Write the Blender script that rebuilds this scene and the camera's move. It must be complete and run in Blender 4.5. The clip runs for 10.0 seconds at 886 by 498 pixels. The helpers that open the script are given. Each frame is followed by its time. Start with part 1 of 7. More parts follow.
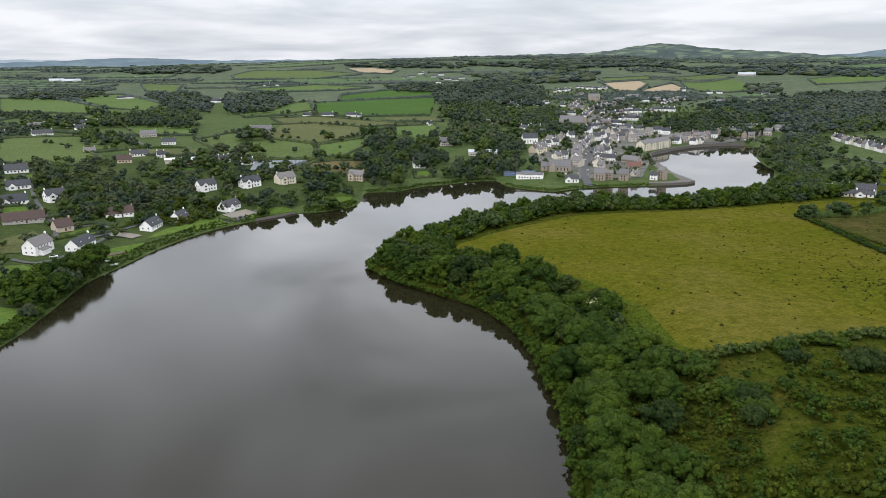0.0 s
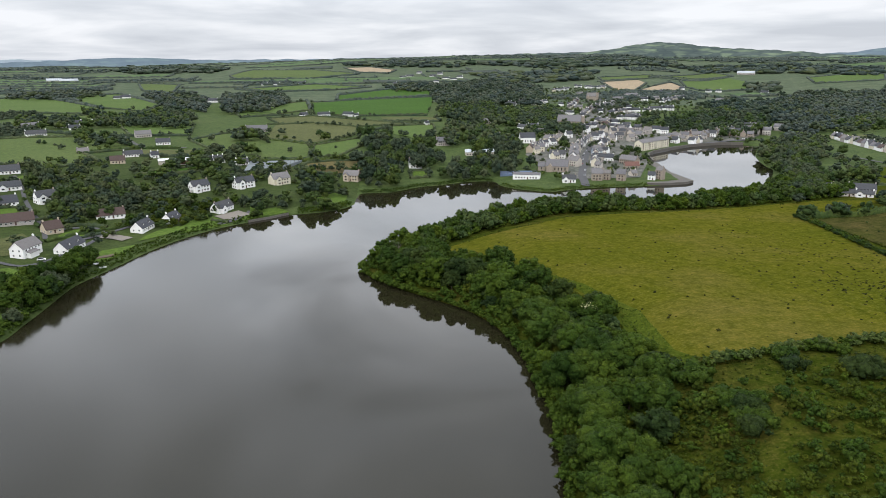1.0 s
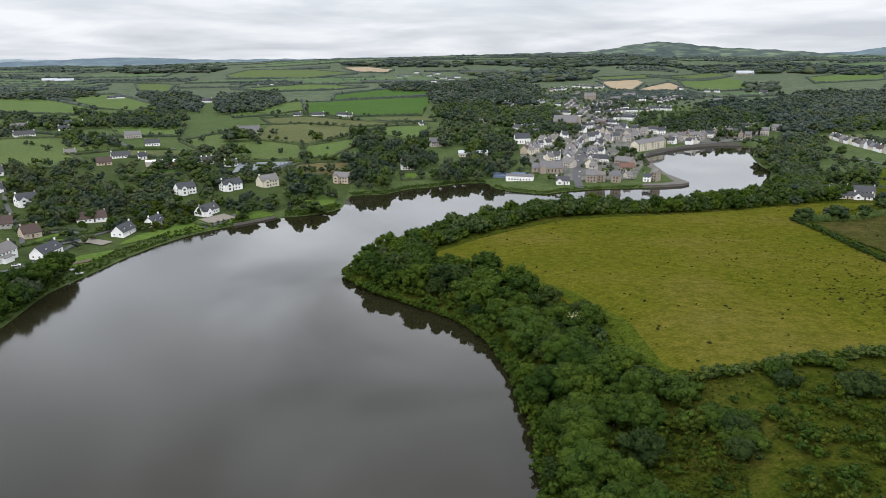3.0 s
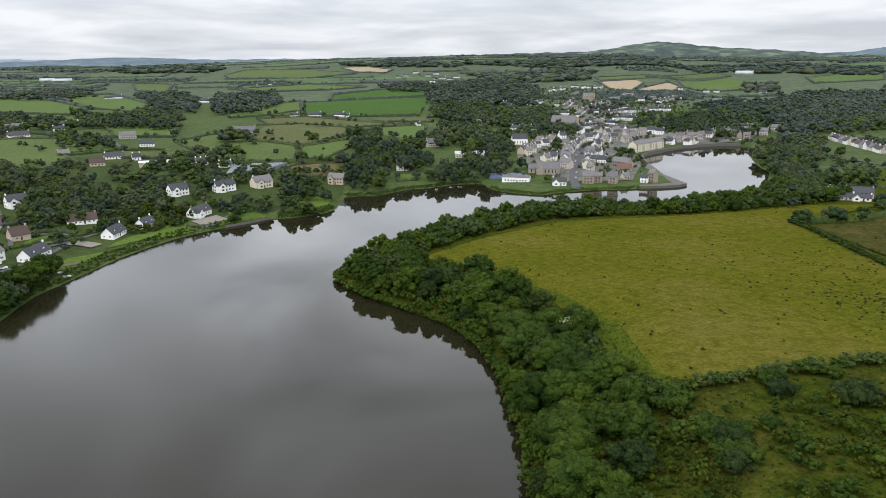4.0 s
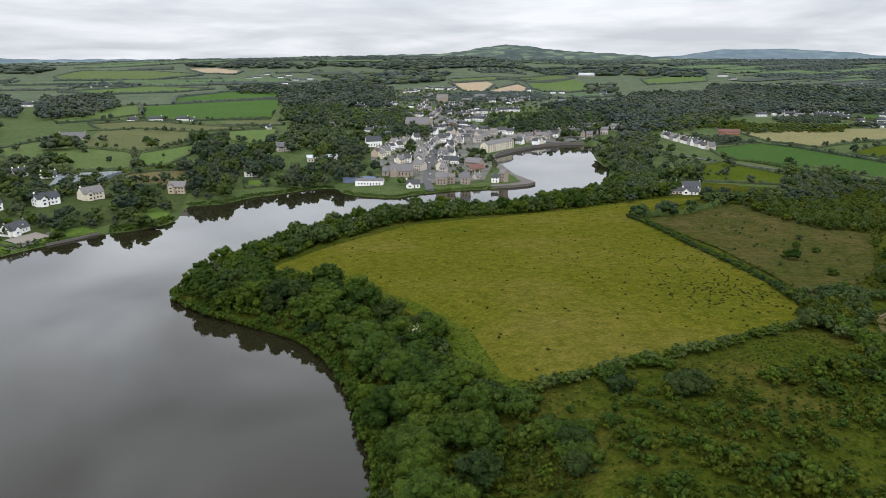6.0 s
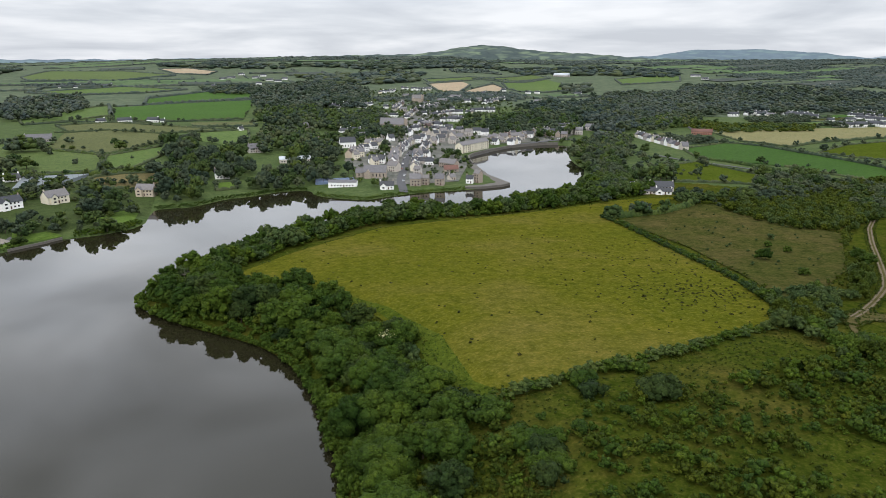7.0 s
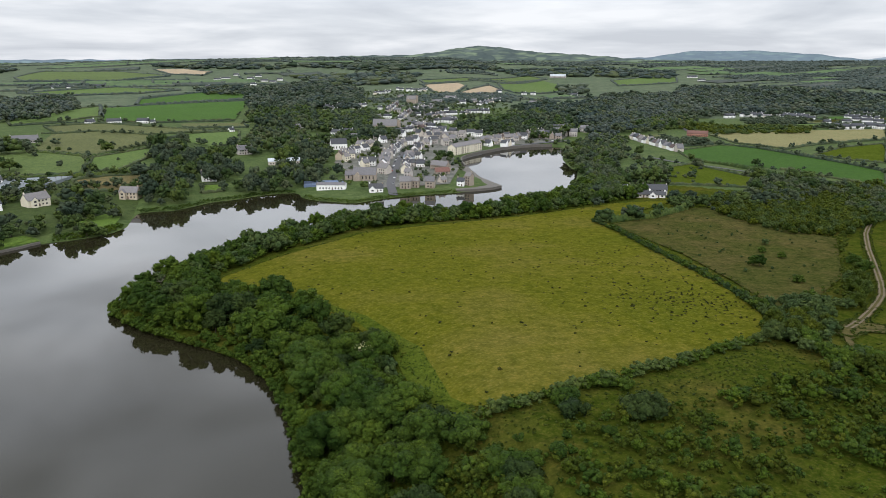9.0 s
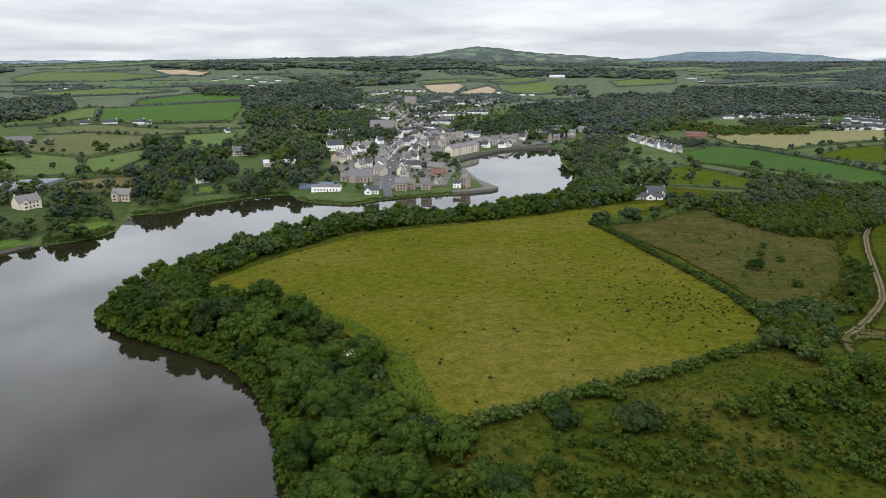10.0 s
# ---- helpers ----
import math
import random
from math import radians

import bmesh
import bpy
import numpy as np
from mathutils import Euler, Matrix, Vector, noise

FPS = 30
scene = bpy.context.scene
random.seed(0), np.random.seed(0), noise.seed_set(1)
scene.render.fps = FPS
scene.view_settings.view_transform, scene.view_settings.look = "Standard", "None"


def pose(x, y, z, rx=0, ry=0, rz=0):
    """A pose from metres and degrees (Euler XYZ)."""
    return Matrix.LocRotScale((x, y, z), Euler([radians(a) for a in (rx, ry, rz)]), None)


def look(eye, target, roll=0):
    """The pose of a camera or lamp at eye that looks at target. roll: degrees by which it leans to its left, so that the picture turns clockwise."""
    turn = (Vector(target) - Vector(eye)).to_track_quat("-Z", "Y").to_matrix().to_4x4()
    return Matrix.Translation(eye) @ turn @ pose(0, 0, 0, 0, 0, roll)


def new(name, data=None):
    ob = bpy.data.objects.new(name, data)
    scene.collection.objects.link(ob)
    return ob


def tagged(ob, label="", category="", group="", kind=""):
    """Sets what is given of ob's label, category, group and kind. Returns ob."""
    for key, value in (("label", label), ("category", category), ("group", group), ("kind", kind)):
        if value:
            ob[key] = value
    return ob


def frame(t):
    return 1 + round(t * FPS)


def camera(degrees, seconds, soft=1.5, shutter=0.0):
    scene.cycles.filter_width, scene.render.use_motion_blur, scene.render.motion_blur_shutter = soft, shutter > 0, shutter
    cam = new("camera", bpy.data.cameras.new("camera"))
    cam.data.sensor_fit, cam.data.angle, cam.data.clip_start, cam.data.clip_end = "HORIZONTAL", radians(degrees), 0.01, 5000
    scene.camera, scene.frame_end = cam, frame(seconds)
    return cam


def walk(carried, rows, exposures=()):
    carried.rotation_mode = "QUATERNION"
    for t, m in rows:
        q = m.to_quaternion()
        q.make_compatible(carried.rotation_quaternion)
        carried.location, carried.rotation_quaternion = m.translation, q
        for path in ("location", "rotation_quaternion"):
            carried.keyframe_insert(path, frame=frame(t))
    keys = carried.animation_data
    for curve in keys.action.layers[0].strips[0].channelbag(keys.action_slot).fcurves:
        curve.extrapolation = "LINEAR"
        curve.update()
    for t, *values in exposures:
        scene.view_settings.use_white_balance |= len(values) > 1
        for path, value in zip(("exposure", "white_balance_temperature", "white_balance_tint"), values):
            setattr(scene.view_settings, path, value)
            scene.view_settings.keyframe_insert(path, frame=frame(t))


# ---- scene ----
cam = camera(64.6, 10.0, soft=0.65)
PATH = [
    (0, (-16.608, -6.750, 107.482), (-12.508, 89.791, 81.734), -0.2),
    (0.5, (-14.950, -3.901, 107.485), (-10.801, 92.626, 81.691), -0.2),
    (1, (-13.253, -1.053, 107.499), (-9.102, 95.458, 81.646), -0.3),
    (1.5, (-11.498, 1.746, 107.525), (-7.297, 98.255, 81.672), -0.3),
    (2, (-9.675, 4.446, 107.555), (-5.475, 100.943, 81.656), -0.3),
    (2.5, (-7.760, 7.018, 107.586), (-3.560, 103.514, 81.687), -0.3),
    (4, (-1.718, 14.331, 107.670), (2.481, 110.828, 81.771), -0.3),
    (4.5, (0.352, 16.624, 107.693), (4.552, 113.121, 81.794), -0.3),
    (5, (2.443, 18.790, 107.709), (6.644, 115.300, 81.856), -0.2),
    (5.5, (4.571, 20.792, 107.731), (8.621, 117.295, 81.831), -0.2),
    (5.6, (5.012, 21.155, 107.734), (9.479, 117.648, 81.866), -0.16),
    (5.7, (5.454, 21.517, 107.737), (12.949, 117.831, 81.901), -0.12),
    (5.8, (5.895, 21.880, 107.740), (20.342, 117.407, 81.937), -0.08),
    (5.9, (6.336, 22.242, 107.743), (24.773, 117.089, 81.972), -0.04),
    (6, (6.778, 22.605, 107.746), (29.967, 116.412, 82.007), -0),
    (6.2, (7.589, 23.371, 107.747), (33.642, 116.433, 82.044), 0),
    (7.5, (12.557, 28.557, 107.763), (38.855, 121.551, 82.065), -0),
    (8, (14.722, 30.554, 107.763), (41.129, 123.529, 82.106), 0),
    (8.5, (17.035, 32.558, 107.746), (43.523, 125.516, 82.107), 0.1),
    (9, (19.389, 34.645, 107.733), (45.985, 127.583, 82.136), 0.1),
    (9.5, (21.654, 36.834, 107.715), (48.254, 129.783, 82.165), 0.1),
    (10, (23.850, 39.118, 107.720), (50.499, 132.068, 82.220), 0.1),
]
walk(cam, [(t, look(eye, target, roll)) for t, eye, target, roll in PATH])

# ---- sky and daylight: a bright overcast day ----
world = bpy.data.worlds.new("overcast_sky")
scene.world = world
world.use_nodes = True
wn, wl = world.node_tree.nodes, world.node_tree.links
wn.clear()
w_out, w_bg, w_sky = wn.new("ShaderNodeOutputWorld"), wn.new("ShaderNodeBackground"), wn.new("ShaderNodeTexSky")
w_sky.sky_type, w_sky.sun_disc = "NISHITA", False
w_sky.sun_elevation, w_sky.sun_rotation = radians(44), radians(205)
w_co, w_sep = wn.new("ShaderNodeTexCoord"), wn.new("ShaderNodeSeparateXYZ")
wl.new(w_co.outputs["Generated"], w_sep.inputs[0])
# the cloud sheet lies flat overhead, so that it is drawn out into streaks towards the horizon
w_up = wn.new("ShaderNodeMath"); w_up.operation = "MAXIMUM"; w_up.inputs[1].default_value = 0.0
wl.new(w_sep.outputs["Z"], w_up.inputs[0])
w_add = wn.new("ShaderNodeMath"); w_add.operation = "ADD"; w_add.inputs[1].default_value = 0.11
wl.new(w_up.outputs[0], w_add.inputs[0])
w_flat = []
for axis in "XY":
    n = wn.new("ShaderNodeMath"); n.operation = "DIVIDE"
    wl.new(w_sep.outputs[axis], n.inputs[0]); wl.new(w_add.outputs[0], n.inputs[1])
    w_flat.append(n)
w_vec = wn.new("ShaderNodeCombineXYZ")
wl.new(w_flat[0].outputs[0], w_vec.inputs[0]); wl.new(w_flat[1].outputs[0], w_vec.inputs[1])
w_big, w_small = wn.new("ShaderNodeTexNoise"), wn.new("ShaderNodeTexNoise")
w_big.inputs["Scale"].default_value, w_big.inputs["Detail"].default_value = 0.6, 6
w_big.inputs["Roughness"].default_value, w_big.inputs["Distortion"].default_value = 0.5, 0.5
w_small.inputs["Scale"].default_value, w_small.inputs["Detail"].default_value = 1.9, 5
wl.new(w_vec.outputs[0], w_big.inputs["Vector"]); wl.new(w_vec.outputs[0], w_small.inputs["Vector"])
w_sum = wn.new("ShaderNodeMix"); w_sum.inputs[0].default_value = 0.22
wl.new(w_big.outputs["Fac"], w_sum.inputs[2]); wl.new(w_small.outputs["Fac"], w_sum.inputs[3])
w_ramp = wn.new("ShaderNodeValToRGB")
w_ramp.color_ramp.elements[0].position, w_ramp.color_ramp.elements[0].color = 0.36, (0.62, 0.655, 0.725, 1)
w_ramp.color_ramp.elements[1].position, w_ramp.color_ramp.elements[1].color = 0.63, (0.96, 0.98, 1.03, 1)
e = w_ramp.color_ramp.elements.new(0.48); e.color = (0.745, 0.78, 0.845, 1)
wl.new(w_sum.outputs[0], w_ramp.inputs[0])
w_blue = wn.new("ShaderNodeVectorMath"); w_blue.operation = "SCALE"; w_blue.inputs["Scale"].default_value = 0.1
wl.new(w_sky.outputs[0], w_blue.inputs[0])
w_mix = wn.new("ShaderNodeMix"); w_mix.data_type = "RGBA"; w_mix.inputs[0].default_value = 0.93
wl.new(w_blue.outputs[0], w_mix.inputs[6]); wl.new(w_ramp.outputs[0], w_mix.inputs[7])
# an overcast sky is brighter overhead than at the horizon
w_high = wn.new("ShaderNodeMapRange"); w_high.interpolation_type = "LINEAR"
w_high.inputs["From Min"].default_value, w_high.inputs["From Max"].default_value = 0.07, 0.22
w_high.inputs["To Min"].default_value, w_high.inputs["To Max"].default_value = 1.0, 2.0
wl.new(w_sep.outputs["Z"], w_high.inputs["Value"])
w_lit = wn.new("ShaderNodeVectorMath"); w_lit.operation = "SCALE"
# darker and lighter banks of cloud, strongest overhead
w_bank = wn.new("ShaderNodeTexNoise")
w_bank.inputs["Scale"].default_value, w_bank.inputs["Detail"].default_value, w_bank.inputs["Distortion"].default_value = 1.5, 4, 0.6
wl.new(w_vec.outputs[0], w_bank.inputs["Vector"])
w_deep = wn.new("ShaderNodeMapRange")
w_deep.inputs["From Min"].default_value, w_deep.inputs["From Max"].default_value = 0.36, 0.64
w_deep.inputs["To Min"].default_value, w_deep.inputs["To Max"].default_value = 0.8, 1.3
wl.new(w_bank.outputs["Fac"], w_deep.inputs["Value"])
w_where = wn.new("ShaderNodeMapRange")
w_where.inputs["From Min"].default_value, w_where.inputs["From Max"].default_value = 0.08, 0.3
wl.new(w_sep.outputs["Z"], w_where.inputs["Value"])
w_tone = wn.new("ShaderNodeMix"); w_tone.inputs[2].default_value = 1.0
wl.new(w_where.outputs[0], w_tone.inputs[0]); wl.new(w_deep.outputs[0], w_tone.inputs[3])
w_all = wn.new("ShaderNodeMath"); w_all.operation = "MULTIPLY"
wl.new(w_high.outputs[0], w_all.inputs[0]); wl.new(w_tone.outputs[0], w_all.inputs[1])
wl.new(w_mix.outputs[2], w_lit.inputs[0]); wl.new(w_all.outputs[0], w_lit.inputs["Scale"])
wl.new(w_lit.outputs[0], w_bg.inputs[0]); wl.new(w_bg.outputs[0], w_out.inputs[0])
w_bg.inputs[1].default_value = 1.0

sun = new("sun", bpy.data.lights.new("sun", "SUN"))
sun.data.energy, sun.data.angle, sun.data.color = 1.3, radians(40), (1.0, 0.97, 0.92)
SUN_FROM = Vector((math.sin(radians(205)) * math.cos(radians(44)), math.cos(radians(205)) * math.cos(radians(44)), math.sin(radians(44))))
sun.matrix_world = look(SUN_FROM * 400, (0, 0, 0))

# ---- materials ----
def nodes(name, rough=0.9, spec=0.2, metal=0.0):
    m = bpy.data.materials.new(name)
    m.use_nodes = True
    b = m.node_tree.nodes["Principled BSDF"]
    b.inputs["Roughness"].default_value, b.inputs["Metallic"].default_value = rough, metal
    b.inputs["Specular IOR Level"].default_value = spec
    return m, m.node_tree.nodes, m.node_tree.links, b


def noise_of(n, l, scale, detail=4, rough=0.6, where="world", stretch=None):
    """A noise over the world's metres, or over the object's own."""
    t = n.new("ShaderNodeTexNoise")
    t.inputs["Scale"].default_value, t.inputs["Detail"].default_value, t.inputs["Roughness"].default_value = scale, detail, rough
    src = n.new("ShaderNodeNewGeometry").outputs["Position"] if where == "world" else n.new("ShaderNodeTexCoord").outputs["Object"]
    if stretch:
        s = n.new("ShaderNodeMapping")
        s.inputs["Scale"].default_value, s.inputs["Rotation"].default_value = (*stretch[:2], 1), (0, 0, radians(stretch[2]))
        l.new(src, s.inputs[0])
        src = s.outputs[0]
    l.new(src, t.inputs["Vector"])
    return t.outputs["Fac"]


def ramp_of(n, l, fac, stops):
    r = n.new("ShaderNodeValToRGB")
    r.color_ramp.elements[0].position, r.color_ramp.elements[0].color = stops[0][0], (*stops[0][1], 1)
    r.color_ramp.elements[1].position, r.color_ramp.elements[1].color = stops[-1][0], (*stops[-1][1], 1)
    for p, c in stops[1:-1]:
        r.color_ramp.elements.new(p).color = (*c, 1)
    l.new(fac, r.inputs[0])
    return r.outputs[0]


def mix_of(n, l, fac, a, b, blend="MIX"):
    m = n.new("ShaderNodeMix")
    m.data_type, m.blend_type = "RGBA", blend
    for value, slot in ((fac, 0), (a, 6), (b, 7)):
        if isinstance(value, (int, float)):
            m.inputs[slot].default_value = value
        elif isinstance(value, tuple):
            m.inputs[slot].default_value = (*value, 1)
        else:
            l.new(value, m.inputs[slot])
    return m.outputs[2]


def bump_of(n, l, b, fac, strength, distance):
    k = n.new("ShaderNodeBump")
    k.inputs["Strength"].default_value, k.inputs["Distance"].default_value = strength, distance
    l.new(fac, k.inputs["Height"])
    l.new(k.outputs[0], b.inputs["Normal"])


def turf(name, dark, mid, light, patch=0.03, blade=1.4, strength=0.6, streak=None, spec=0.06, rugged=0.7):
    """Grass: broad patches, tufts of a few metres and fine blades."""
    m, n, l, b = nodes(name, 0.95, spec)
    broad = ramp_of(n, l, noise_of(n, l, patch, 5, 0.62), [(0.32, dark), (0.5, mid), (0.68, light)])
    fine = noise_of(n, l, blade, 5, 0.7, stretch=streak)
    speck = ramp_of(n, l, fine, [(0.3, tuple(c * 0.62 for c in mid)), (0.5, mid), (0.72, tuple(min(1, c * 1.5) for c in light))])
    tuft = ramp_of(n, l, noise_of(n, l, blade * 0.28, 6, 0.75), [(0.36, (0.55, 0.64, 0.6)), (0.5, (1, 1, 1)), (0.66, (1.4, 1.28, 1.25))])
    l.new(mix_of(n, l, rugged, mix_of(n, l, 0.5, broad, speck), tuft, "MULTIPLY"), b.inputs["Base Color"])
    bump_of(n, l, b, fine, strength, 0.35)
    return m


def foliage(name, dark, mid, light, through_light=0.14, grain=1.3, depth=1.0):
    """Leaves: each spray and each plant has its own green, with leafy relief, and some light comes through."""
    m, n, l, b = nodes(name, 0.75, 0.08)
    g, o = n.new("ShaderNodeNewGeometry"), n.new("ShaderNodeObjectInfo")
    per = ramp_of(n, l, g.outputs["Random Per Island"], [(0.0, tuple(0.45 * a + 0.55 * c for a, c in zip(dark, mid))), (0.6, mid), (1.0, tuple(0.45 * a + 0.55 * c for a, c in zip(mid, light)))])
    hue = ramp_of(n, l, o.outputs["Random"], [(0.0, (0.6, 0.7, 0.7)), (0.5, (1, 1, 1)), (1.0, (1.22, 1.16, 0.88))])
    col = mix_of(n, l, 1.0, per, hue, "MULTIPLY")
    blot = ramp_of(n, l, noise_of(n, l, 0.1, 3), [(0.35, (0.7, 0.8, 0.78)), (0.65, (1.22, 1.12, 0.92))])
    col = mix_of(n, l, 1.0, col, blot, "MULTIPLY")
    leafy = noise_of(n, l, grain, 5, 0.72)
    # shaded hollows and lit tips of the relief are painted into the colour
    col = mix_of(n, l, depth, col, ramp_of(n, l, leafy, [(0.34, (0.46, 0.5, 0.5)), (0.5, (1, 1, 1)), (0.68, (1.65, 1.55, 1.3))]), "MULTIPLY")
    l.new(col, b.inputs["Base Color"])
    bump_of(n, l, b, leafy, 0.9 * depth, 0.6 / grain)
    t, a, out = n.new("ShaderNodeBsdfTranslucent"), n.new("ShaderNodeMixShader"), n["Material Output"]
    l.new(col, t.inputs[0])
    a.inputs[0].default_value = through_light
    l.new(b.outputs[0], a.inputs[1]); l.new(t.outputs[0], a.inputs[2]); l.new(a.outputs[0], out.inputs[0])
    return m


def plain(name, c, rough=0.85, spec=0.3, vary=0.15, scale=1.2, own=False, metal=0.0, bump=0.15):
    """Painted, rendered, slated or metal surfaces with grain, stains and a tint of each object's own."""
    m, n, l, b = nodes(name, rough, spec, metal)
    lo, hi = tuple(v * (1 - vary) for v in c), tuple(min(1, v * (1 + vary)) for v in c)
    grain = noise_of(n, l, scale * 6, 4, 0.6)
    col = mix_of(n, l, 0.45, ramp_of(n, l, noise_of(n, l, scale, 4), [(0.3, lo), (0.7, hi)]), ramp_of(n, l, grain, [(0.3, lo), (0.7, hi)]))
    if own:
        o = n.new("ShaderNodeObjectInfo")
        col = mix_of(n, l, 1.0, col, ramp_of(n, l, o.outputs["Random"], [(0, (0.8, 0.8, 0.82)), (0.5, (1, 1, 1)), (1, (1.12, 1.08, 1.0))]), "MULTIPLY")
    l.new(col, b.inputs["Base Color"])
    bump_of(n, l, b, grain, bump, 0.03)
    return m


GRASS = {
    "ripe": turf("ripe_grass", (0.044, 0.06, 0.005), (0.071, 0.075, 0.008), (0.115, 0.096, 0.025), 0.014, 0.8, 1.0, None, 0.0, 0.65),
    "heath": turf("heath_grass", (0.026, 0.04, 0.008), (0.044, 0.047, 0.013), (0.076, 0.06, 0.024), 0.03, 0.8, 1.0, None, 0.0, 1.0),
    "lush": turf("lush_grass", (0.03, 0.07, 0.008), (0.036, 0.081, 0.01), (0.046, 0.096, 0.013), 0.012, 1.0, 0.4),
    "meadow": turf("meadow_grass", (0.056, 0.092, 0.023), (0.069, 0.107, 0.028), (0.086, 0.122, 0.035), 0.012, 1.0, 0.5),
    "grass": turf("pasture_grass", (0.056, 0.084, 0.024), (0.07, 0.099, 0.03), (0.088, 0.114, 0.037), 0.012, 1.0, 0.5),
    "olive": turf("olive_grass", (0.064, 0.075, 0.028), (0.078, 0.087, 0.033), (0.098, 0.103, 0.042), 0.02, 1.0, 0.6),
    "lawn": turf("lawn_grass", (0.056, 0.098, 0.016), (0.07, 0.114, 0.02), (0.086, 0.13, 0.027), 0.04, 1.6, 0.3),
    "dry": turf("dry_grass", (0.085, 0.076, 0.032), (0.104, 0.088, 0.037), (0.124, 0.106, 0.048), 0.03, 1.0, 0.6),
    "wheat": turf("wheat_crop", (0.135, 0.128, 0.055), (0.155, 0.145, 0.064), (0.175, 0.162, 0.075), 0.03, 1.2, 0.4, (1, 6, 10)),
    "stubble": turf("stubble_field", (0.25, 0.195, 0.13), (0.285, 0.225, 0.15), (0.32, 0.255, 0.17), 0.015, 1.0, 0.4, (1, 6, 40)),
    "yard": turf("yards_and_verges", (0.06, 0.068, 0.048), (0.11, 0.11, 0.095), (0.17, 0.165, 0.155), 0.05, 0.3, 0.4),
    # three far grasses, with haze painted in as extra blue and grey
    "far_green": turf("hazed_pasture", (0.056, 0.094, 0.04), (0.068, 0.108, 0.046), (0.086, 0.122, 0.055), 0.006, 0.1, 0.3),
    "far_olive": turf("hazed_rough_pasture", (0.054, 0.076, 0.044), (0.066, 0.088, 0.05), (0.084, 0.1, 0.058), 0.006, 0.1, 0.3),
    "far_dark": turf("hazed_moor", (0.036, 0.046, 0.042), (0.048, 0.058, 0.05), (0.062, 0.07, 0.058), 0.006, 0.1, 0.3),
    "garden": turf("garden_grass", (0.026, 0.043, 0.012), (0.038, 0.056, 0.016), (0.058, 0.076, 0.024), 0.03, 0.8, 0.6),
    "rough": turf("coarse_grass", (0.025, 0.04, 0.004), (0.036, 0.049, 0.006), (0.076, 0.061, 0.016), 0.03, 1.0, 1.0, None, 0.0, 1.0),
    "fresh": turf("fresh_green_grass", (0.036, 0.056, 0.006), (0.05, 0.069, 0.009), (0.072, 0.084, 0.015), 0.06, 1.2, 0.8, None, 0.0),
    "deep": turf("deep_green_crop", (0.022, 0.058, 0.006), (0.028, 0.067, 0.008), (0.036, 0.077, 0.011), 0.012, 1.0, 0.4),
    "dirt": turf("bare_dirt", (0.04, 0.05, 0.01), (0.066, 0.06, 0.022), (0.1, 0.08, 0.044), 0.08, 1.2, 0.5, None, 0.0),
}
GROUND = turf("rough_grass", (0.036, 0.058, 0.018), (0.052, 0.078, 0.024), (0.072, 0.092, 0.032), 0.015, 0.5, 1.0)
LEAF = foliage("broad_leaves", (0.033, 0.053, 0.018), (0.049, 0.075, 0.026), (0.076, 0.104, 0.037), grain=0.8, depth=0.7)
RUSH_GREEN = foliage("rush_stems", (0.026, 0.03, 0.006), (0.038, 0.042, 0.008), (0.056, 0.06, 0.013))
TUSSOCK = foliage("tussock_grass", (0.03, 0.046, 0.006), (0.042, 0.058, 0.009), (0.064, 0.07, 0.014))
LEAF_SHORE = foliage("shore_tree_leaves", (0.02, 0.039, 0.006), (0.037, 0.066, 0.01), (0.072, 0.106, 0.019), grain=1.8)
LEAF_DEEP = foliage("deep_green_leaves", (0.014, 0.027, 0.008), (0.026, 0.044, 0.013), (0.045, 0.066, 0.02))
# the next two have the haze of distance mixed into the leaf colour
LEAF_HAZED = foliage("hazed_leaves", (0.038, 0.053, 0.038), (0.052, 0.07, 0.048), (0.072, 0.09, 0.06), grain=0.6, depth=0.45)
LEAF_HAZED_FAR = foliage("hazed_distant_leaves", (0.05, 0.066, 0.066), (0.064, 0.082, 0.08), (0.08, 0.098, 0.092), grain=0.25, depth=0.4)
LEAF_SCRUB = foliage("scrub_leaves", (0.029, 0.043, 0.005), (0.046, 0.064, 0.008), (0.078, 0.093, 0.014), grain=2.0)
FRESH = foliage("fresh_grass", (0.03, 0.055, 0.006), (0.044, 0.075, 0.009), (0.066, 0.096, 0.014), grain=2.0)
BLOSSOM = foliage("elder_blossom", (0.25, 0.27, 0.16), (0.42, 0.42, 0.28), (0.6, 0.58, 0.42))
BARK = plain("bark", (0.075, 0.06, 0.045), 0.95, 0.1, 0.3, 3)
WALLS = {
    "white": plain("white_render", (0.82, 0.81, 0.79), 0.85, 0.3, 0.07, 0.5),
    "cream": plain("cream_render", (0.62, 0.57, 0.45), 0.85, 0.3, 0.08, 0.5),
    "grey": plain("grey_render", (0.42, 0.39, 0.355), 0.9, 0.3, 0.15, 0.7, True),
    "tan": plain("tan_render", (0.45, 0.38, 0.29), 0.9, 0.3, 0.1, 0.6),
    "stone": plain("rubble_stone", (0.29, 0.245, 0.2), 0.95, 0.2, 0.32, 1.4),
    "brick": plain("red_brick", (0.30, 0.15, 0.11), 0.95, 0.2, 0.2, 1.4),
    "blue": plain("bluegrey_render", (0.33, 0.38, 0.42), 0.85, 0.3, 0.08, 0.5),
}
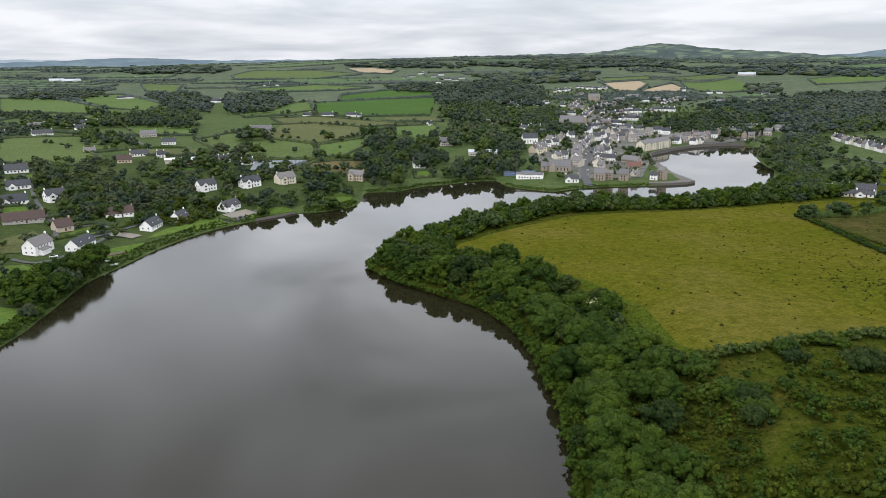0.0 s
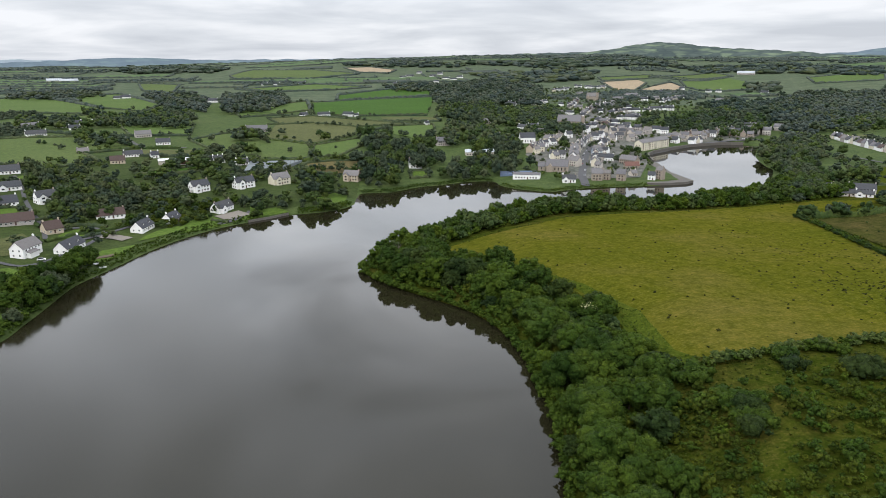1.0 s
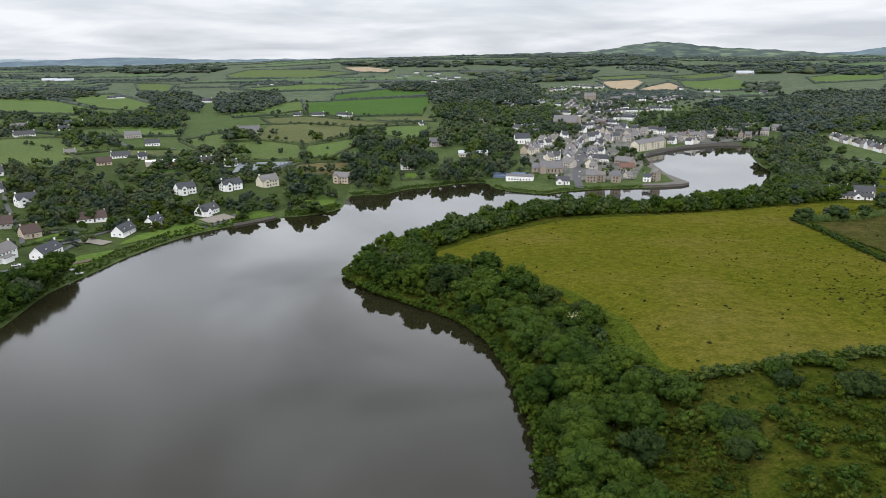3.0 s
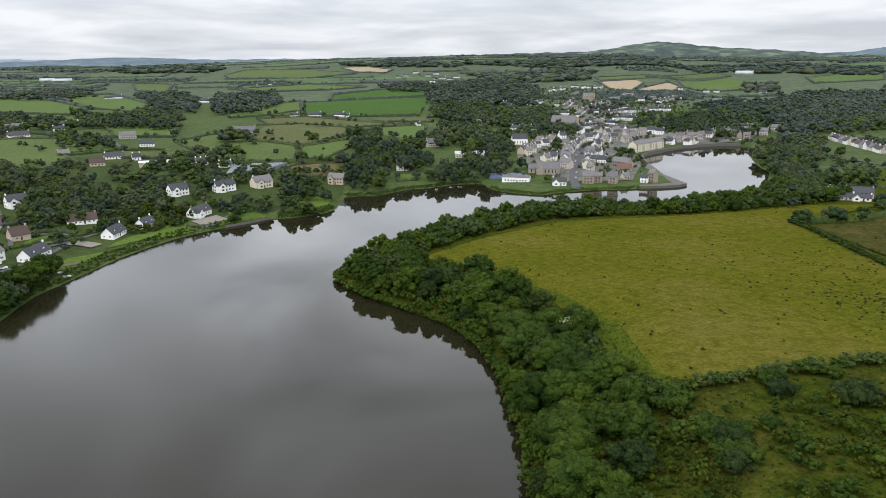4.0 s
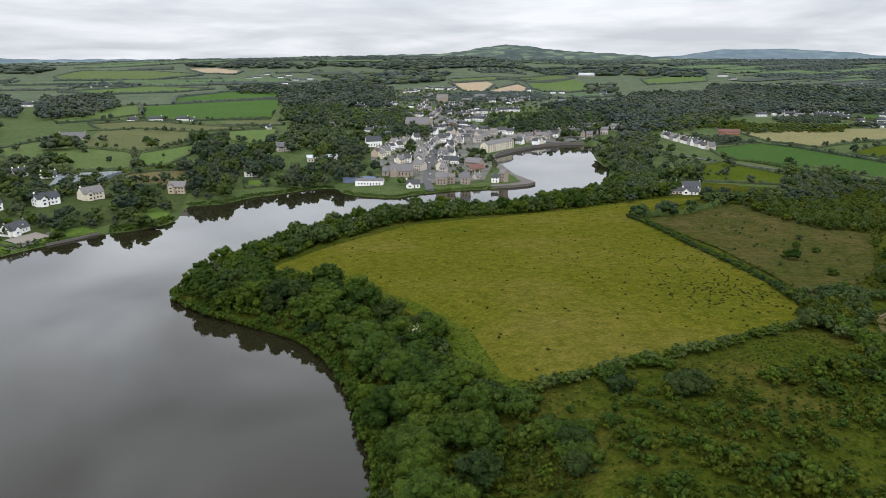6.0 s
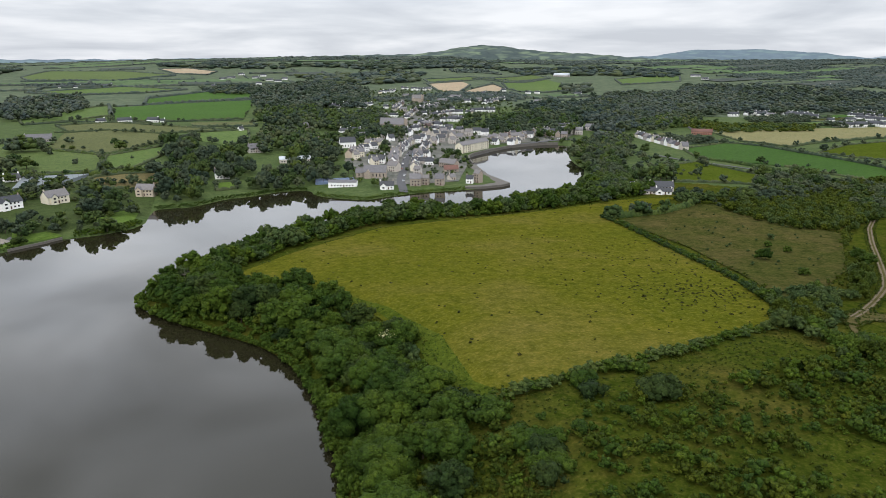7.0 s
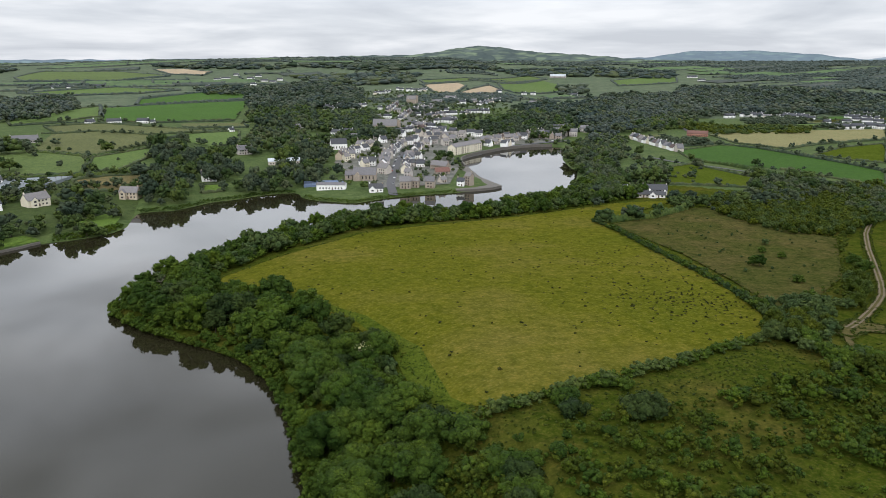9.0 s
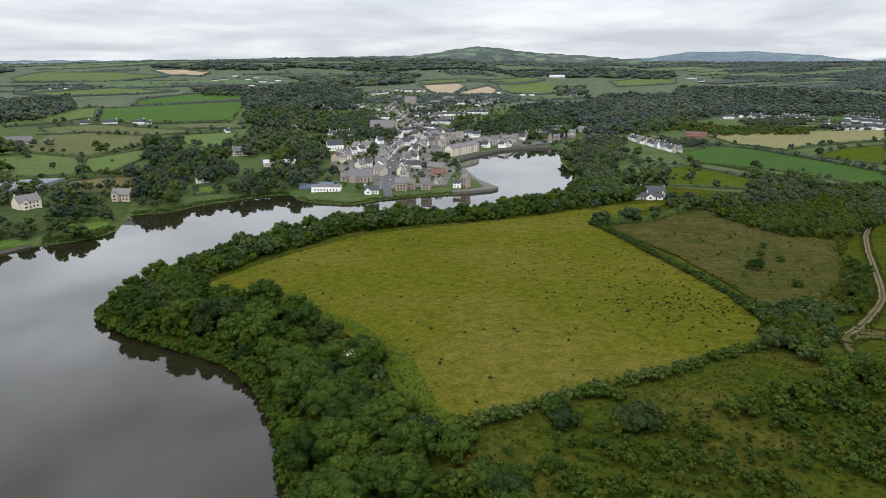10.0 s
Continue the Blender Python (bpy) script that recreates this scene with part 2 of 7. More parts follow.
ROOFS = {
    "slate": plain("slate_roof", (0.055, 0.058, 0.066), 0.75, 0.25, 0.3, 1.0, True),
    "greyslate": plain("weathered_slate_roof", (0.15, 0.145, 0.15), 0.8, 0.25, 0.25, 1.0, True),
    "brown": plain("brown_tile_roof", (0.07, 0.048, 0.042), 0.8, 0.3, 0.25, 1.0),
    "red": plain("rusty_red_roof", (0.14, 0.07, 0.055), 0.7, 0.3, 0.25, 1.0),
    "sheet": plain("pale_sheet_roof", (0.42, 0.45, 0.48), 0.5, 0.5, 0.12, 0.6),
    "whitesheet": plain("white_sheet_roof", (0.75, 0.77, 0.8), 0.5, 0.5, 0.08, 0.6),
}
PANE, _n, _l, _b = nodes("window_glass", 0.08, 0.6)
_b.inputs["Base Color"].default_value = (0.02, 0.023, 0.027, 1)
FRAME = plain("white_frame", (0.75, 0.75, 0.73), 0.5, 0.4, 0.05)
DOOR = plain("dark_door", (0.07, 0.035, 0.025), 0.5, 0.4, 0.2)
TARMAC = plain("tarmac", (0.075, 0.075, 0.078), 0.9, 0.25, 0.2, 0.4)
GRAVEL = plain("gravel", (0.2, 0.18, 0.155), 0.95, 0.15, 0.2, 0.8)
EARTH = plain("bare_earth", (0.115, 0.092, 0.06), 0.95, 0.15, 0.3, 0.6)
MASONRY = plain("quay_masonry", (0.115, 0.106, 0.094), 0.95, 0.2, 0.3, 1.5)


def water_material():
    """Silty tidal water: nearly still, with a broad breath of wind over one side of the reach."""
    m, n, l, b = nodes("river_water", 0.03, 0.5)
    b.inputs["IOR"].default_value = 1.333
    silt = ramp_of(n, l, noise_of(n, l, 0.012, 4), [(0.35, (0.0125, 0.0115, 0.0055)), (0.65, (0.017, 0.0155, 0.008))])
    l.new(silt, b.inputs["Base Color"])
    ripple = noise_of(n, l, 1.1, 3, 0.6, stretch=(1, 2.2, 20))
    # the wind's edge runs along the reach, a little frayed
    lie, where = n.new("ShaderNodeVectorMath"), n.new("ShaderNodeNewGeometry")
    lie.operation = "DOT_PRODUCT"
    lie.inputs[1].default_value = (-0.946, -0.323, 0)
    l.new(where.outputs["Position"], lie.inputs[0])
    edge = n.new("ShaderNodeMath"); edge.operation = "MULTIPLY_ADD"
    l.new(noise_of(n, l, 0.03, 5, 0.6, stretch=(1, 0.4, 18)), edge.inputs[0])
    edge.inputs[1].default_value = 60.0
    l.new(lie.outputs["Value"], edge.inputs[2])
    side = n.new("ShaderNodeMapRange")
    side.inputs["From Min"].default_value, side.inputs["From Max"].default_value = 12.0, 24.0
    l.new(edge.outputs[0], side.inputs["Value"])
    patch = ramp_of(n, l, noise_of(n, l, 0.011, 4, 0.55, stretch=(1, 0.35, 15)), [(0.52, (0.0,) * 3), (0.62, (0.35,) * 3)])
    calm = mix_of(n, l, 1.0, side.outputs[0], patch, "LIGHTEN")
    l.new(mix_of(n, l, calm, (0.006,) * 3, (0.11,) * 3), b.inputs["Roughness"])
    wind = n.new("ShaderNodeMath"); wind.operation = "MULTIPLY_ADD"
    l.new(calm, wind.inputs[0]); wind.inputs[1].default_value, wind.inputs[2].default_value = 0.09, 0.012
    bump_of(n, l, b, ripple, 0.03, 0.04)
    bump = b.inputs["Normal"].links[0].from_node
    l.new(wind.outputs[0], bump.inputs["Strength"])
    return m


WATER = water_material()


def haze_material(name, body, haze_glow, share, cells=0.6):
    """Hills many kilometres off, with their fields and hedges; the bright haze is a glow put into the surface."""
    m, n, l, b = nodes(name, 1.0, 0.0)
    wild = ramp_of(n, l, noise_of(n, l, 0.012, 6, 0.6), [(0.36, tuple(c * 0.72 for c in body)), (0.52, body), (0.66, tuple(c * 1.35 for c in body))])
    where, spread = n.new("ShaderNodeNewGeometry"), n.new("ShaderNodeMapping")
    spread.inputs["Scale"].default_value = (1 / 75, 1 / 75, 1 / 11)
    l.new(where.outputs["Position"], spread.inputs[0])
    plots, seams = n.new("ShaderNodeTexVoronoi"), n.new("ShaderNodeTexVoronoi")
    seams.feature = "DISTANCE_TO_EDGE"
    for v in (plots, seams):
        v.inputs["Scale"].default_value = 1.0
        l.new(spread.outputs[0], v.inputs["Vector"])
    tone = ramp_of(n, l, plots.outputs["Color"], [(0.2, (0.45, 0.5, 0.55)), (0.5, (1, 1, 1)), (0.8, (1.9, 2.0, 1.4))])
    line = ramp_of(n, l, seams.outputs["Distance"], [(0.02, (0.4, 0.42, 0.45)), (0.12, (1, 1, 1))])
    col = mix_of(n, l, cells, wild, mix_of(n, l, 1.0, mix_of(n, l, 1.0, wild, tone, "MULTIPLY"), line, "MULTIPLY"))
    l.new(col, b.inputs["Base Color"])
    b.inputs["Emission Color"].default_value, b.inputs["Emission Strength"].default_value = (*haze_glow, 1), share
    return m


# ---- the lie of the land ----
SHORE = [(-96, -512), (-188.8, -240), (-216, 32), (-195.2, 176), (-179.2, 256), (-179.2, 284.8), (-180.8, 312), (-182.4, 339.2),
         (-177.6, 363.2), (-172.8, 387.2), (-168, 409.6), (-156.8, 440), (-144, 462.4), (-128, 480), (-112, 494.4), (-104, 504),
         (-89.6, 507.2), (-72, 516.8), (-59.2, 537.6), (-57.6, 585.6), (-32, 588.8), (-8, 614.4), (12.8, 622.4), (35.2, 636.8), (60.8, 640)]
SHORE += [(64, 617.6), (73.6, 601.6), (88, 590.4), (102.4, 580.8), (112, 585.6), (128, 593.6), (147.2, 600), (168, 603.2), (195.2, 604.8),
          (236.8, 619.2), (241.6, 691.2), (246.4, 742.4), (260.8, 803.2), (284.8, 835.2), (315.2, 862.4), (344, 884.8), (374.4, 899.2), (403.2, 905.6),
          (428.8, 889.6), (403.2, 832), (377.6, 780.8), (355.2, 715.2), (350.4, 688), (326.4, 643.2), (316.8, 612.8)]
SHORE += [(297.6, 604.8), (290, 582), (274, 560), (248, 546), (218, 536), (194, 523), (164, 518), (128, 523), (100, 522), (68, 505),
          (44, 485), (20, 463), (-6, 431), (-22, 408), (-34, 388), (-41, 368), (-38, 350), (-24, 330), (-6.4, 311), (10.5, 293), (20.8, 272), (27.2, 248), (28.8, 216), (28.8, 184), (22.4, 136),
          (12.8, 64), (19.2, -64), (64, -256), (96, -512)]


def smooth(a, b, v):
    t = np.clip((v - a) / (b - a), 0, 1)
    return t * t * (3 - 2 * t)


def closed_curve(pts, steps):
    """A smooth closed line through the points."""
    p = np.array(pts, float)
    a, b, c, d = np.roll(p, 1, 0), p, np.roll(p, -1, 0), np.roll(p, -2, 0)
    out = []
    for k in range(steps):
        t = k / steps
        out.append(0.5 * (2 * b + (c - a) * t + (2 * a - 5 * b + 4 * c - d) * t * t + (3 * b - a - 3 * c + d) * t ** 3))
    return np.stack(out, 1).reshape(-1, 2)


def inside(poly, x, y):
    p = np.asarray(poly, float)
    x, y = np.asarray(x, float), np.asarray(y, float)
    if x.size < 400:
        a, b = p, np.roll(p, -1, 0)
        u, v = x.ravel()[:, None], y.ravel()[:, None]
        rise = np.where(b[:, 1] == a[:, 1], 1e-9, b[:, 1] - a[:, 1])
        hit = ((a[:, 1] > v) != (b[:, 1] > v)) & (u < (b[:, 0] - a[:, 0]) * (v - a[:, 1]) / rise + a[:, 0])
        return (hit.sum(1) % 2 == 1).reshape(x.shape)
    res = np.zeros(np.shape(x), bool)
    for (x0, y0), (x1, y1) in zip(p, np.roll(p, -1, 0)):
        if y0 != y1:
            res ^= ((y0 > y) != (y1 > y)) & (x < (x1 - x0) * (y - y0) / (y1 - y0) + x0)
    return res


WATERLINE = closed_curve(SHORE, 2)


def shore_distance(x, y):
    """Metres from the waterline, more than 0 on land."""
    x, y = np.asarray(x, float), np.asarray(y, float)
    if x.size < 400:
        a, d = WATERLINE, np.roll(WATERLINE, -1, 0) - WATERLINE
        u, v = x.ravel()[:, None] - a[:, 0], y.ravel()[:, None] - a[:, 1]
        k = np.clip((u * d[:, 0] + v * d[:, 1]) / ((d ** 2).sum(1) + 1e-9), 0, 1)
        near = np.sqrt(((k * d[:, 0] - u) ** 2 + (k * d[:, 1] - v) ** 2).min(1)).reshape(x.shape)
        return np.where(inside(WATERLINE, x, y), -1, 1) * near
    best = np.full(np.shape(x), 1e12)
    for (x0, y0), (x1, y1) in zip(WATERLINE, np.roll(WATERLINE, -1, 0)):
        dx, dy = x1 - x0, y1 - y0
        u = np.clip(((x - x0) * dx + (y - y0) * dy) / (dx * dx + dy * dy + 1e-9), 0, 1)
        best = np.minimum(best, (x0 + u * dx - x) ** 2 + (y0 + u * dy - y) ** 2)
    return np.where(inside(WATERLINE, x, y), -1, 1) * np.sqrt(best)


def waves(x, y, s):
    x, y = x / s, y / s
    return (np.sin(x + 1.7 * np.sin(0.6 * y + 1)) * np.cos(0.9 * y + 1.1 * np.sin(0.7 * x)) + 0.5 * np.sin(1.9 * x + 2.3 * y + 2)) / 1.5


def height(x, y):
    """The ground's height over the water."""
    x, y = np.asarray(x, float), np.asarray(y, float)
    sd, d = shore_distance(x, y), np.hypot(x, y)
    bank = np.where(sd < 0, np.maximum(sd * 0.4, -3.0), np.minimum(sd * 0.35, 2.2))
    cape = smooth(528, 432, y) * smooth(-112, -56, x)
    flat = 1 - 0.8 * smooth(288, 528, x - 0.25 * np.maximum(y - 480, 0))
    inland = 27 * (1 - np.exp(-np.maximum(sd - 6, 0) / (272 + 208 * smooth(48, 112, x)))) * flat * (1 - cape)
    dome = (2.4 + 16 * np.exp(-((x - 115) / 208) ** 2 - ((y - 168) / 176) ** 2)) * smooth(0, 64, sd) * cape
    rise = (54 + 53 * smooth(-0.4, 0.1, x / (d + 1))) * smooth(1650, 4250, d)
    roll = 1.6 * waves(x, y, 208) * smooth(560, 1440, d) + 10 * waves(x, y, 420) * smooth(2000, 3400, d)
    return bank + inland + dome + rise + roll


def ground_z(x, y):
    return float(height(np.array([x]), np.array([y]))[0])

# ---- making meshes ----
def part(name, bm, material, parent=None, label=""):
    """Links a bmesh as one mesh object, under a thing or under a part of it."""
    me = bpy.data.meshes.new(name)
    bm.to_mesh(me)
    bm.free()
    me.materials.append(material)
    ob = new(name, me)
    ob.parent = parent
    return tagged(ob, label) if label else ob


def mesh_of(name, verts, tris, material, slots=None):
    """A mesh from whole arrays of corners and triangles."""
    me = bpy.data.meshes.new(name)
    me.vertices.add(len(verts)); me.vertices.foreach_set("co", np.ascontiguousarray(verts, dtype=np.float32).ravel())
    me.loops.add(len(tris) * 3); me.loops.foreach_set("vertex_index", np.ascontiguousarray(tris, dtype=np.int32).ravel())
    me.polygons.add(len(tris))
    me.polygons.foreach_set("loop_start", np.arange(0, len(tris) * 3, 3, dtype=np.int32))
    for m in material if isinstance(material, (list, tuple)) else [material]:
        me.materials.append(m)
    if slots is not None:
        me.polygons.foreach_set("material_index", np.asarray(slots, dtype=np.int32))
    me.update(calc_edges=True)
    return me


def box(bm, x0, x1, y0, y1, z0, z1):
    v = [bm.verts.new((x, y, z)) for z in (z0, z1) for x, y in ((x0, y0), (x1, y0), (x1, y1), (x0, y1))]
    for f in ((3, 2, 1, 0), (4, 5, 6, 7), (0, 1, 5, 4), (1, 2, 6, 5), (2, 3, 7, 6), (3, 0, 4, 7)):
        bm.faces.new([v[i] for i in f])


def prism(bm, outline, axis, a, b):
    """An outline of two coordinates drawn out from a to b along x or y."""
    put = (lambda u, w, s: (s, u, w)) if axis == "x" else (lambda u, w, s: (u, s, w))
    lo, hi = [bm.verts.new(put(u, w, a)) for u, w in outline], [bm.verts.new(put(u, w, b)) for u, w in outline]
    bm.faces.new(lo); bm.faces.new(hi[::-1])
    for i in range(len(lo)):
        j = (i + 1) % len(lo)
        bm.faces.new((lo[j], lo[i], hi[i], hi[j]))
    bmesh.ops.recalc_face_normals(bm, faces=bm.faces)


# ---- ground and water ----
def axis_steps(lo, hi, a, b, step, grow):
    mid = list(np.arange(a, b + 0.1, step))
    out, s = [], step
    while b < hi:
        s *= grow; b += s; out.append(b)
    left, s = [], step
    while a > lo:
        s *= grow; a -= s; left.append(a)
    return np.array(left[::-1] + mid + out)


GX, GY = axis_steps(-4600, 4600, -400, 520, 5, 1.06), axis_steps(-1400, 4600, 110, 940, 5, 1.06)
gx, gy = np.meshgrid(GX, GY)
gz = height(gx, gy)
idx = np.arange(gx.size).reshape(gx.shape)
quads = np.stack([idx[:-1, :-1], idx[:-1, 1:], idx[1:, 1:], idx[1:, :-1]], -1).reshape(-1, 4)
tris = np.concatenate([quads[:, [0, 1, 2]], quads[:, [0, 2, 3]]])
gv = np.stack([gx, gy, gz], -1).reshape(-1, 3)
mid = gv[tris].mean(1)
# the cape and the land east of it carry coarser grass
COARSE = [(-45, 40), (-45, 400), (20, 480), (110, 540), (250, 560), (310, 600), (380, 560), (440, 480), (470, 300), (470, 40)]
# gardens and paddocks on the west bank
WEST = [(-460, 250), (-160, 250), (-190, 380), (-150, 470), (-60, 560), (-60, 700), (-200, 720), (-460, 690)]
# past 1500 m the ground takes the grass with haze in its colour
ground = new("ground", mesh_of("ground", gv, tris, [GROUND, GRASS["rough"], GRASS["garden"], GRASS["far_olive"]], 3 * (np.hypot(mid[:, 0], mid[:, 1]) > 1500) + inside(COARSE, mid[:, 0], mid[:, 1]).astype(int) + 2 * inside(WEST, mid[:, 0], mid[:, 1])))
ground.data.polygons.foreach_set("use_smooth", np.ones(len(ground.data.polygons), bool))
tagged(ground, "rolling rough green farmland reaching to the hills", "ground", kind="structure")

bm = bmesh.new()
bmesh.ops.create_grid(bm, x_segments=8, y_segments=8, size=1)
for v in bm.verts:
    v.co = (112 + 370 * v.co.x, 224 + 705 * v.co.y, 0)
tagged(part("water", bm, WATER), "calm grey-brown tidal river water reflecting the sky", "water", kind="structure")


def ridge(name, label, material, peaks, base, radius, a0, a1):
    """A far range of hills: bearings in degrees, peaks as (bearing, height, spread)."""
    bm, rings = bmesh.new(), []
    for a in np.linspace(a0, a1, 240):
        h = base + sum(z * math.exp(-((a - c) / s) ** 2) for c, z, s in peaks) + 2.0 * math.sin(a * 3.1) + 1.2 * math.sin(a * 7.7 + 1)
        s, c = math.sin(radians(a)), math.cos(radians(a))
        rings.append([bm.verts.new((r * s, r * c, z)) for r, z in ((radius - 120, -20), (radius - 50, h * 0.75), (radius, h), (radius + 60, -20))])
    for p, q in zip(rings, rings[1:]):
        for i in range(3):
            bm.faces.new((p[i], q[i], q[i + 1], p[i + 1])).smooth = True
    tagged(part(name, bm, material), label, "hills", kind="structure")


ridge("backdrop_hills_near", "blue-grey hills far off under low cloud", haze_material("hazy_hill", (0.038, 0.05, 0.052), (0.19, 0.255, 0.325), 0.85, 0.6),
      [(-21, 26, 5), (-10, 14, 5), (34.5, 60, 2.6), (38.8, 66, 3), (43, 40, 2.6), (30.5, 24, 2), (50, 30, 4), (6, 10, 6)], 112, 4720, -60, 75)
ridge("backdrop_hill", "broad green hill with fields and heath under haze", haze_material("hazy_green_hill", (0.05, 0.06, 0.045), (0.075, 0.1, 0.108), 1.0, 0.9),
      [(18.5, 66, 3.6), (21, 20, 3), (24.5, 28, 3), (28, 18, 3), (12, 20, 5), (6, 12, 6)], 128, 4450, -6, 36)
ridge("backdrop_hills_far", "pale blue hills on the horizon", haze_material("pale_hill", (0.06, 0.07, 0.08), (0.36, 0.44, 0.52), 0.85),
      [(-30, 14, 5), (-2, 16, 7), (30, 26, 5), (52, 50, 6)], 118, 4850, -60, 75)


FIELD_POLYS = []


def field(kind, poly, lift=0.14):
    """A field: a sheet of its own grass that follows the ground."""
    FIELD_POLYS.append(poly)
    p = np.array(poly)
    size, far = np.ptp(p, 0).max(), math.hypot(*p.mean(0))
    bm = bmesh.new()
    bm.faces.new([bm.verts.new((x, y, 0)) for x, y in poly])
    step = max(5.0, size / 30)
    for k, normal in ((0, (1, 0, 0)), (1, (0, 1, 0))):
        for s in np.arange(p[:, k].min() + step, p[:, k].max(), step):
            bmesh.ops.bisect_plane(bm, geom=bm.verts[:] + bm.edges[:] + bm.faces[:], plane_co=(s, s, 0), plane_no=normal)
    bmesh.ops.triangulate(bm, faces=bm.faces[:])
    z = height([v.co.x for v in bm.verts], [v.co.y for v in bm.verts]) + lift + far * 0.0004
    for v, h in zip(bm.verts, z):
        v.co.z = h
    bm.normal_update()
    for f in bm.faces:
        f.smooth = True
        if f.normal.z < 0:
            f.normal_flip()
    words = {"ripe": "large yellow-green pasture with tussocks", "heath": "brown rough heath enclosed by hedges", "yard": "paved yards and verges between the town's houses", "rough": "coarse brown-green grass with scrub", "lush": "deep green smooth field", "meadow": "bright green meadow",
             "grass": "green grazed pasture", "olive": "olive green pasture", "lawn": "mown bright green lawn", "dry": "brownish dry grass field", "far_green": "distant green pasture", "fresh": "fresh green grass beside trees and hedges", "deep": "deep green smooth crop field", "dirt": "trodden bare earth where tracks meet", "wheat": "pale ripening corn field", "stubble": "pale tan harvested field"}
    return tagged(part("lawn" if kind == "lawn" else "field", bm, GRASS[kind]), words[kind], "lawn" if kind == "lawn" else "field", kind="structure")


def lane(line, width, material=None, name="road", label="narrow grey tarmac road", lift=0.2):
    bm, rows = bmesh.new(), []
    p = np.array(line)
    fine = np.concatenate([p[i] + (p[i + 1] - p[i]) * np.linspace(0, 1, max(2, int(np.hypot(*(p[i + 1] - p[i])) / 5)), endpoint=False)[:, None] for i in range(len(p) - 1)] + [p[-1:]])
    for _ in range(3):
        fine[1:-1] = (fine[:-2] + 2 * fine[1:-1] + fine[2:]) / 4
    t = np.gradient(fine, axis=0)
    t /= np.hypot(t[:, 0], t[:, 1])[:, None]
    for (x, y), (dx, dy) in zip(fine, t):
        far = lift + math.hypot(x, y) * 0.0005
        w = width / 2
        rows.append([bm.verts.new((x - dy * s, y + dx * s, ground_z(x - dy * s, y + dx * s) + far)) for s in (-w, 0, w)])
    for a, b in zip(rows, rows[1:]):
        for i in range(2):
            bm.faces.new((a[i], a[i + 1], b[i + 1], b[i]))
    bmesh.ops.recalc_face_normals(bm, faces=bm.faces)
    return tagged(part(name, bm, material or TARMAC), label, "road", kind="structure")

# ---- plants ----
rng = np.random.default_rng(7)
_b = bmesh.new()
bmesh.ops.create_icosphere(_b, subdivisions=1, radius=1)
ICO_V, ICO_F = np.array([v.co for v in _b.verts]), np.array([[v.index for v in f.verts] for f in _b.faces])
_b.free()
_b = bmesh.new()
bmesh.ops.create_icosphere(_b, subdivisions=2, radius=1)
ICO2_V, ICO2_F = np.array([v.co for v in _b.verts]), np.array([[v.index for v in f.verts] for f in _b.faces])
_b.free()


def clump(r, lumps, tufts, size, fine=0.0, flat=1.0, fat=0.86, loose=0.3, lean=0.42):
    """Leaves: lumpy masses, and on each a coat of small bent sprays. lumps: rows of x, y, z, radius."""
    vs, fs, k = [], [], 0
    for x, y, z, q in lumps:
        cv, cf = (ICO2_V, ICO2_F) if fine and q > fine else (ICO_V, ICO_F)
        bump = 1 + 0.2 * r.standard_normal((len(cv), 1))
        turn = np.linalg.qr(r.standard_normal((3, 3)))[0]
        vs.append(cv @ turn * bump * q * fat * (1, 1, flat) + (x, y, z)); fs.append(cf if np.linalg.det(turn) > 0 else cf[:, ::-1]); fs[-1] = fs[-1] + k; k += len(cv)
    L = np.array(lumps)
    pick = r.choice(len(L), tufts, p=L[:, 3] ** 2 / (L[:, 3] ** 2).sum())
    n = r.standard_normal((tufts, 3)); n[:, 2] = n[:, 2] * 0.9 + 0.35
    n /= np.linalg.norm(n, axis=1)[:, None]
    c = L[pick, :3] + n * (L[pick, 3:] * (0.99 - loose / 2 + loose * r.random((tufts, 1)))) * (1, 1, flat)
    up = n + lean * r.standard_normal((tufts, 3)); up /= np.linalg.norm(up, axis=1)[:, None]
    a = np.cross(up, r.standard_normal((tufts, 3))); a /= np.linalg.norm(a, axis=1)[:, None]
    b = np.cross(up, a)
    s = size * (0.5 + 1.0 * r.random((tufts, 1)))
    v = np.stack([c + a * s, c + b * s * 0.6 - up * s * 0.3, c - a * s, c - b * s * 0.6 - up * s * 0.25], 1).reshape(-1, 3)
    i = k + np.arange(tufts)[:, None] * 4
    vs.append(v); fs += [i + (0, 1, 2), i + (0, 2, 3)]
    return np.concatenate(vs), np.concatenate(fs)


def crown_of(r, masses, small, wide, low, high, skirt=-0.35):
    """A crown as boughs round a core: each bough a mass of leaves with smaller heads on its outer side."""
    rows, mid, tall = [(0, 0, low + (high - low) * 0.45, wide * 0.27)], low + (high - low) * 0.42, (high - low) * 0.56
    for i in range(masses):
        e = skirt + (1 - skirt) * ((i + 0.6) / masses) ** 0.85
        a = i * 2.4 + 0.7 * r.random()
        ring = math.sqrt(max(0.0, 1 - e * e))
        q = wide * r.uniform(0.13, 0.2)
        out = np.array((ring * math.cos(a), ring * math.sin(a), e))
        c = out * (wide * 0.5 - q, wide * 0.5 - q, tall - q) * r.uniform(0.82, 1.08) + (0, 0, mid)
        rows.append((*c, q))
        for _ in range(small):
            d = out * 0.9 + 0.75 * r.standard_normal(3) + (0, 0, 0.25)
            d /= np.linalg.norm(d)
            rows.append((*(c + d * q * 0.78), q * r.uniform(0.32, 0.5)))
    return rows


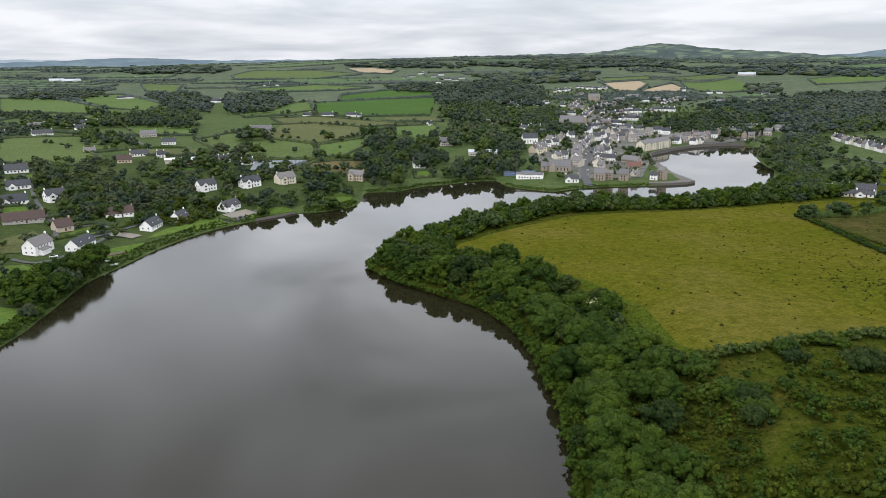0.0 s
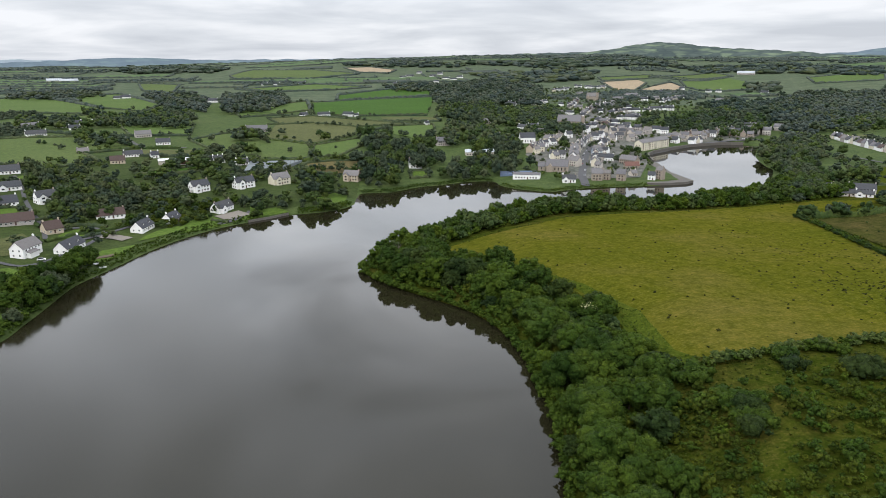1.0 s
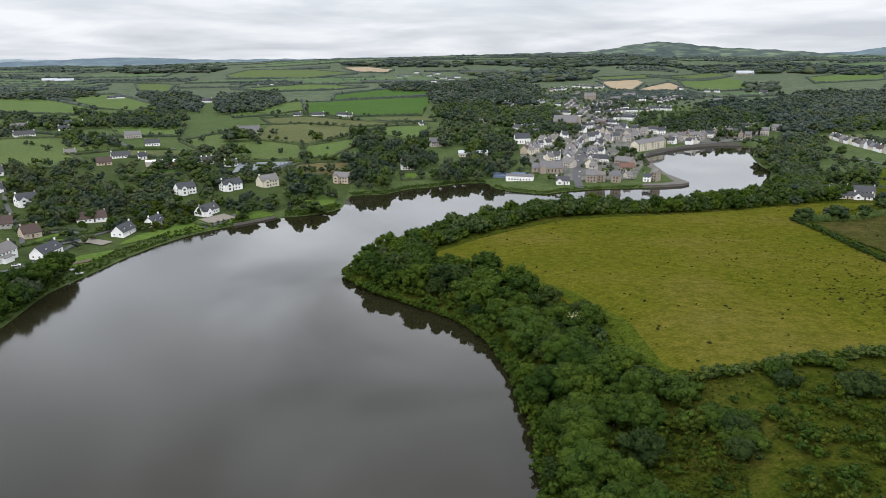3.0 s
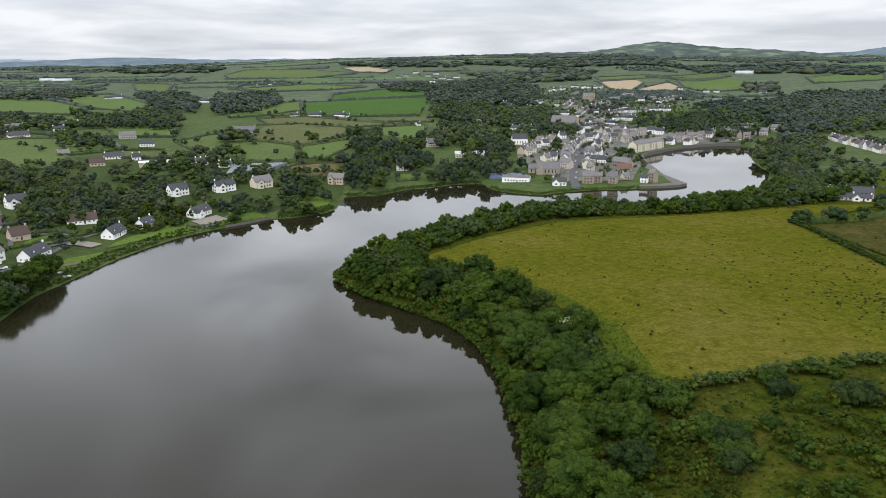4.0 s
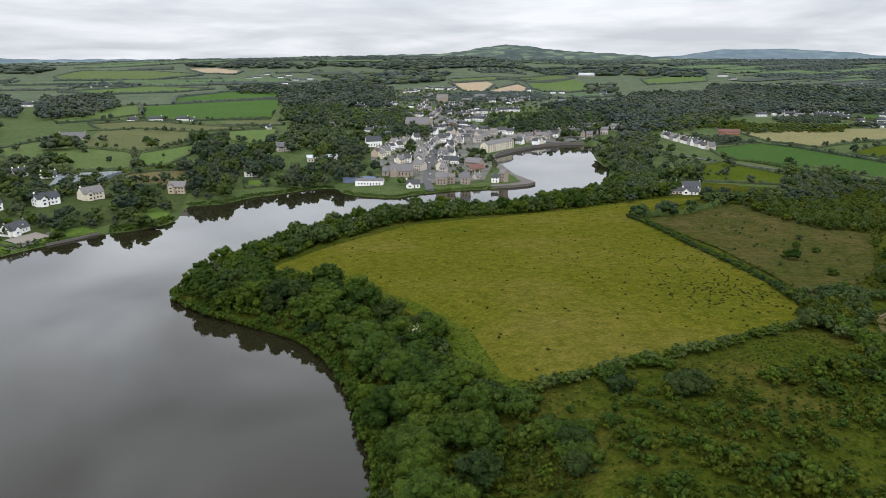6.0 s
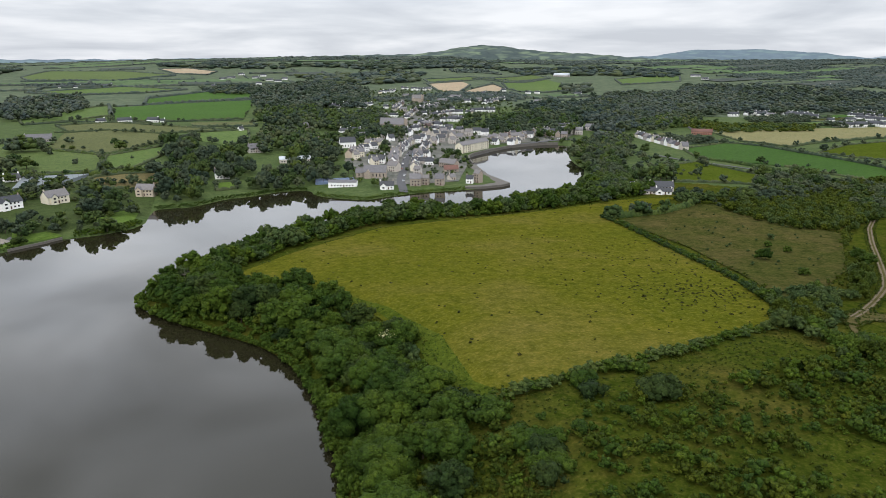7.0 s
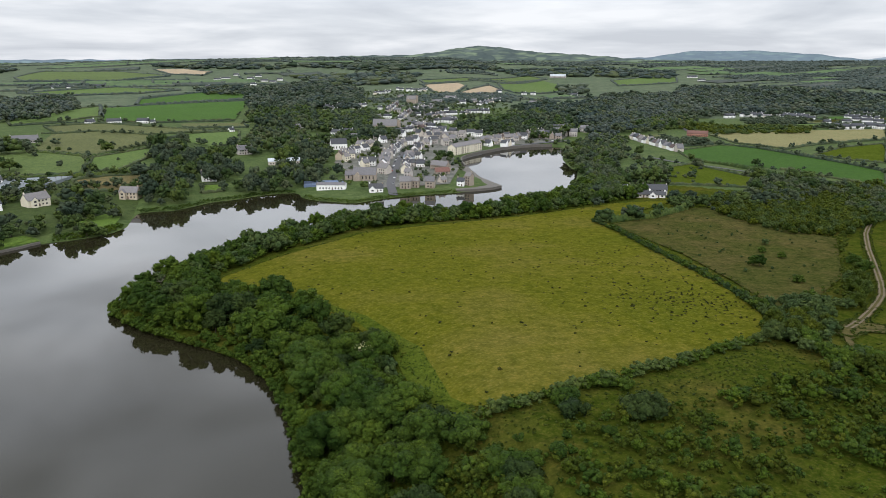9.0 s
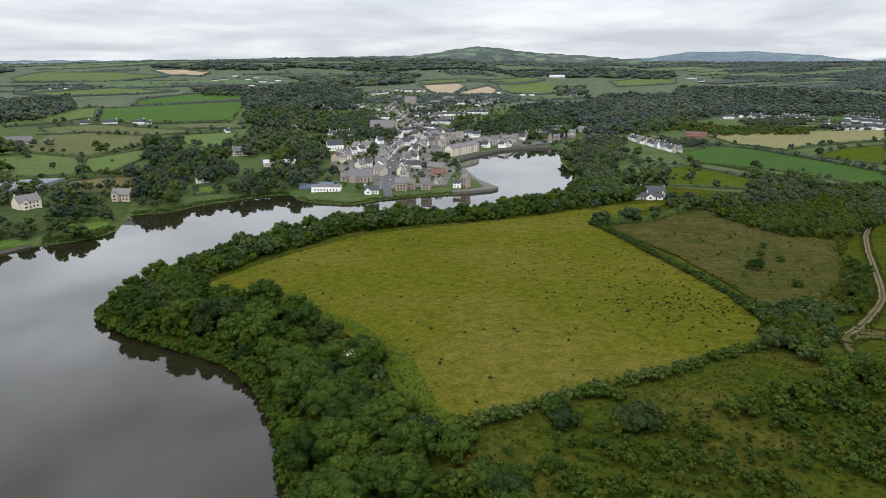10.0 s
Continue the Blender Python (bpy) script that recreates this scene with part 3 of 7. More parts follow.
def trunk_mesh(high, thick, r, limbs=5):
    vs, fs, k = [], [], 0

    def tube(p, q, a, b):
        nonlocal k
        p, q = np.array(p), np.array(q)
        d = (q - p) / np.linalg.norm(q - p)
        u = np.cross(d, (0.3, 0.9, 0.1)); u /= np.linalg.norm(u)
        w = np.cross(d, u)
        ring = [(math.cos(t) * u + math.sin(t) * w) for t in np.linspace(0, 2 * math.pi, 7)[:-1]]
        vs.extend([p + a * c for c in ring] + [q + b * c for c in ring])
        for i in range(6):
            j = (i + 1) % 6
            fs.extend([(k + i, k + j, k + 6 + j), (k + i, k + 6 + j, k + 6 + i)])
        k += 12
    bend = (0.1 * high * (r.random() - 0.5), 0.1 * high * (r.random() - 0.5), high * 0.45)
    tube((0, 0, -0.6), bend, thick, thick * 0.7)
    for i in range(limbs):
        a = i * 2 * math.pi / limbs + r.random()
        tube(bend, (bend[0] + 0.26 * high * math.cos(a), bend[1] + 0.26 * high * math.sin(a), high * (0.62 + 0.2 * r.random())), thick * 0.5, thick * 0.15)
    return np.array(vs), np.array(fs)


NEAR, HALF, MID, FAR, VFAR = [], [], [], [], []
for i in range(7):
    r = np.random.default_rng(100 + i)
    NEAR.append(clump(r, crown_of(r, 12 + i % 3 * 2, 5, 8.6, 0.2, 8.2), 3600, 0.165, fine=1.0, loose=0.5, lean=0.6))
for i in range(6):
    r = np.random.default_rng(150 + i)
    HALF.append(clump(r, crown_of(r, 9 + i % 2 * 2, 4, 8.6, 0.2, 8.2), 1100, 0.27, loose=0.5, lean=0.6))
for i in range(6):
    r = np.random.default_rng(200 + i)
    MID.append(clump(r, crown_of(r, 8, 1, 8.2, 0.4, 8.3), 130, 0.6, loose=0.4, lean=0.5))
for i in range(5):
    r = np.random.default_rng(300 + i)
    FAR.append(clump(r, crown_of(r, 5, 0, 8.4, 0.3, 8.3), 26, 0.8, fat=0.95, loose=0.4, lean=0.7))
for i in range(5):
    r = np.random.default_rng(350 + i)
    VFAR.append(clump(r, [(0, 0, 3.6, 3.9)], 5, 1.7, fat=1.0, lean=0.8))
TREE_LOOK = {"near": (NEAR, LEAF_SHORE), "deep": (HALF, LEAF_DEEP), "half": (HALF, LEAF_SHORE), "mid": (MID, LEAF), "dark": (MID, LEAF_HAZED)}
KINDS = {}


def tree_kind(look_name, i):
    """A tree built once: a bare trunk with limbs, and a crown."""
    if (look_name, i) not in KINDS:
        stock, leaf = TREE_LOOK[look_name]
        r = np.random.default_rng(400 + i)
        made = [mesh_of("crown", *stock[i], leaf), mesh_of("trunk", *trunk_mesh(8.0, 0.2, r), BARK)]
        made[0].polygons.foreach_set("use_smooth", np.ones(len(made[0].polygons), bool))
        KINDS[(look_name, i)] = made
    return KINDS[(look_name, i)]


def tree(x, y, high, look_name="", label="", group="trees"):
    r = random.Random(int(x * 13 + y * 7))
    far = math.hypot(x, y)
    look_name = look_name or ("half" if far < 460 else r.choice(("mid", "dark")))
    crown, trunk = tree_kind(look_name, r.randrange(len(TREE_LOOK[look_name][0])))
    ob = new("tree")
    s = high / 8.2
    w = r.uniform(0.95, 1.35)
    ob.matrix_world = pose(x, y, ground_z(x, y), 0, 0, r.uniform(0, 360)) @ Matrix.Diagonal((s * w, s * w * r.uniform(0.88, 1.12), s, 1))
    for name, me in (("crown", crown), ("trunk", trunk)):
        new(name, me).parent = ob
    return tagged(ob, label or ("leafy green broadleaf tree" if look_name in ("near", "half", "mid") else "dark green broadleaf tree"), "tree", group)


BUSHES = []


def bush(x, y, high, leaf=None, label="rounded green bush in rough grass"):
    r = random.Random(int(x * 17 + y * 5))
    if not BUSHES:
        for i in range(5):
            q = np.random.default_rng(500 + i)
            rows = [(0.9 * math.cos(a), 0.9 * math.sin(a), 0.6 + 0.5 * q.random(), 0.75) for a in q.random(6) * 6.3] + [(0, 0, 1.2, 0.85)]
            BUSHES.append(mesh_of("bush", *clump(q, rows + [(1.35 * math.cos(a), 1.35 * math.sin(a), 0.5 + 0.9 * q.random(), 0.4) for a in q.random(8) * 6.3], 700, 0.12, fat=0.82), LEAF_SHORE))
    me = BUSHES[r.randrange(5)]
    leaf = leaf or (LEAF_DEEP if r.random() < 0.25 else None)
    if leaf:
        me = me.copy(); me.materials[0] = leaf
    ob = new("bush", me)
    s = high / 2.0
    ob.matrix_world = pose(x, y, ground_z(x, y) - 0.1, 0, 0, r.uniform(0, 360)) @ Matrix.Diagonal((s * 1.15, s * 1.15, s, 1))
    return tagged(ob, label, "bush", "bushes")


def scatter(name, label, category, stock, spots, leaf, seed=1):
    """Many plants that nobody could count, as one mesh. spots: rows of x, y, z, size (of 8 m), width."""
    r = np.random.default_rng(abs(int(seed)))
    vs, fs, k = [], [], 0
    for x, y, z, s, w in spots:
        v, f = stock[r.integers(len(stock))]
        a = r.random() * 6.3
        c, q = math.cos(a), math.sin(a)
        v = v @ np.array([(c, q, 0), (-q, c, 0), (0, 0, 1)]) * (s * w, s * w, s) + (x, y, z)
        vs.append(v); fs.append(f + k); k += len(v)
    if vs:
        ob = new(name, mesh_of(name, np.concatenate(vs), np.concatenate(fs), leaf))
        ob.data.polygons.foreach_set("use_smooth", np.ones(len(ob.data.polygons), bool))
        return tagged(ob, label, category, kind="stuff")


def fill(poly, spacing, seed):
    """Even but irregular spots in a polygon."""
    p = np.array(poly)
    r = np.random.default_rng(abs(int(seed)))
    lo, hi = p.min(0), p.max(0)
    xs, ys = np.meshgrid(np.arange(lo[0], hi[0] + spacing, spacing), np.arange(lo[1], hi[1] + spacing, spacing))
    xs = xs + (np.arange(len(xs)) % 2)[:, None] * spacing / 2
    q = np.stack([xs.ravel(), ys.ravel()], 1) + r.uniform(-0.4, 0.4, (xs.size, 2)) * spacing
    q = q[inside(p, q[:, 0], q[:, 1])]
    return q[shore_distance(q[:, 0], q[:, 1]) > 1.0] if len(q) else q


def stock_for(far):
    return HALF if far < 380 else MID if far < 860 else FAR if far < 2300 else VFAR


WOOD_POLYS = []


def wood(poly, spacing, high):
    WOOD_POLYS.append(poly)
    far = math.hypot(*np.mean(poly, 0))
    spacing = max(spacing * (1.2 if high > 7 else 1.0), far / (88 if high > 7 else 125))
    q = fill(poly, spacing, int(far))
    if not len(q):
        return
    r = np.random.default_rng(int(far) + 1)
    z = height(q[:, 0], q[:, 1])
    rows = [(x, y, h - 0.4, high / 8 * r.choice((0.6, 0.85, 1.0, 1.1, 1.3)) * r.uniform(0.85, 1.15), max(0.9, spacing / high) * r.uniform(0.85, 1.2)) for (x, y), h in zip(q, z) if r.random() < 0.92]
    words = "dense dark green broadleaf woodland" if high > 7 else "dense young green thicket"
    leaves = (LEAF_SCRUB, LEAF) if high <= 7 else (LEAF_HAZED, LEAF) if far < 1300 else (LEAF_HAZED_FAR, LEAF_HAZED)
    r.shuffle(rows)
    for k, leaf in enumerate((leaves[0], leaves[1], leaves[0], leaves[1], leaves[0])):
        scatter("woodland", words, "woodland", stock_for(far), rows[k::5], leaf, int(far) + k)


def along(line, step):
    """Points every few metres along a line of corners."""
    p = np.asarray(line, float)
    out = []
    for a, b in zip(p, p[1:]):
        n = max(1, int(round(np.hypot(*(b - a)) / step)))
        out.append(a + (b - a) * (np.arange(n) / n)[:, None])
    return np.concatenate(out + [p[-1:]])


def hedge_strips(lines, width, high, leaf, label, seed, share=1.0):
    """Clipped and half-wild hedges: a ragged ridge of leaves along each line, all in one mesh."""
    g = np.random.default_rng(seed)
    vs, fs, k = [], [], 0
    for line in lines:
        far = math.hypot(*np.mean(line, 0))
        q = along(line, max(1.2, far / 420))
        if len(q) < 2 or g.random() > share:
            continue
        q = q + g.uniform(-0.35, 0.35, q.shape)
        t = np.gradient(q, axis=0)
        t /= np.hypot(t[:, 0], t[:, 1])[:, None] + 1e-9
        side = np.stack([-t[:, 1], t[:, 0]], 1)
        w, h = width * g.uniform(0.7, 1.3, len(q)), high * g.uniform(0.6, 1.35, len(q))
        gz = height(q[:, 0], q[:, 1])
        ring = []
        for a, b in ((-0.5, -0.1), (-0.58, 0.5), (-0.25, 1.0), (0.25, 1.0), (0.58, 0.5), (0.5, -0.1)):
            j = g.uniform(0.8, 1.2, len(q))
            ring.append(np.column_stack([q + side * (a * w * j)[:, None], gz + b * h * j]))
        v = np.stack(ring, 1).reshape(-1, 3)
        i = (np.arange(len(q) - 1) * 6)[:, None] + np.arange(5)
        i = i.ravel() + k
        vs.append(v); fs += [np.stack([i, i + 6, i + 1], 1), np.stack([i + 1, i + 6, i + 7], 1)]
        k += len(v)
    if vs:
        ob = new("hedge", mesh_of("hedge", np.concatenate(vs), np.concatenate(fs), leaf))
        tagged(ob, label, "hedge", kind="stuff")


def hedge(line, width, high):
    p = np.array(line)
    far = math.hypot(*p.mean(0))
    r = np.random.default_rng(int(far * 3))
    if far > 460:
        leaf = LEAF_HAZED_FAR if far > 1500 else LEAF_HAZED if far > 900 else LEAF
        hedge_strips([line], width * 0.8, high * 0.8, leaf, "uneven green field hedge", int(far))
        q = along(line, max(6.0, far / 90))
        q = q[r.random(len(q)) < 0.4]
        if len(q):
            scatter("hedgerow_trees", "small trees standing in the hedge", "tree", FAR if far < 1300 else VFAR,
                    [(x, y, z - 0.2, high / 8 * r.uniform(0.8, 2.4), r.uniform(0.9, 1.3)) for (x, y), z in zip(q, height(q[:, 0], q[:, 1]))], leaf, int(far))
        return
    spots = along(line, width * 0.45)
    spots = spots + r.uniform(-0.28, 0.28, spots.shape) * width
    z = height(spots[:, 0], spots[:, 1])
    rows = [(x, y, h - 0.3, high / 8 * r.choice((0.55, 0.8, 1.0, 1.0, 1.3)) * r.uniform(0.85, 1.15), max(1.0, width / high) * r.uniform(0.9, 1.3)) for (x, y), h in zip(spots, z)]
    for k, leaf in enumerate((LEAF_SHORE, LEAF)):
        scatter("hedge", "uneven green field hedge", "hedge", HEDGE_NEAR, rows[k::2], leaf, int(far) + k)


SHORE_LOW = []
for i in range(4):
    r = np.random.default_rng(680 + i)
    SHORE_LOW.append(clump(r, crown_of(r, 7, 1, 8.4, 0.1, 8.0, -0.2), 220, 0.46, loose=0.45, lean=0.6))
SHRUB = []
for i in range(5):
    r = np.random.default_rng(640 + i)
    SHRUB.append(clump(r, crown_of(r, 5, 0, 8.2, 0.2, 8.2, -0.1), 46, 0.74, loose=0.45, lean=0.6))
LOW = []
for i in range(4):
    r = np.random.default_rng(650 + i)
    LOW.append(clump(r, crown_of(r, 2, 0, 8.2, 0.2, 8.0, -0.1), 18, 1.1, loose=0.5, lean=0.7))
HEDGE_NEAR = []
for i in range(4):
    r = np.random.default_rng(600 + i)
    HEDGE_NEAR.append(clump(r, crown_of(r, 6, 1, 8.2, 0.2, 8.0), 170, 0.55, loose=0.45, lean=0.6))

# ---- buildings ----
STYLES = {
    "white": ("white", "slate", "white rendered house with a dark slate roof"),
    "white2": ("white", "slate", "white two-storey house with a slate roof"),
    "dormer": ("white", "slate", "white dormer bungalow with a dark slate roof"),
    "villa": ("white", "slate", "white riverside house with gables and dark slate roof"),
    "modern": ("white", "greyslate", "white modern house with a lean-to porch"),
    "redroof": ("white", "brown", "low white bungalow with a brown tiled roof"),
    "tan": ("tan", "brown", "tan rendered bungalow with a brown roof"),
    "brown": ("grey", "brown", "long low house with a brown tiled roof"),
    "cream": ("cream", "greyslate", "cream rendered house with a grey slate roof"),
    "grey": ("grey", "greyslate", "grey rendered house with a slate roof"),
    "slate": ("grey", "slate", "grey house with a dark slate roof"),
    "stone": ("stone", "greyslate", "old rubble stone house with a slate roof"),
    "stonetall": ("stone", "greyslate", "tall old stone warehouse on the pier"),
    "ruin": ("tan", "greyslate", "tall derelict tan house with empty windows"),
    "church": ("stone", "greyslate", "old stone church with narrow windows"),
    "chapel": ("white", "slate", "white chapel with tall windows"),
    "hall": ("grey", "sheet", "low hall with a pale sheet roof"),
    "club": ("white", "greyslate", "white clubhouse by the river"),
    "rust": ("stone", "red", "low shed with a rusty red roof"),
    "brick": ("brick", "red", "red brick barn with a red roof"),
    "bluegrey": ("blue", "greyslate", "blue-grey rendered house with a slate roof"),
    "stand": ("white", "whitesheet", "sports ground stand with a white and red roof"),
}


BUILT = []


def window(parent, x, y, z, w, h, turn=0):
    """A window in its frame, proud of the wall."""
    bm = bmesh.new()
    if math.hypot(*parent.matrix_world.translation.xy) > 560:
        box(bm, -w / 2, w / 2, -0.05, 0.03, 0, h)
        ob = part("window", bm, PANE, parent)
    else:
        for a, b, c, d in ((-w / 2, -w / 2 + 0.09, 0, h), (w / 2 - 0.09, w / 2, 0, h), (-w / 2 + 0.09, w / 2 - 0.09, 0, 0.09), (-w / 2 + 0.09, w / 2 - 0.09, h - 0.09, h), (-0.04, 0.04, 0.09, h - 0.09)):
            box(bm, a, b, -0.08, 0.03, c, d)
        ob = part("window", bm, FRAME, parent)
        bm = bmesh.new()
        box(bm, -w / 2 + 0.05, w / 2 - 0.05, -0.03, 0.02, 0.05, h - 0.05)
        part("pane", bm, PANE, ob)
    ob.matrix_local = pose(x, y, z, 0, 0, turn)
    return ob


def pitched(ob, L, W, eaves, rise, wall, roof, over=0.35):
    """Walls with gables and a two-sided roof with some thickness, the ridge along x."""
    bm = bmesh.new()
    prism(bm, [(-W / 2, -1.5), (W / 2, -1.5), (W / 2, eaves), (0, eaves + rise), (-W / 2, eaves)], "x", -L / 2, L / 2)
    part("wall", bm, wall, ob)
    k = rise / (W / 2)
    e, t = W / 2 + over, 0.22
    bm = bmesh.new()
    prism(bm, [(-e, eaves - over * k + 0.04), (0, eaves + rise + 0.04), (e, eaves - over * k + 0.04), (e, eaves - over * k + 0.04 + t), (0, eaves + rise + 0.04 + t * 1.25), (-e, eaves - over * k + 0.04 + t)], "x", -L / 2 - over, L / 2 + over)
    part("roof", bm, roof, ob)


def chimney(ob, x, y, top, wall):
    bm = bmesh.new()
    box(bm, x - 0.45, x + 0.45, y - 0.35, y + 0.35, top - 1.6, top + 0.9)
    box(bm, x - 0.52, x + 0.52, y - 0.42, y + 0.42, top + 0.9, top + 1.05)
    for s in (-0.22, 0.22):
        box(bm, x + s - 0.11, x + s + 0.11, y - 0.11, y + 0.11, top + 1.05, top + 1.4)
    part("chimney", bm, wall, ob)


DISTANT = []


def house(x, y, turn, L, W, eaves, style):
    wall, roof, words = STYLES[style]
    if math.hypot(x, y) > 1060 and style not in ("church", "chapel"):
        BUILT.append((x, y, max(L, W)))
        DISTANT.append((x, y, turn, max(L, 5.0), W, eaves, wall, roof))
        return None
    wall, roof = WALLS[wall], ROOFS[roof]
    r = random.Random(int(x * 31 + y * 11))
    far = math.hypot(x, y)
    L = max(L, 5.0)
    churchy = style in ("church", "chapel")
    ob = new("church" if churchy else "barn" if style in ("stand", "brick", "hall", "rust") else "house")
    ob.matrix_world = pose(x, y, ground_z(x, y), 0, 0, turn)
    BUILT.append((x, y, max(L, W)))
    rise = W * (0.62 if churchy else 0.16 if style in ("hall", "stand", "club") else 0.48)
    if style == "stand":
        wall = WALLS["grey"]
    pitched(ob, L, W, eaves, rise, wall, roof)
    if style not in ("hall", "stand", "club", "rust", "brick", "church", "chapel"):
        for sx in (-1, 1) if r.random() < 0.7 else (1,):
            chimney(ob, sx * (L / 2 - 0.5), 0, eaves + rise, wall if r.random() < 0.6 else WALLS["stone"])
    storeys = 3 if eaves > 7 and not churchy else 2 if eaves > 4.2 and not churchy else 1
    gap = 2.6 if not churchy else 3.2
    if far < 1100 and style != "stand":
        n = max(1, int((L - 1.2) / gap))
        for f in range(storeys):
            for i in range(n):
                wx = (i - (n - 1) / 2) * gap
                if f == 0 and i == n // 2 and not churchy:
                    bm = bmesh.new()
                    box(bm, -0.5, 0.5, -0.06, 0.02, 0, 2.1)
                    part("door", bm, DOOR, ob).matrix_local = pose(wx, -W / 2 - 0.01, 0.05)
                    continue
                h = 2.6 if churchy else 1.15
                window(ob, wx, -W / 2 - 0.01, (1.4 if churchy else 0.95) + f * 2.5, 0.9 if churchy else 1.2, h)
        if far < 600:
            for sx in (-1, 1):
                for f in range(storeys):
                    for sy in (-1, 1) if W > 7 else (0,):
                        window(ob, sx * (L / 2 + 0.01), sy * W * 0.22, 0.95 + f * 2.5, 1.0, 1.15, 90)
    if style in ("dormer", "villa"):
        for i in (-1, 1):
            d = bmesh.new()
            prism(d, [(-0.9, 0), (0.9, 0), (0.9, 1.5), (0, 2.3), (-0.9, 1.5)], "y", -W * 0.36, 0)
            part("dormer", d, wall, ob).matrix_local = pose(i * L * 0.24, 0, eaves + 0.25)
            d = bmesh.new()
            prism(d, [(-1.1, 1.38), (0, 2.36), (1.1, 1.38), (1.1, 1.54), (0, 2.56), (-1.1, 1.54)], "y", -W * 0.36 - 0.2, 0.1)
            part("dormer_roof", d, roof, ob).matrix_local = pose(i * L * 0.24, 0, eaves + 0.25)
            window(ob, i * L * 0.24, -W * 0.36 - 0.01, eaves + 0.65, 1.0, 1.1)
    if style in ("villa", "cream", "ruin", "white2", "white") and far < 640:
        g = bmesh.new()
        prism(g, [(-2.4, -1.5), (2.4, -1.5), (2.4, eaves), (0, eaves + 2.2), (-2.4, eaves)], "y", -W / 2 - 2.0, 0)
        part("gable_wing", g, wall, ob).matrix_local = pose(-L * 0.25, 0, 0)
        g = bmesh.new()
        prism(g, [(-2.7, eaves - 0.24), (0, eaves + 2.24), (2.7, eaves - 0.24), (2.7, eaves), (0, eaves + 2.5), (-2.7, eaves)], "y", -W / 2 - 2.3, 0.2)
        part("gable_roof", g, roof, ob).matrix_local = pose(-L * 0.25, 0, 0)
        for f in range(storeys):
            window(ob, -L * 0.25, -W / 2 - 2.02, 1.0 + 2.5 * f, 1.8, 1.2)
    if style == "modern":
        g = bmesh.new()
        prism(g, [(-W / 2 - 2.4, -1.5), (-W / 2 - 0.01, -1.5), (-W / 2 - 0.01, 3.2), (-W / 2 - 2.4, 2.4)], "x", -L * 0.35, L * 0.1)
        part("porch", g, wall, ob)
        g = bmesh.new()
        prism(g, [(-W / 2 - 2.7, 2.32), (-W / 2 - 0.02, 3.25), (-W / 2 - 0.02, 3.5), (-W / 2 - 2.7, 2.55)], "x", -L * 0.38, L * 0.13)
        part("porch_roof", g, roof, ob)
    if style == "stand":
        g = bmesh.new()
        box(g, -L / 2 - 0.4, -L * 0.12, -W / 2 - 0.4, -0.1, eaves + 0.3, eaves + 0.5)
        box(g, -L * 0.12, L / 2, -W / 2 - 0.08, -W / 2 - 0.02, 0.6, eaves - 0.6)
        part("red_panel", g, ROOFS["red"], ob, "faded red panel")
    if style == "church" and L > 9:
        g = bmesh.new()
        prism(g, [(-2.6, -1.5), (2.6, -1.5), (2.6, eaves * 0.9), (0, eaves + 2.4), (-2.6, eaves * 0.9)], "y", -W / 2 - 2.2, 0)
        part("transept", g, wall, ob).matrix_local = pose(-L * 0.3, 0, 0)
        if eaves > 7:
            g = bmesh.new()
            box(g, -2.2, 2.2, -2.2, 2.2, -1, eaves + 7)
            for sx in (-1, 1):
                for sy in (-1, 1):
                    box(g, sx * 1.9 - 0.35, sx * 1.9 + 0.35, sy * 1.9 - 0.35, sy * 1.9 + 0.35, eaves + 7, eaves + 8.6)
            part("tower", g, wall, ob).matrix_local = pose(L / 2 + 2.3, 0, 0)
    return tagged(ob, words, "church" if churchy else "house" if ob.name.startswith("house") else "building", "buildings")


def quayblock(x, y, turn, L, W, eaves):
    ob = new("apartment_block")
    ob.matrix_world = pose(x, y, 2.2, 0, 0, turn)
    pitched(ob, L, W, eaves, 3.4, WALLS["cream"], ROOFS["greyslate"])
    for f in range(4):
        for i in range(12):
            window(ob, (i - 5.5) * L / 12.5, -W / 2 - 0.01, 0.9 + f * 2.45, 1.2, 1.3)
    for i in range(5):
        bm = bmesh.new()
        box(bm, -0.35, 0.35, -0.3, 0.02, 0, eaves - 0.3)
        part("pilaster", bm, WALLS["stone"], ob).matrix_local = pose((i - 2) * L / 4.3, -W / 2, 0)
    for f in range(3):
        for s in (-1, 1):
            window(ob, -L / 2 - 0.01, s * 2, 0.9 + f * 2.6, 1, 1.3, 90)
    return tagged(ob, "long cream four-storey terrace block on the quay", "building")


def terrace(x, y, turn, L, W, eaves):
    """A stepped row of small houses, some with their gable to the road."""
    n = 14
    r = random.Random(3)
    for i in range(n):
        a = radians(turn)
        s = (i - (n - 1) / 2) * L / n
        side = r.uniform(-1.5, 1.5)
        gable = i % 4 == 1
        house(x + math.cos(a) * s - math.sin(a) * side, y + math.sin(a) * s + math.cos(a) * side, turn + (180 if math.sin(a) < 0 else 0) + (90 if gable else 0), (W if gable else L / n - 0.4), (L / n - 1 if gable else W), eaves + r.uniform(-0.6, 0.8), ("cream", "white", "redroof", "grey", "white2")[i % 5])

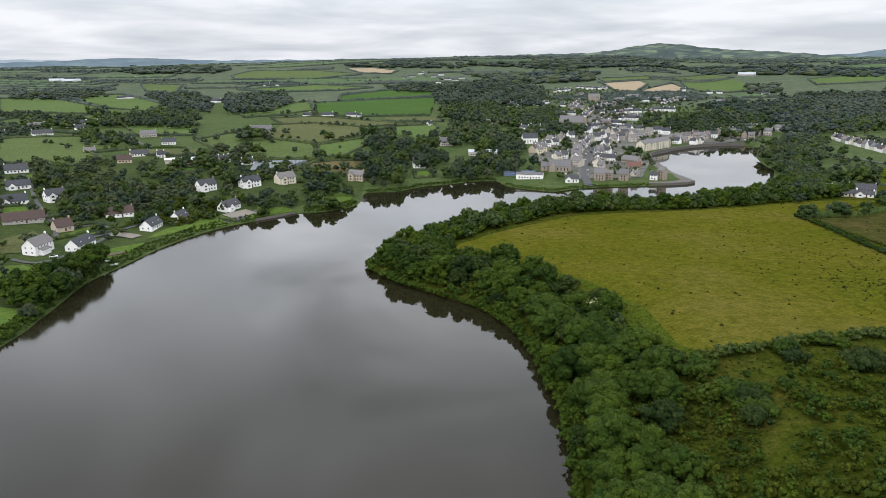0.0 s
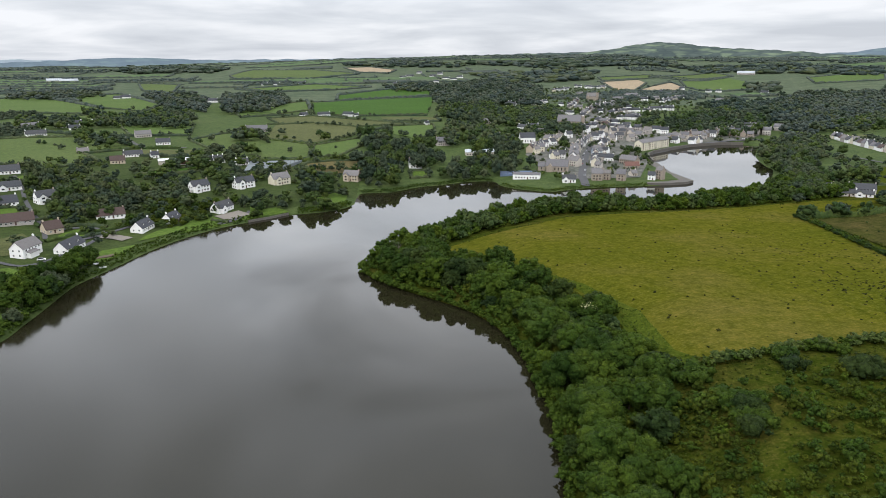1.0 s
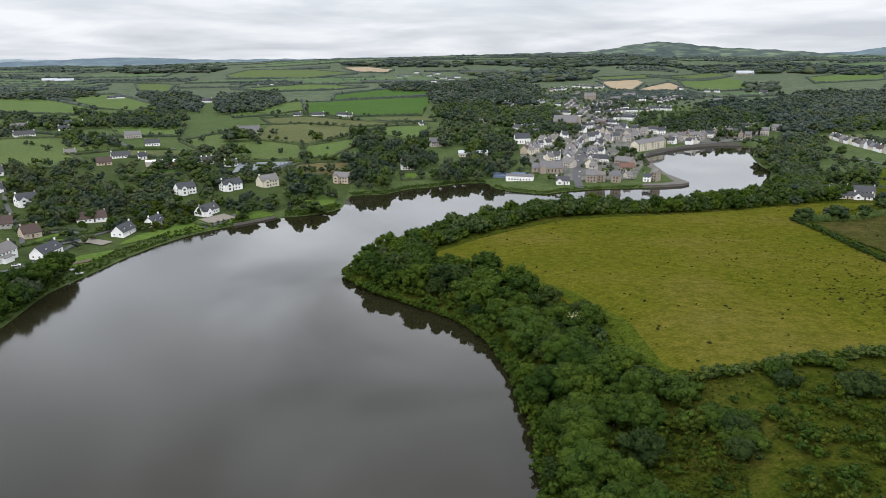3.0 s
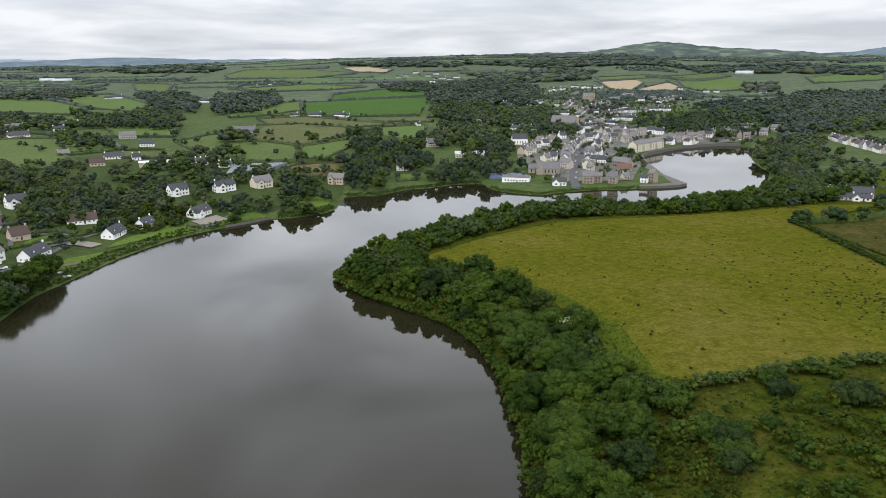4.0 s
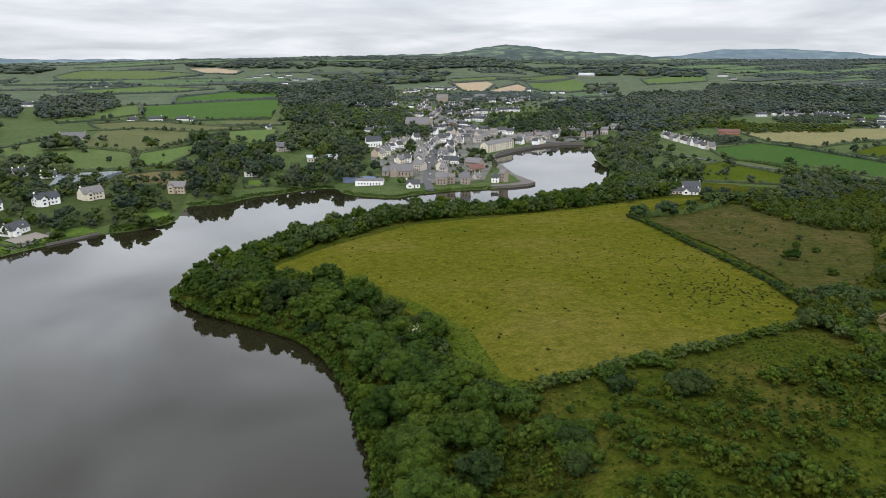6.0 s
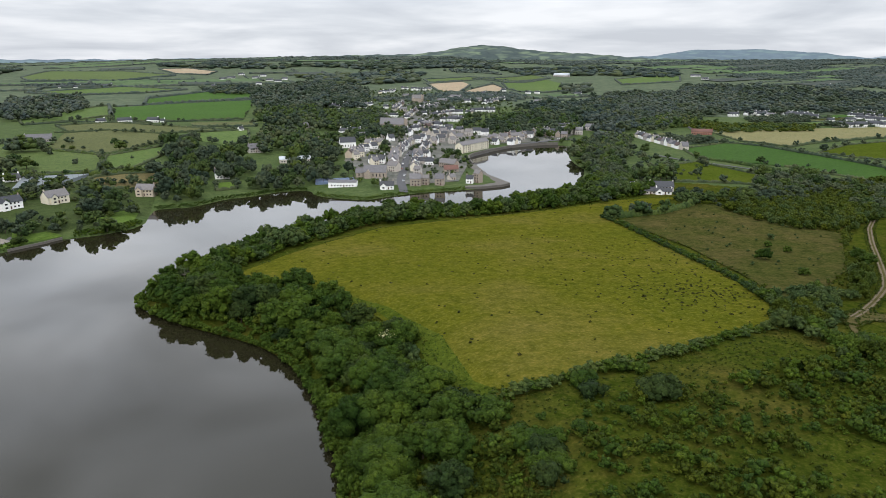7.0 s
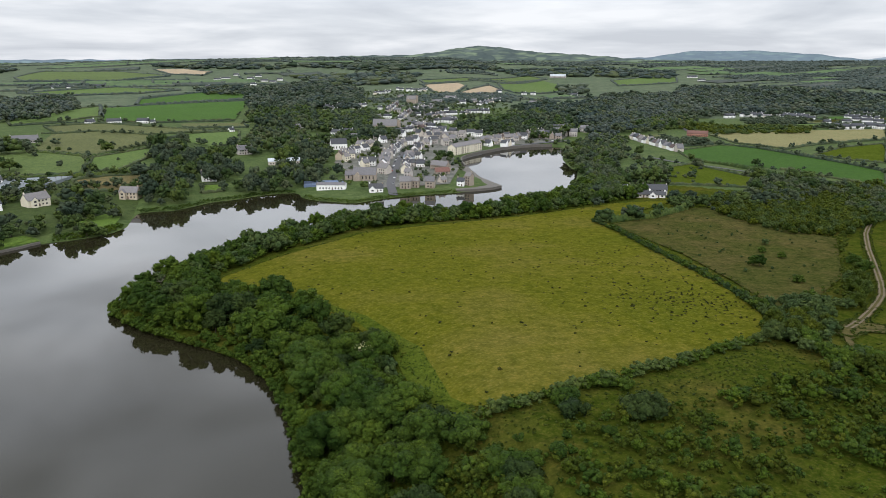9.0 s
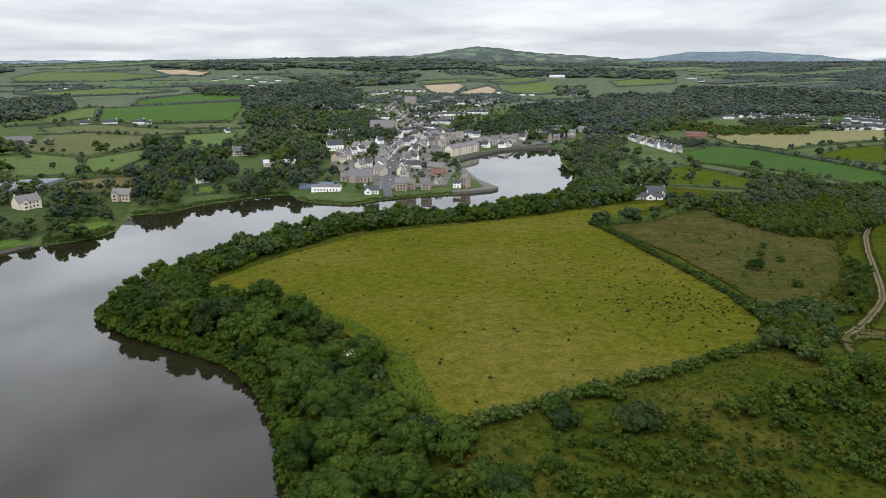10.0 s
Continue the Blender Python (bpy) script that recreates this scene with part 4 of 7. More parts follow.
# ---- fields and lawns ----
CAPE = [(-5.3, 368.7), (35, 412.2), (91.5, 457.8), (153.6, 470.2), (224.7, 485.1), (287.2, 501.9), (340.4, 498), (305.9, 477.8), (248.6, 447.4), (243.4, 389.8), (232.4, 334.3), (220.3, 279.8), (202.1, 237.7), (184.4, 218), (155.5, 209.7), (122.9, 200.6), (96.8, 196.5), (79.6, 197.6), (65.2, 207.7), (66.2, 229.5), (66.5, 251.8), (54.8, 290.4), (35.8, 326.4), (17.5, 349.6)]
field("ripe", CAPE, 0.3)
field("heath", [(248.9, 436.4), (285.4, 445), (327.2, 467.7), (345.6, 466.9), (341.6, 425), (346.1, 393.6), (361.2, 364.3), (288.9, 288.1), (243.8, 257.6), (216.9, 249), (230.7, 293.1), (244.4, 351.9)], 0.4)
field("deep", [(530.1, 781.8), (624, 827), (654.8, 789.5), (651.8, 709.8), (626.9, 573.9), (554.1, 507), (549.8, 556.2), (543.3, 620.9), (497.7, 706.5)])
field("wheat", [(698.1, 953), (853.5, 954.8), (1014.3, 930.4), (880.4, 807.1), (780.8, 801.1), (717.4, 781.7), (675.9, 769.2), (662.3, 842.6)])
field("fresh", [(664.1, 705.7), (754.1, 755.4), (841.5, 771.3), (680.4, 623.2), (664.3, 657.4)])
field("fresh", [(424, 652.2), (472.9, 670.9), (475, 578.5), (430.4, 530.6), (377.5, 566)])
field("grass", [(-489.8, 824.5), (-445.6, 837.7), (-404, 845.9), (-359.5, 816.7), (-299.2, 757.6), (-339.1, 710.3), (-305.1, 667.5), (-318.4, 650.3), (-331.7, 624.8), (-393.3, 648.7)])
field("meadow", [(-425.6, 1010.1), (-366.3, 985.3), (-308.5, 971.2), (-281.9, 867.4), (-350.7, 861.5)])
field("lush", [(-253.9, 612.9), (-229.8, 598.6), (-190.8, 652.1), (-200.8, 681.3), (-219.7, 644.9)])
field("grass", [(-268.4, 821.1), (-248, 881.5), (-212.8, 919.8), (-191.9, 843.1), (-127.3, 799.2), (-117.6, 710.7), (-175.5, 702.6), (-219.8, 744.9)])
field("olive", [(-201.3, 989.4), (-153.5, 1013), (-86, 964.6), (-85.7, 877.4), (-125.9, 807.9), (-186.6, 843.5)])
field("meadow", [(-123.6, 795.5), (-78.5, 853.1), (-67.7, 809.3), (-90.5, 726.4), (-116.3, 723.2)])
field("dry", [(-120, 686.9), (-96.5, 700.6), (-37.3, 711.4), (-39.1, 670.8), (-85.5, 644.8), (-106.6, 646.5)])
field("lawn", [(-15.6, 663.7), (1.9, 668.4), (1.7, 642.6), (-14.7, 636.7)])
field("meadow", [(-51.7, 952.3), (-24.4, 980.8), (17.2, 1003.2), (17.5, 885.8), (-9.9, 856.9), (-38.3, 895.5)])
field("meadow", [(-323.4, 1251.1), (-233.4, 1517.7), (-187.4, 1244.6), (-227.5, 1161.2), (-278.4, 1112.9)])
field("lush", [(-213.9, 1451.7), (-128.1, 1581.6), (38.8, 1637.5), (13.8, 1178), (-79.4, 1131.8), (-167.8, 1137)])
field("lush", [(-192.7, 1759.9), (-62.8, 2019.9), (63.6, 1918.9), (40.4, 1683.8), (-79.5, 1615), (-174, 1542.7)])
field("olive", [(-230.5, 1081.5), (-167, 1117), (-92, 1053.2), (-8.6, 998.6), (-86.4, 971.2), (-200.1, 1004.7)])
field("meadow", [(-942.4, 1644.4), (-907.4, 1722.5), (-745.7, 1542), (-585.1, 1331.3), (-539.8, 1195.9), (-634, 1220.2), (-692.1, 1191.2)])
field("meadow", [(-838.3, 1714.2), (-735.8, 1819.9), (-501.4, 1411.4), (-476.5, 1256), (-588.9, 1360.4), (-708.4, 1537.3)])
field("grass", [(-878.5, 2326.5), (-723.3, 2238.5), (-632.5, 1888.3), (-743.2, 1987.5)])
field("grass", [(-685.3, 2706.5), (-700.4, 3169.6), (-425.8, 3123.1), (-210.2, 2797.2), (-344, 2486.4), (-627.8, 2549.4)])
field("meadow", [(-503.1, 2018.5), (-312.3, 2238.4), (-130.3, 2098.2), (-216.4, 1972.2), (-359.7, 1913)])
field("grass", [(-562.7, 1146.5), (-497.1, 1158.3), (-464.7, 1217.5), (-456.6, 1122.4), (-492.8, 1047.8)])
field("stubble", [(-310.7, 3244), (-188.1, 3213.5), (-71.6, 2990.1), (-100.2, 2766), (-216.1, 2884.9)])
field("stubble", [(569.3, 2192.4), (700.7, 2245.9), (685.5, 2110.2), (576, 1871.9), (528.6, 1881.2)])
field("stubble", [(557, 1834.7), (676, 2011.1), (778.4, 2158.7), (761.6, 2020.4), (678.1, 1839.5)])
field("meadow", [(850.6, 2281), (1074, 2429.4), (1074.3, 2293.1), (961.9, 2037), (786.8, 1959.1), (773.7, 2030.5)])
field("meadow", [(95.7, 1250.3), (156, 1417.6), (127.5, 1163.9), (91.1, 1117.2)])
field("meadow", [(1300.2, 2336), (1543.3, 2448.9), (1590.6, 2373.8), (1461, 2177.7), (1234.7, 2167.7)])
field("grass", [(610.4, 2385.6), (777.6, 2429), (862.2, 2390.5), (708.2, 2269.7), (588.9, 2233)])
field("grass", [(765.9, 2333.9), (1106.6, 2650.9), (1116, 2479.4), (855.4, 2319.1)])
field("lawn", [(-230.8, 350.7), (-221.6, 354.8), (-203.3, 345.3), (-199.1, 326.6), (-214.2, 320.4)])
field("lawn", [(-199.5, 293.4), (-189.8, 293.2), (-181.8, 280.2), (-181.6, 268.5), (-182.9, 262.8)])
field("lawn", [(-193.7, 377.2), (-191.6, 395), (-178.7, 410.9), (-177.8, 392.2), (-182.1, 374.8), (-186.7, 371.4)])
field("lawn", [(-179.9, 418.1), (-166.9, 440.1), (-159.1, 450.3), (-168.2, 456.3), (-175.9, 445.9), (-180.7, 428.3)])
field("lawn", [(-166.7, 451.1), (-160.6, 490.3), (-138.5, 471.6), (-150.1, 457.5), (-160.7, 443.1)])
field("lawn", [(-137.3, 474.9), (-131.2, 501.9), (-115, 514.8), (-104.6, 507.2), (-119.3, 493), (-132.7, 480.7)])
field("lawn", [(-229, 410.4), (-224.2, 433.4), (-212, 442.1), (-208.4, 437.3), (-219.8, 423.4)])
field("lawn", [(-297.6, 473.6), (-283.2, 481.7), (-269.7, 462.4), (-286.2, 452.5)])
field("lawn", [(-250, 455.5), (-239.6, 469.1), (-228.5, 455.9), (-241.4, 440.8)])
field("lawn", [(-216.4, 532.1), (-200.7, 564.7), (-188.7, 546.6), (-188.6, 524.3), (-209.9, 513.2)])
field("lawn", [(-91.8, 541.9), (-78.4, 572.1), (-66.2, 565), (-66.1, 535.5), (-77.7, 521.1), (-88.9, 525.7)])
field("olive", [(-256.2, 397.5), (-248.1, 419.2), (-227.8, 397.8), (-229.6, 376.1), (-241.9, 371.2)])
field("lawn", [(-339.2, 570.1), (-336.8, 596.3), (-323.9, 572.4), (-327.9, 552.7)])
field("grass", [(414.5, 1068.8), (541.3, 1139.4), (505.5, 1063.8), (410.2, 1024.7)])

# ---- hedgerows ----
hedge([(241.5, 445.7), (242, 420.4), (236.8, 378.9), (229.5, 335), (223.8, 299.9), (216.3, 271.1), (206.3, 244.1)], 3.8, 3.4)
hedge([(183.6, 217.1), (170, 212.4), (154.1, 207.7), (138.8, 202.5), (121.9, 198.9), (110.3, 196.6), (95.5, 193.4), (82.5, 192.7), (75.6, 194.8)], 4.4, 3.4)
hedge([(241.7, 442), (263.2, 443.5), (285.4, 445), (325, 464.4)], 3.8, 5.2)
hedge([(491.8, 698.1), (506.5, 660.3), (511.7, 615.5), (512.7, 593.2)], 3.8, 3.9)
hedge([(628.9, 839.4), (646.3, 779.1), (640.1, 697), (635.8, 629), (626.9, 573.9)], 3.8, 3.9)
hedge([(667.2, 759.2), (733.7, 789.8), (787.6, 798.6), (880.4, 807.1)], 3.8, 3.9)
hedge([(635.7, 925.7), (645, 892.4), (628.9, 839.4)], 3.8, 3.9)
hedge([(-268.4, 821.1), (-248, 881.5), (-212.8, 919.8)], 3.8, 3.2)
hedge([(-190.9, 838.3), (-154.5, 817.9), (-127.3, 799.2), (-103.7, 832), (-78.8, 857.9)], 3.1, 2.6)
hedge([(-124.9, 795.3), (-116.4, 701.8)], 2.5, 2.6)
hedge([(-174.2, 696.3), (-116.8, 704.7)], 3.1, 2.6)
hedge([(-124.3, 698), (-91.5, 707), (-57.9, 718.2)], 3.8, 3.9)
hedge([(-214.4, 996.8), (-153.5, 1013), (-86, 964.6)], 3.1, 2.6)
hedge([(-232.3, 1090.9), (-168.3, 1126.9), (-92.6, 1062.1), (7.5, 1001.5)], 3.1, 2.6)
hedge([(-276.1, 1102.9), (-223.8, 1139.9), (-167, 1117), (-96.5, 1119.8), (11, 1143.8)], 3.1, 2.6)
hedge([(-219.8, 1495.8), (-103, 1578.6), (39.6, 1660.2)], 3.1, 2.6)
hedge([(-233.4, 1517.7), (-174.6, 1147.6)], 3.1, 2.6)
hedge([(-331.5, 1252), (-288.1, 1382.9), (-236.6, 1541.1)], 3.8, 2.6)
hedge([(-190.6, 1738.4), (-62.8, 2019.9), (63.6, 1918.9)], 3.8, 2.6)
hedge([(-297.8, 753.5), (-357.5, 811.7), (-401.6, 840.3), (-455.4, 831.5), (-483.8, 813.6)], 3.8, 3.2)
hedge([(-344.3, 709.6), (-327.5, 736.6), (-297.8, 753.5), (-260.5, 763.1)], 3.1, 3.2)
hedge([(-685.4, 1179), (-627.6, 1207.2), (-534.4, 1183.3), (-502, 1170.5)], 3.8, 3.2)
hedge([(-907.4, 1722.5), (-745.7, 1542), (-565, 1302.2)], 3.8, 3.9)
hedge([(-838.3, 1714.2), (-746.8, 1848.2)], 3.8, 2.6)
hedge([(-576.8, 1330.8), (-471.9, 1242.9), (-496, 1395.3)], 3.8, 2.6)
hedge([(-362.6, 849), (-322.8, 858.1), (-280.3, 861.9)], 3.8, 3.2)
hedge([(-247, 593.7), (-221.4, 617.6), (-190.1, 649.2)], 2.5, 2.6)
hedge([(-227.7, 404.2), (-218.8, 421), (-207.4, 434.8), (-198.4, 448.4)], 2.5, 2.1)
hedge([(-254.9, 454.4), (-240.1, 478.9), (-226.2, 492.2)], 2.5, 2.1)
hedge([(-283.1, 446.8), (-268.2, 459.5), (-245.2, 434.1)], 2.5, 2)
hedge([(-125, 600.8), (-100.9, 601.7), (-79.7, 584.5)], 2.5, 2)
hedge([(-578.2, 984.7), (-455.9, 886.3), (-402.5, 857.7)], 3.8, 3.9)
hedge([(-54.8, 952.3), (-80.5, 883)], 3.8, 3.2)
hedge([(-40.1, 978.2), (16.1, 1018.3)], 3.8, 3.2)
hedge([(566.7, 2216.3), (708.2, 2269.7), (881.4, 2389.8), (1090, 2466.1)], 3.8, 3.9)
hedge([(517.7, 1842.7), (569.9, 1852.5), (797.2, 2210.5)], 3.8, 3.9)
hedge([(-642, 2527), (-340.6, 2460), (-207.4, 2755.4)], 3.8, 3.9)
hedge([(-891.3, 2361.6), (-718.3, 2267.1)], 3.8, 3.9)

# ---- woods ----
wood([(-270.1, 518.1), (-263.3, 545.5), (-224.1, 544.2), (-208.6, 502.4), (-214.5, 454.9), (-237.1, 449), (-255.1, 464.5)], 7.2, 10.3)
wood([(-324.2, 573.6), (-335.2, 614.5), (-299.3, 577.8), (-282.8, 532.5), (-293, 519.4)], 9.1, 11.6)
wood([(-305.8, 491.2), (-283, 476.6), (-276.2, 460), (-290, 462.2)], 9.1, 10.8)
wood([(-63.3, 629.3), (-60.4, 667.3), (-33.7, 685.6), (-22.4, 641.6), (-29.5, 596.8), (-55.9, 588.9)], 7.8, 11.6)
wood([(-68, 700.8), (-61.3, 791.3), (-10.4, 796.4), (18.5, 727), (15.7, 670.6), (-33.4, 671.4), (-59.8, 658)], 9.1, 11.9)
wood([(8.5, 626.7), (22.2, 688.6), (49.3, 676.9), (62.1, 643.9), (57.1, 622.9), (13, 614.8)], 8.5, 10.8)
wood([(51, 760.4), (82.1, 813.4), (106.5, 777.9), (87.6, 672.2), (71.8, 637.1), (50.1, 685.5)], 9.1, 11.9)
wood([(29.8, 962.9), (89.6, 1016.1), (151.5, 902.6), (97.2, 827.5), (27.3, 778.5)], 10.4, 11.9)
wood([(34.7, 1275.3), (120.2, 1425.1), (179.7, 1288.8), (157.8, 1030.3), (93.3, 1052), (33.3, 1035.3)], 10.4, 13)
wood([(33.5, 2047.4), (202.8, 2297.4), (354.8, 2027.6), (241.5, 1401.1), (152.6, 1410.2), (37.5, 1344.2)], 13, 14)
wood([(143.4, 1045.4), (254.7, 1249.5), (205.9, 982), (152.9, 910.2)], 9.1, 10.8)
wood([(-111.1, 625.6), (-95, 617.3), (-73.7, 573.9), (-59, 563.8), (-57, 533.7), (-75.6, 546.4), (-100.2, 548.1)], 9.1, 10.3)
wood([(-115.7, 521.8), (-105.6, 538.9), (-90.4, 523.3), (-87.6, 499.5), (-103.3, 494.9)], 7.8, 10.3)
wood([(-88.1, 503.3), (-72.7, 516.1), (-57.5, 541.7), (-54.8, 533.3), (-67.7, 506.6)], 7.8, 10.3)
wood([(-137.5, 535.2), (-117.1, 529.9), (-112.1, 500.5), (-122.4, 490.4), (-134.2, 509.2)], 9.1, 10.3)
wood([(-187.1, 601.3), (-165.9, 592.5), (-141.9, 615.9), (-135.6, 583), (-168, 563.1)], 9.1, 10.3)
wood([(-201.6, 469.6), (-179.4, 470.6), (-160.4, 484.7), (-153, 471.2), (-175.2, 445.9), (-191.4, 441.3)], 5, 4.2)
wood([(-207.5, 502.6), (-185.5, 516.5), (-153.8, 505.4), (-150.1, 482.4), (-167.2, 467.6), (-185.4, 465.9)], 6, 6.2)
wood([(-198.4, 294.1), (-189.4, 304.7), (-178.1, 306.4), (-167.6, 288.4), (-173.7, 277.1), (-187.4, 273.9)], 9.1, 10.8)
wood([(-194.8, 331.4), (-187.7, 345.6), (-179.9, 343), (-175.6, 329.3), (-178.1, 306.4), (-185.6, 306.8)], 7.8, 10.8)
wood([(-194.3, 360.3), (-185.9, 368.1), (-178.3, 359.7), (-179.2, 347.9), (-183.5, 341.8)], 7.8, 11.6)
wood([(-573.5, 1035.9), (-510, 1035.4), (-434.1, 1005), (-342.7, 1036.7), (-298, 925.4), (-373.1, 944), (-437.4, 924.6), (-514.6, 923.2)], 10.4, 10.8)
wood([(-591.4, 1274.7), (-459, 1067.2), (-389.2, 1189.7), (-320, 1014.4), (-380.8, 965.6), (-439.7, 981.9)], 10.4, 13)
wood([(-427.8, 887.2), (-362.8, 827.7), (-319.1, 778.8), (-330.9, 748), (-364.2, 757.8)], 10.4, 10.8)
wood([(-977.1, 1733.6), (-916, 1913.2), (-718.5, 1710.8), (-772.7, 1552.1), (-898.7, 1611.7)], 11.7, 10.8)
wood([(-454.4, 1704.1), (-344.7, 1831.1), (-251.8, 1429.9), (-247.7, 1175.3), (-316.4, 1157.1)], 11.7, 13)
wood([(-627.5, 1675.8), (-589.6, 1846.1), (-449, 1541.3), (-341.8, 1184.6), (-441, 1263.6)], 11.7, 13)
wood([(-76.5, 828.5), (-44.9, 883), (-36.3, 809.7), (-60, 765.2)], 11.7, 13)
wood([(-228.3, 676.9), (-222.5, 735.6), (-177.3, 688.6), (-169.2, 651.3), (-182.5, 621.9), (-209.4, 629.9)], 11.7, 10.8)
wood([(-234.1, 629.2), (-235, 681.4), (-215.3, 668.2), (-213.4, 634.6)], 11.7, 11.6)
wood([(587.9, 1139.7), (748.9, 1322.1), (929.7, 1380.2), (717.5, 1064), (572.1, 980.9), (455, 853.8)], 10.4, 13)
wood([(440.5, 881.6), (495.5, 929.4), (437.2, 760), (351.2, 610.2), (311.2, 584), (342.5, 668.8), (370.5, 760.8)], 9.1, 10.8)
wood([(284.9, 547.8), (333.3, 625.1), (354.5, 615.7), (309.4, 521.8), (266.8, 485.5)], 9.1, 9.7)
wood([(430.1, 1123.1), (561.3, 1272.7), (564.7, 1131.5), (496.8, 978.8), (418.2, 931), (383, 959.4)], 10.4, 13)
wood([(643.3, 1457), (935.9, 1756.1), (931.1, 1552.9), (606, 1138), (540, 1202.5)], 11.7, 14)
wood([(951.1, 1842.2), (1258, 1872.9), (921.2, 1367.8), (741.4, 1309.1), (809.8, 1567.8)], 13, 14)
wood([(976.1, 1811.2), (1281, 1895.9), (1401.8, 1725.8), (1041.2, 1278.8), (801, 1180.2), (737.6, 1272.8)], 11.7, 13)
wood([(1364.2, 2020.8), (1578, 1945.8), (1624.1, 1739.2), (1678.5, 1546.2), (1278.1, 1175.2), (980.3, 1203.7), (1062.6, 1569.3)], 11.7, 14)
wood([(724.1, 1208.3), (841.3, 1186), (767.3, 1065.4), (656.8, 995.4), (578.9, 963.2)], 11.7, 11.9)
wood([(783.9, 1171.4), (805.7, 1042), (924.1, 985), (842.8, 909), (699, 941.4), (697.1, 1040.4)], 4.5, 6.5)
wood([(508.4, 951.3), (538.6, 909.7), (445, 761.8), (398.7, 729)], 9.1, 9.7)
wood([(354.1, 693.5), (388, 708.9), (367, 625.5), (328.3, 567.4), (301.7, 567.1)], 9.1, 9.7)
wood([(332.1, 497.5), (371.8, 497.2), (402.4, 490.1), (462.8, 491.5), (434.4, 461.2), (385.6, 451.4), (342.7, 457.5), (322.1, 474.9)], 7.8, 7.6)
wood([(421.8, 514.4), (476.9, 545.9), (505.9, 531.5), (469.6, 493.2), (407.8, 484.3)], 9.1, 9.7)
wood([(339, 451.9), (374.4, 455), (432.9, 453.6), (491.7, 450.3), (430.1, 393.8), (370.7, 366.1), (340.5, 378.3), (336.8, 408.7)], 4, 5.2)
wood([(193.6, 228.4), (209.3, 232.5), (227.6, 233.2), (210.7, 216.1), (193.7, 210.3), (182.3, 212.4)], 4.5, 6.5)
wood([(276, 273), (303.1, 289.7), (252.8, 241), (241, 238.7)], 4.5, 6.5)
wood([(183.4, 194.6), (190.3, 189), (213.1, 196.6), (202.4, 186.9), (181.6, 182.4)], 4.5, 5.2)
wood([(209.9, 2587.6), (576.1, 2769), (668.9, 2615.1), (566, 2286.9), (277.2, 2172.6)], 15.6, 13)
wood([(277.8, 3091.3), (721.7, 3458.9), (1221.4, 3314.8), (1097.3, 2977.9), (576.1, 2769)], 18.2, 13)
wood([(1097.3, 2977.9), (1559.6, 2941.7), (1728.7, 2585.7), (1548, 2312), (1339.3, 2522.1), (1071.7, 2620.6)], 18.2, 13)
wood([(-1270.4, 3091.1), (-1265.9, 4076), (-843, 3359.2), (-792.3, 2879.5), (-1084.5, 2899.3)], 18.2, 13)
wood([(-97.4, 2105.1), (37.4, 2205.8), (72.1, 1843.4), (-59.7, 1885)], 15.6, 10.8)
wood([(-362.4, 3470.8), (115.9, 3284.3), (277.8, 3091.3), (150.4, 2982.9), (-240.8, 3260.5)], 18.2, 13)
wood([(321.8, 1358.7), (434.3, 1517.5), (407.2, 1349.2), (314.4, 1245.2)], 15.6, 10.8)
wood([(-221.2, 829.2), (-229.1, 924.3), (-193.3, 853.1), (-187, 789.6)], 13, 11.6)
wood([(5.2, 905.3), (32.8, 877.9), (29, 809.1), (9.3, 808.8)], 11.7, 9.7)

wood([(157, 1187), (207, 1321), (260, 1348), (244, 1212), (197, 1020), (170, 1069), (132, 1043)], 10, 11)
wood([(196, 998), (233, 1122), (240, 1044), (221, 958), (192, 938)], 9, 11)
wood([(142, 1504), (332, 1879), (286, 1606), (212, 1547), (155, 1410)], 14, 12)
wood([(322, 1041), (387, 1215), (403, 1181), (360, 1060)], 10, 11)
wood([(356, 1038), (439, 1186), (498, 1203), (535, 1191), (545, 1135), (515, 1057), (448, 1021), (403, 990), (362, 996)], 9.5, 11)
wood([(526, 1333), (754, 1688), (701, 1446), (640, 1195), (558, 1058), (553, 1136), (542, 1241)], 12, 12)
wood([(922, 1961), (1039, 2186), (1122, 2189), (1000, 1936)], 16, 13)
wood([(447, 549), (536, 594), (506, 525), (525, 481), (418, 384), (461, 484), (408, 494)], 7, 7.5)

# ---- single trees ----
tree(-193.6, 310.5, 13)
tree(-192, 328.4, 14.5)
tree(-189.7, 341.2, 13.8)
tree(-188.2, 360.7, 13.8)
tree(-190.9, 295.3, 10.2)
tree(-184.4, 317.7, 12.3)
tree(-188.4, 350.9, 13)
tree(-184.5, 304.5, 8.7)
tree(-200, 303.3, 12.3)
tree(-188.1, 371.1, 10.2)
tree(-204.4, 316.5, 10.2)
tree(-197.9, 326.9, 11.6)
tree(-179.2, 811.4, 8.7)
tree(-115.5, 831, 11.6)
tree(-172.1, 844.6, 5.8)
tree(-162, 835.9, 5.8)
tree(-130.2, 811.8, 5.8)
tree(-109.5, 714.4, 10.2)
tree(-77, 883.3, 11.6)
tree(-190, 833.6, 11.6)
tree(-67.8, 693.3, 14.5)
tree(-7.6, 769.2, 17.4)
tree(1.7, 769.7, 15.9)
tree(8, 770, 17.4)
tree(-191.5, 447.3, 7.2)
tree(-126, 502.8, 8.7)
tree(-79.1, 513.3, 11.6)
tree(-70.8, 514.1, 8.7)
tree(-87.8, 534, 8.7)
tree(-137.3, 511.7, 10.2)
tree(-189.1, 713.6, 14.5)
tree(-177.5, 725.8, 13)
tree(-191.4, 741.6, 13)
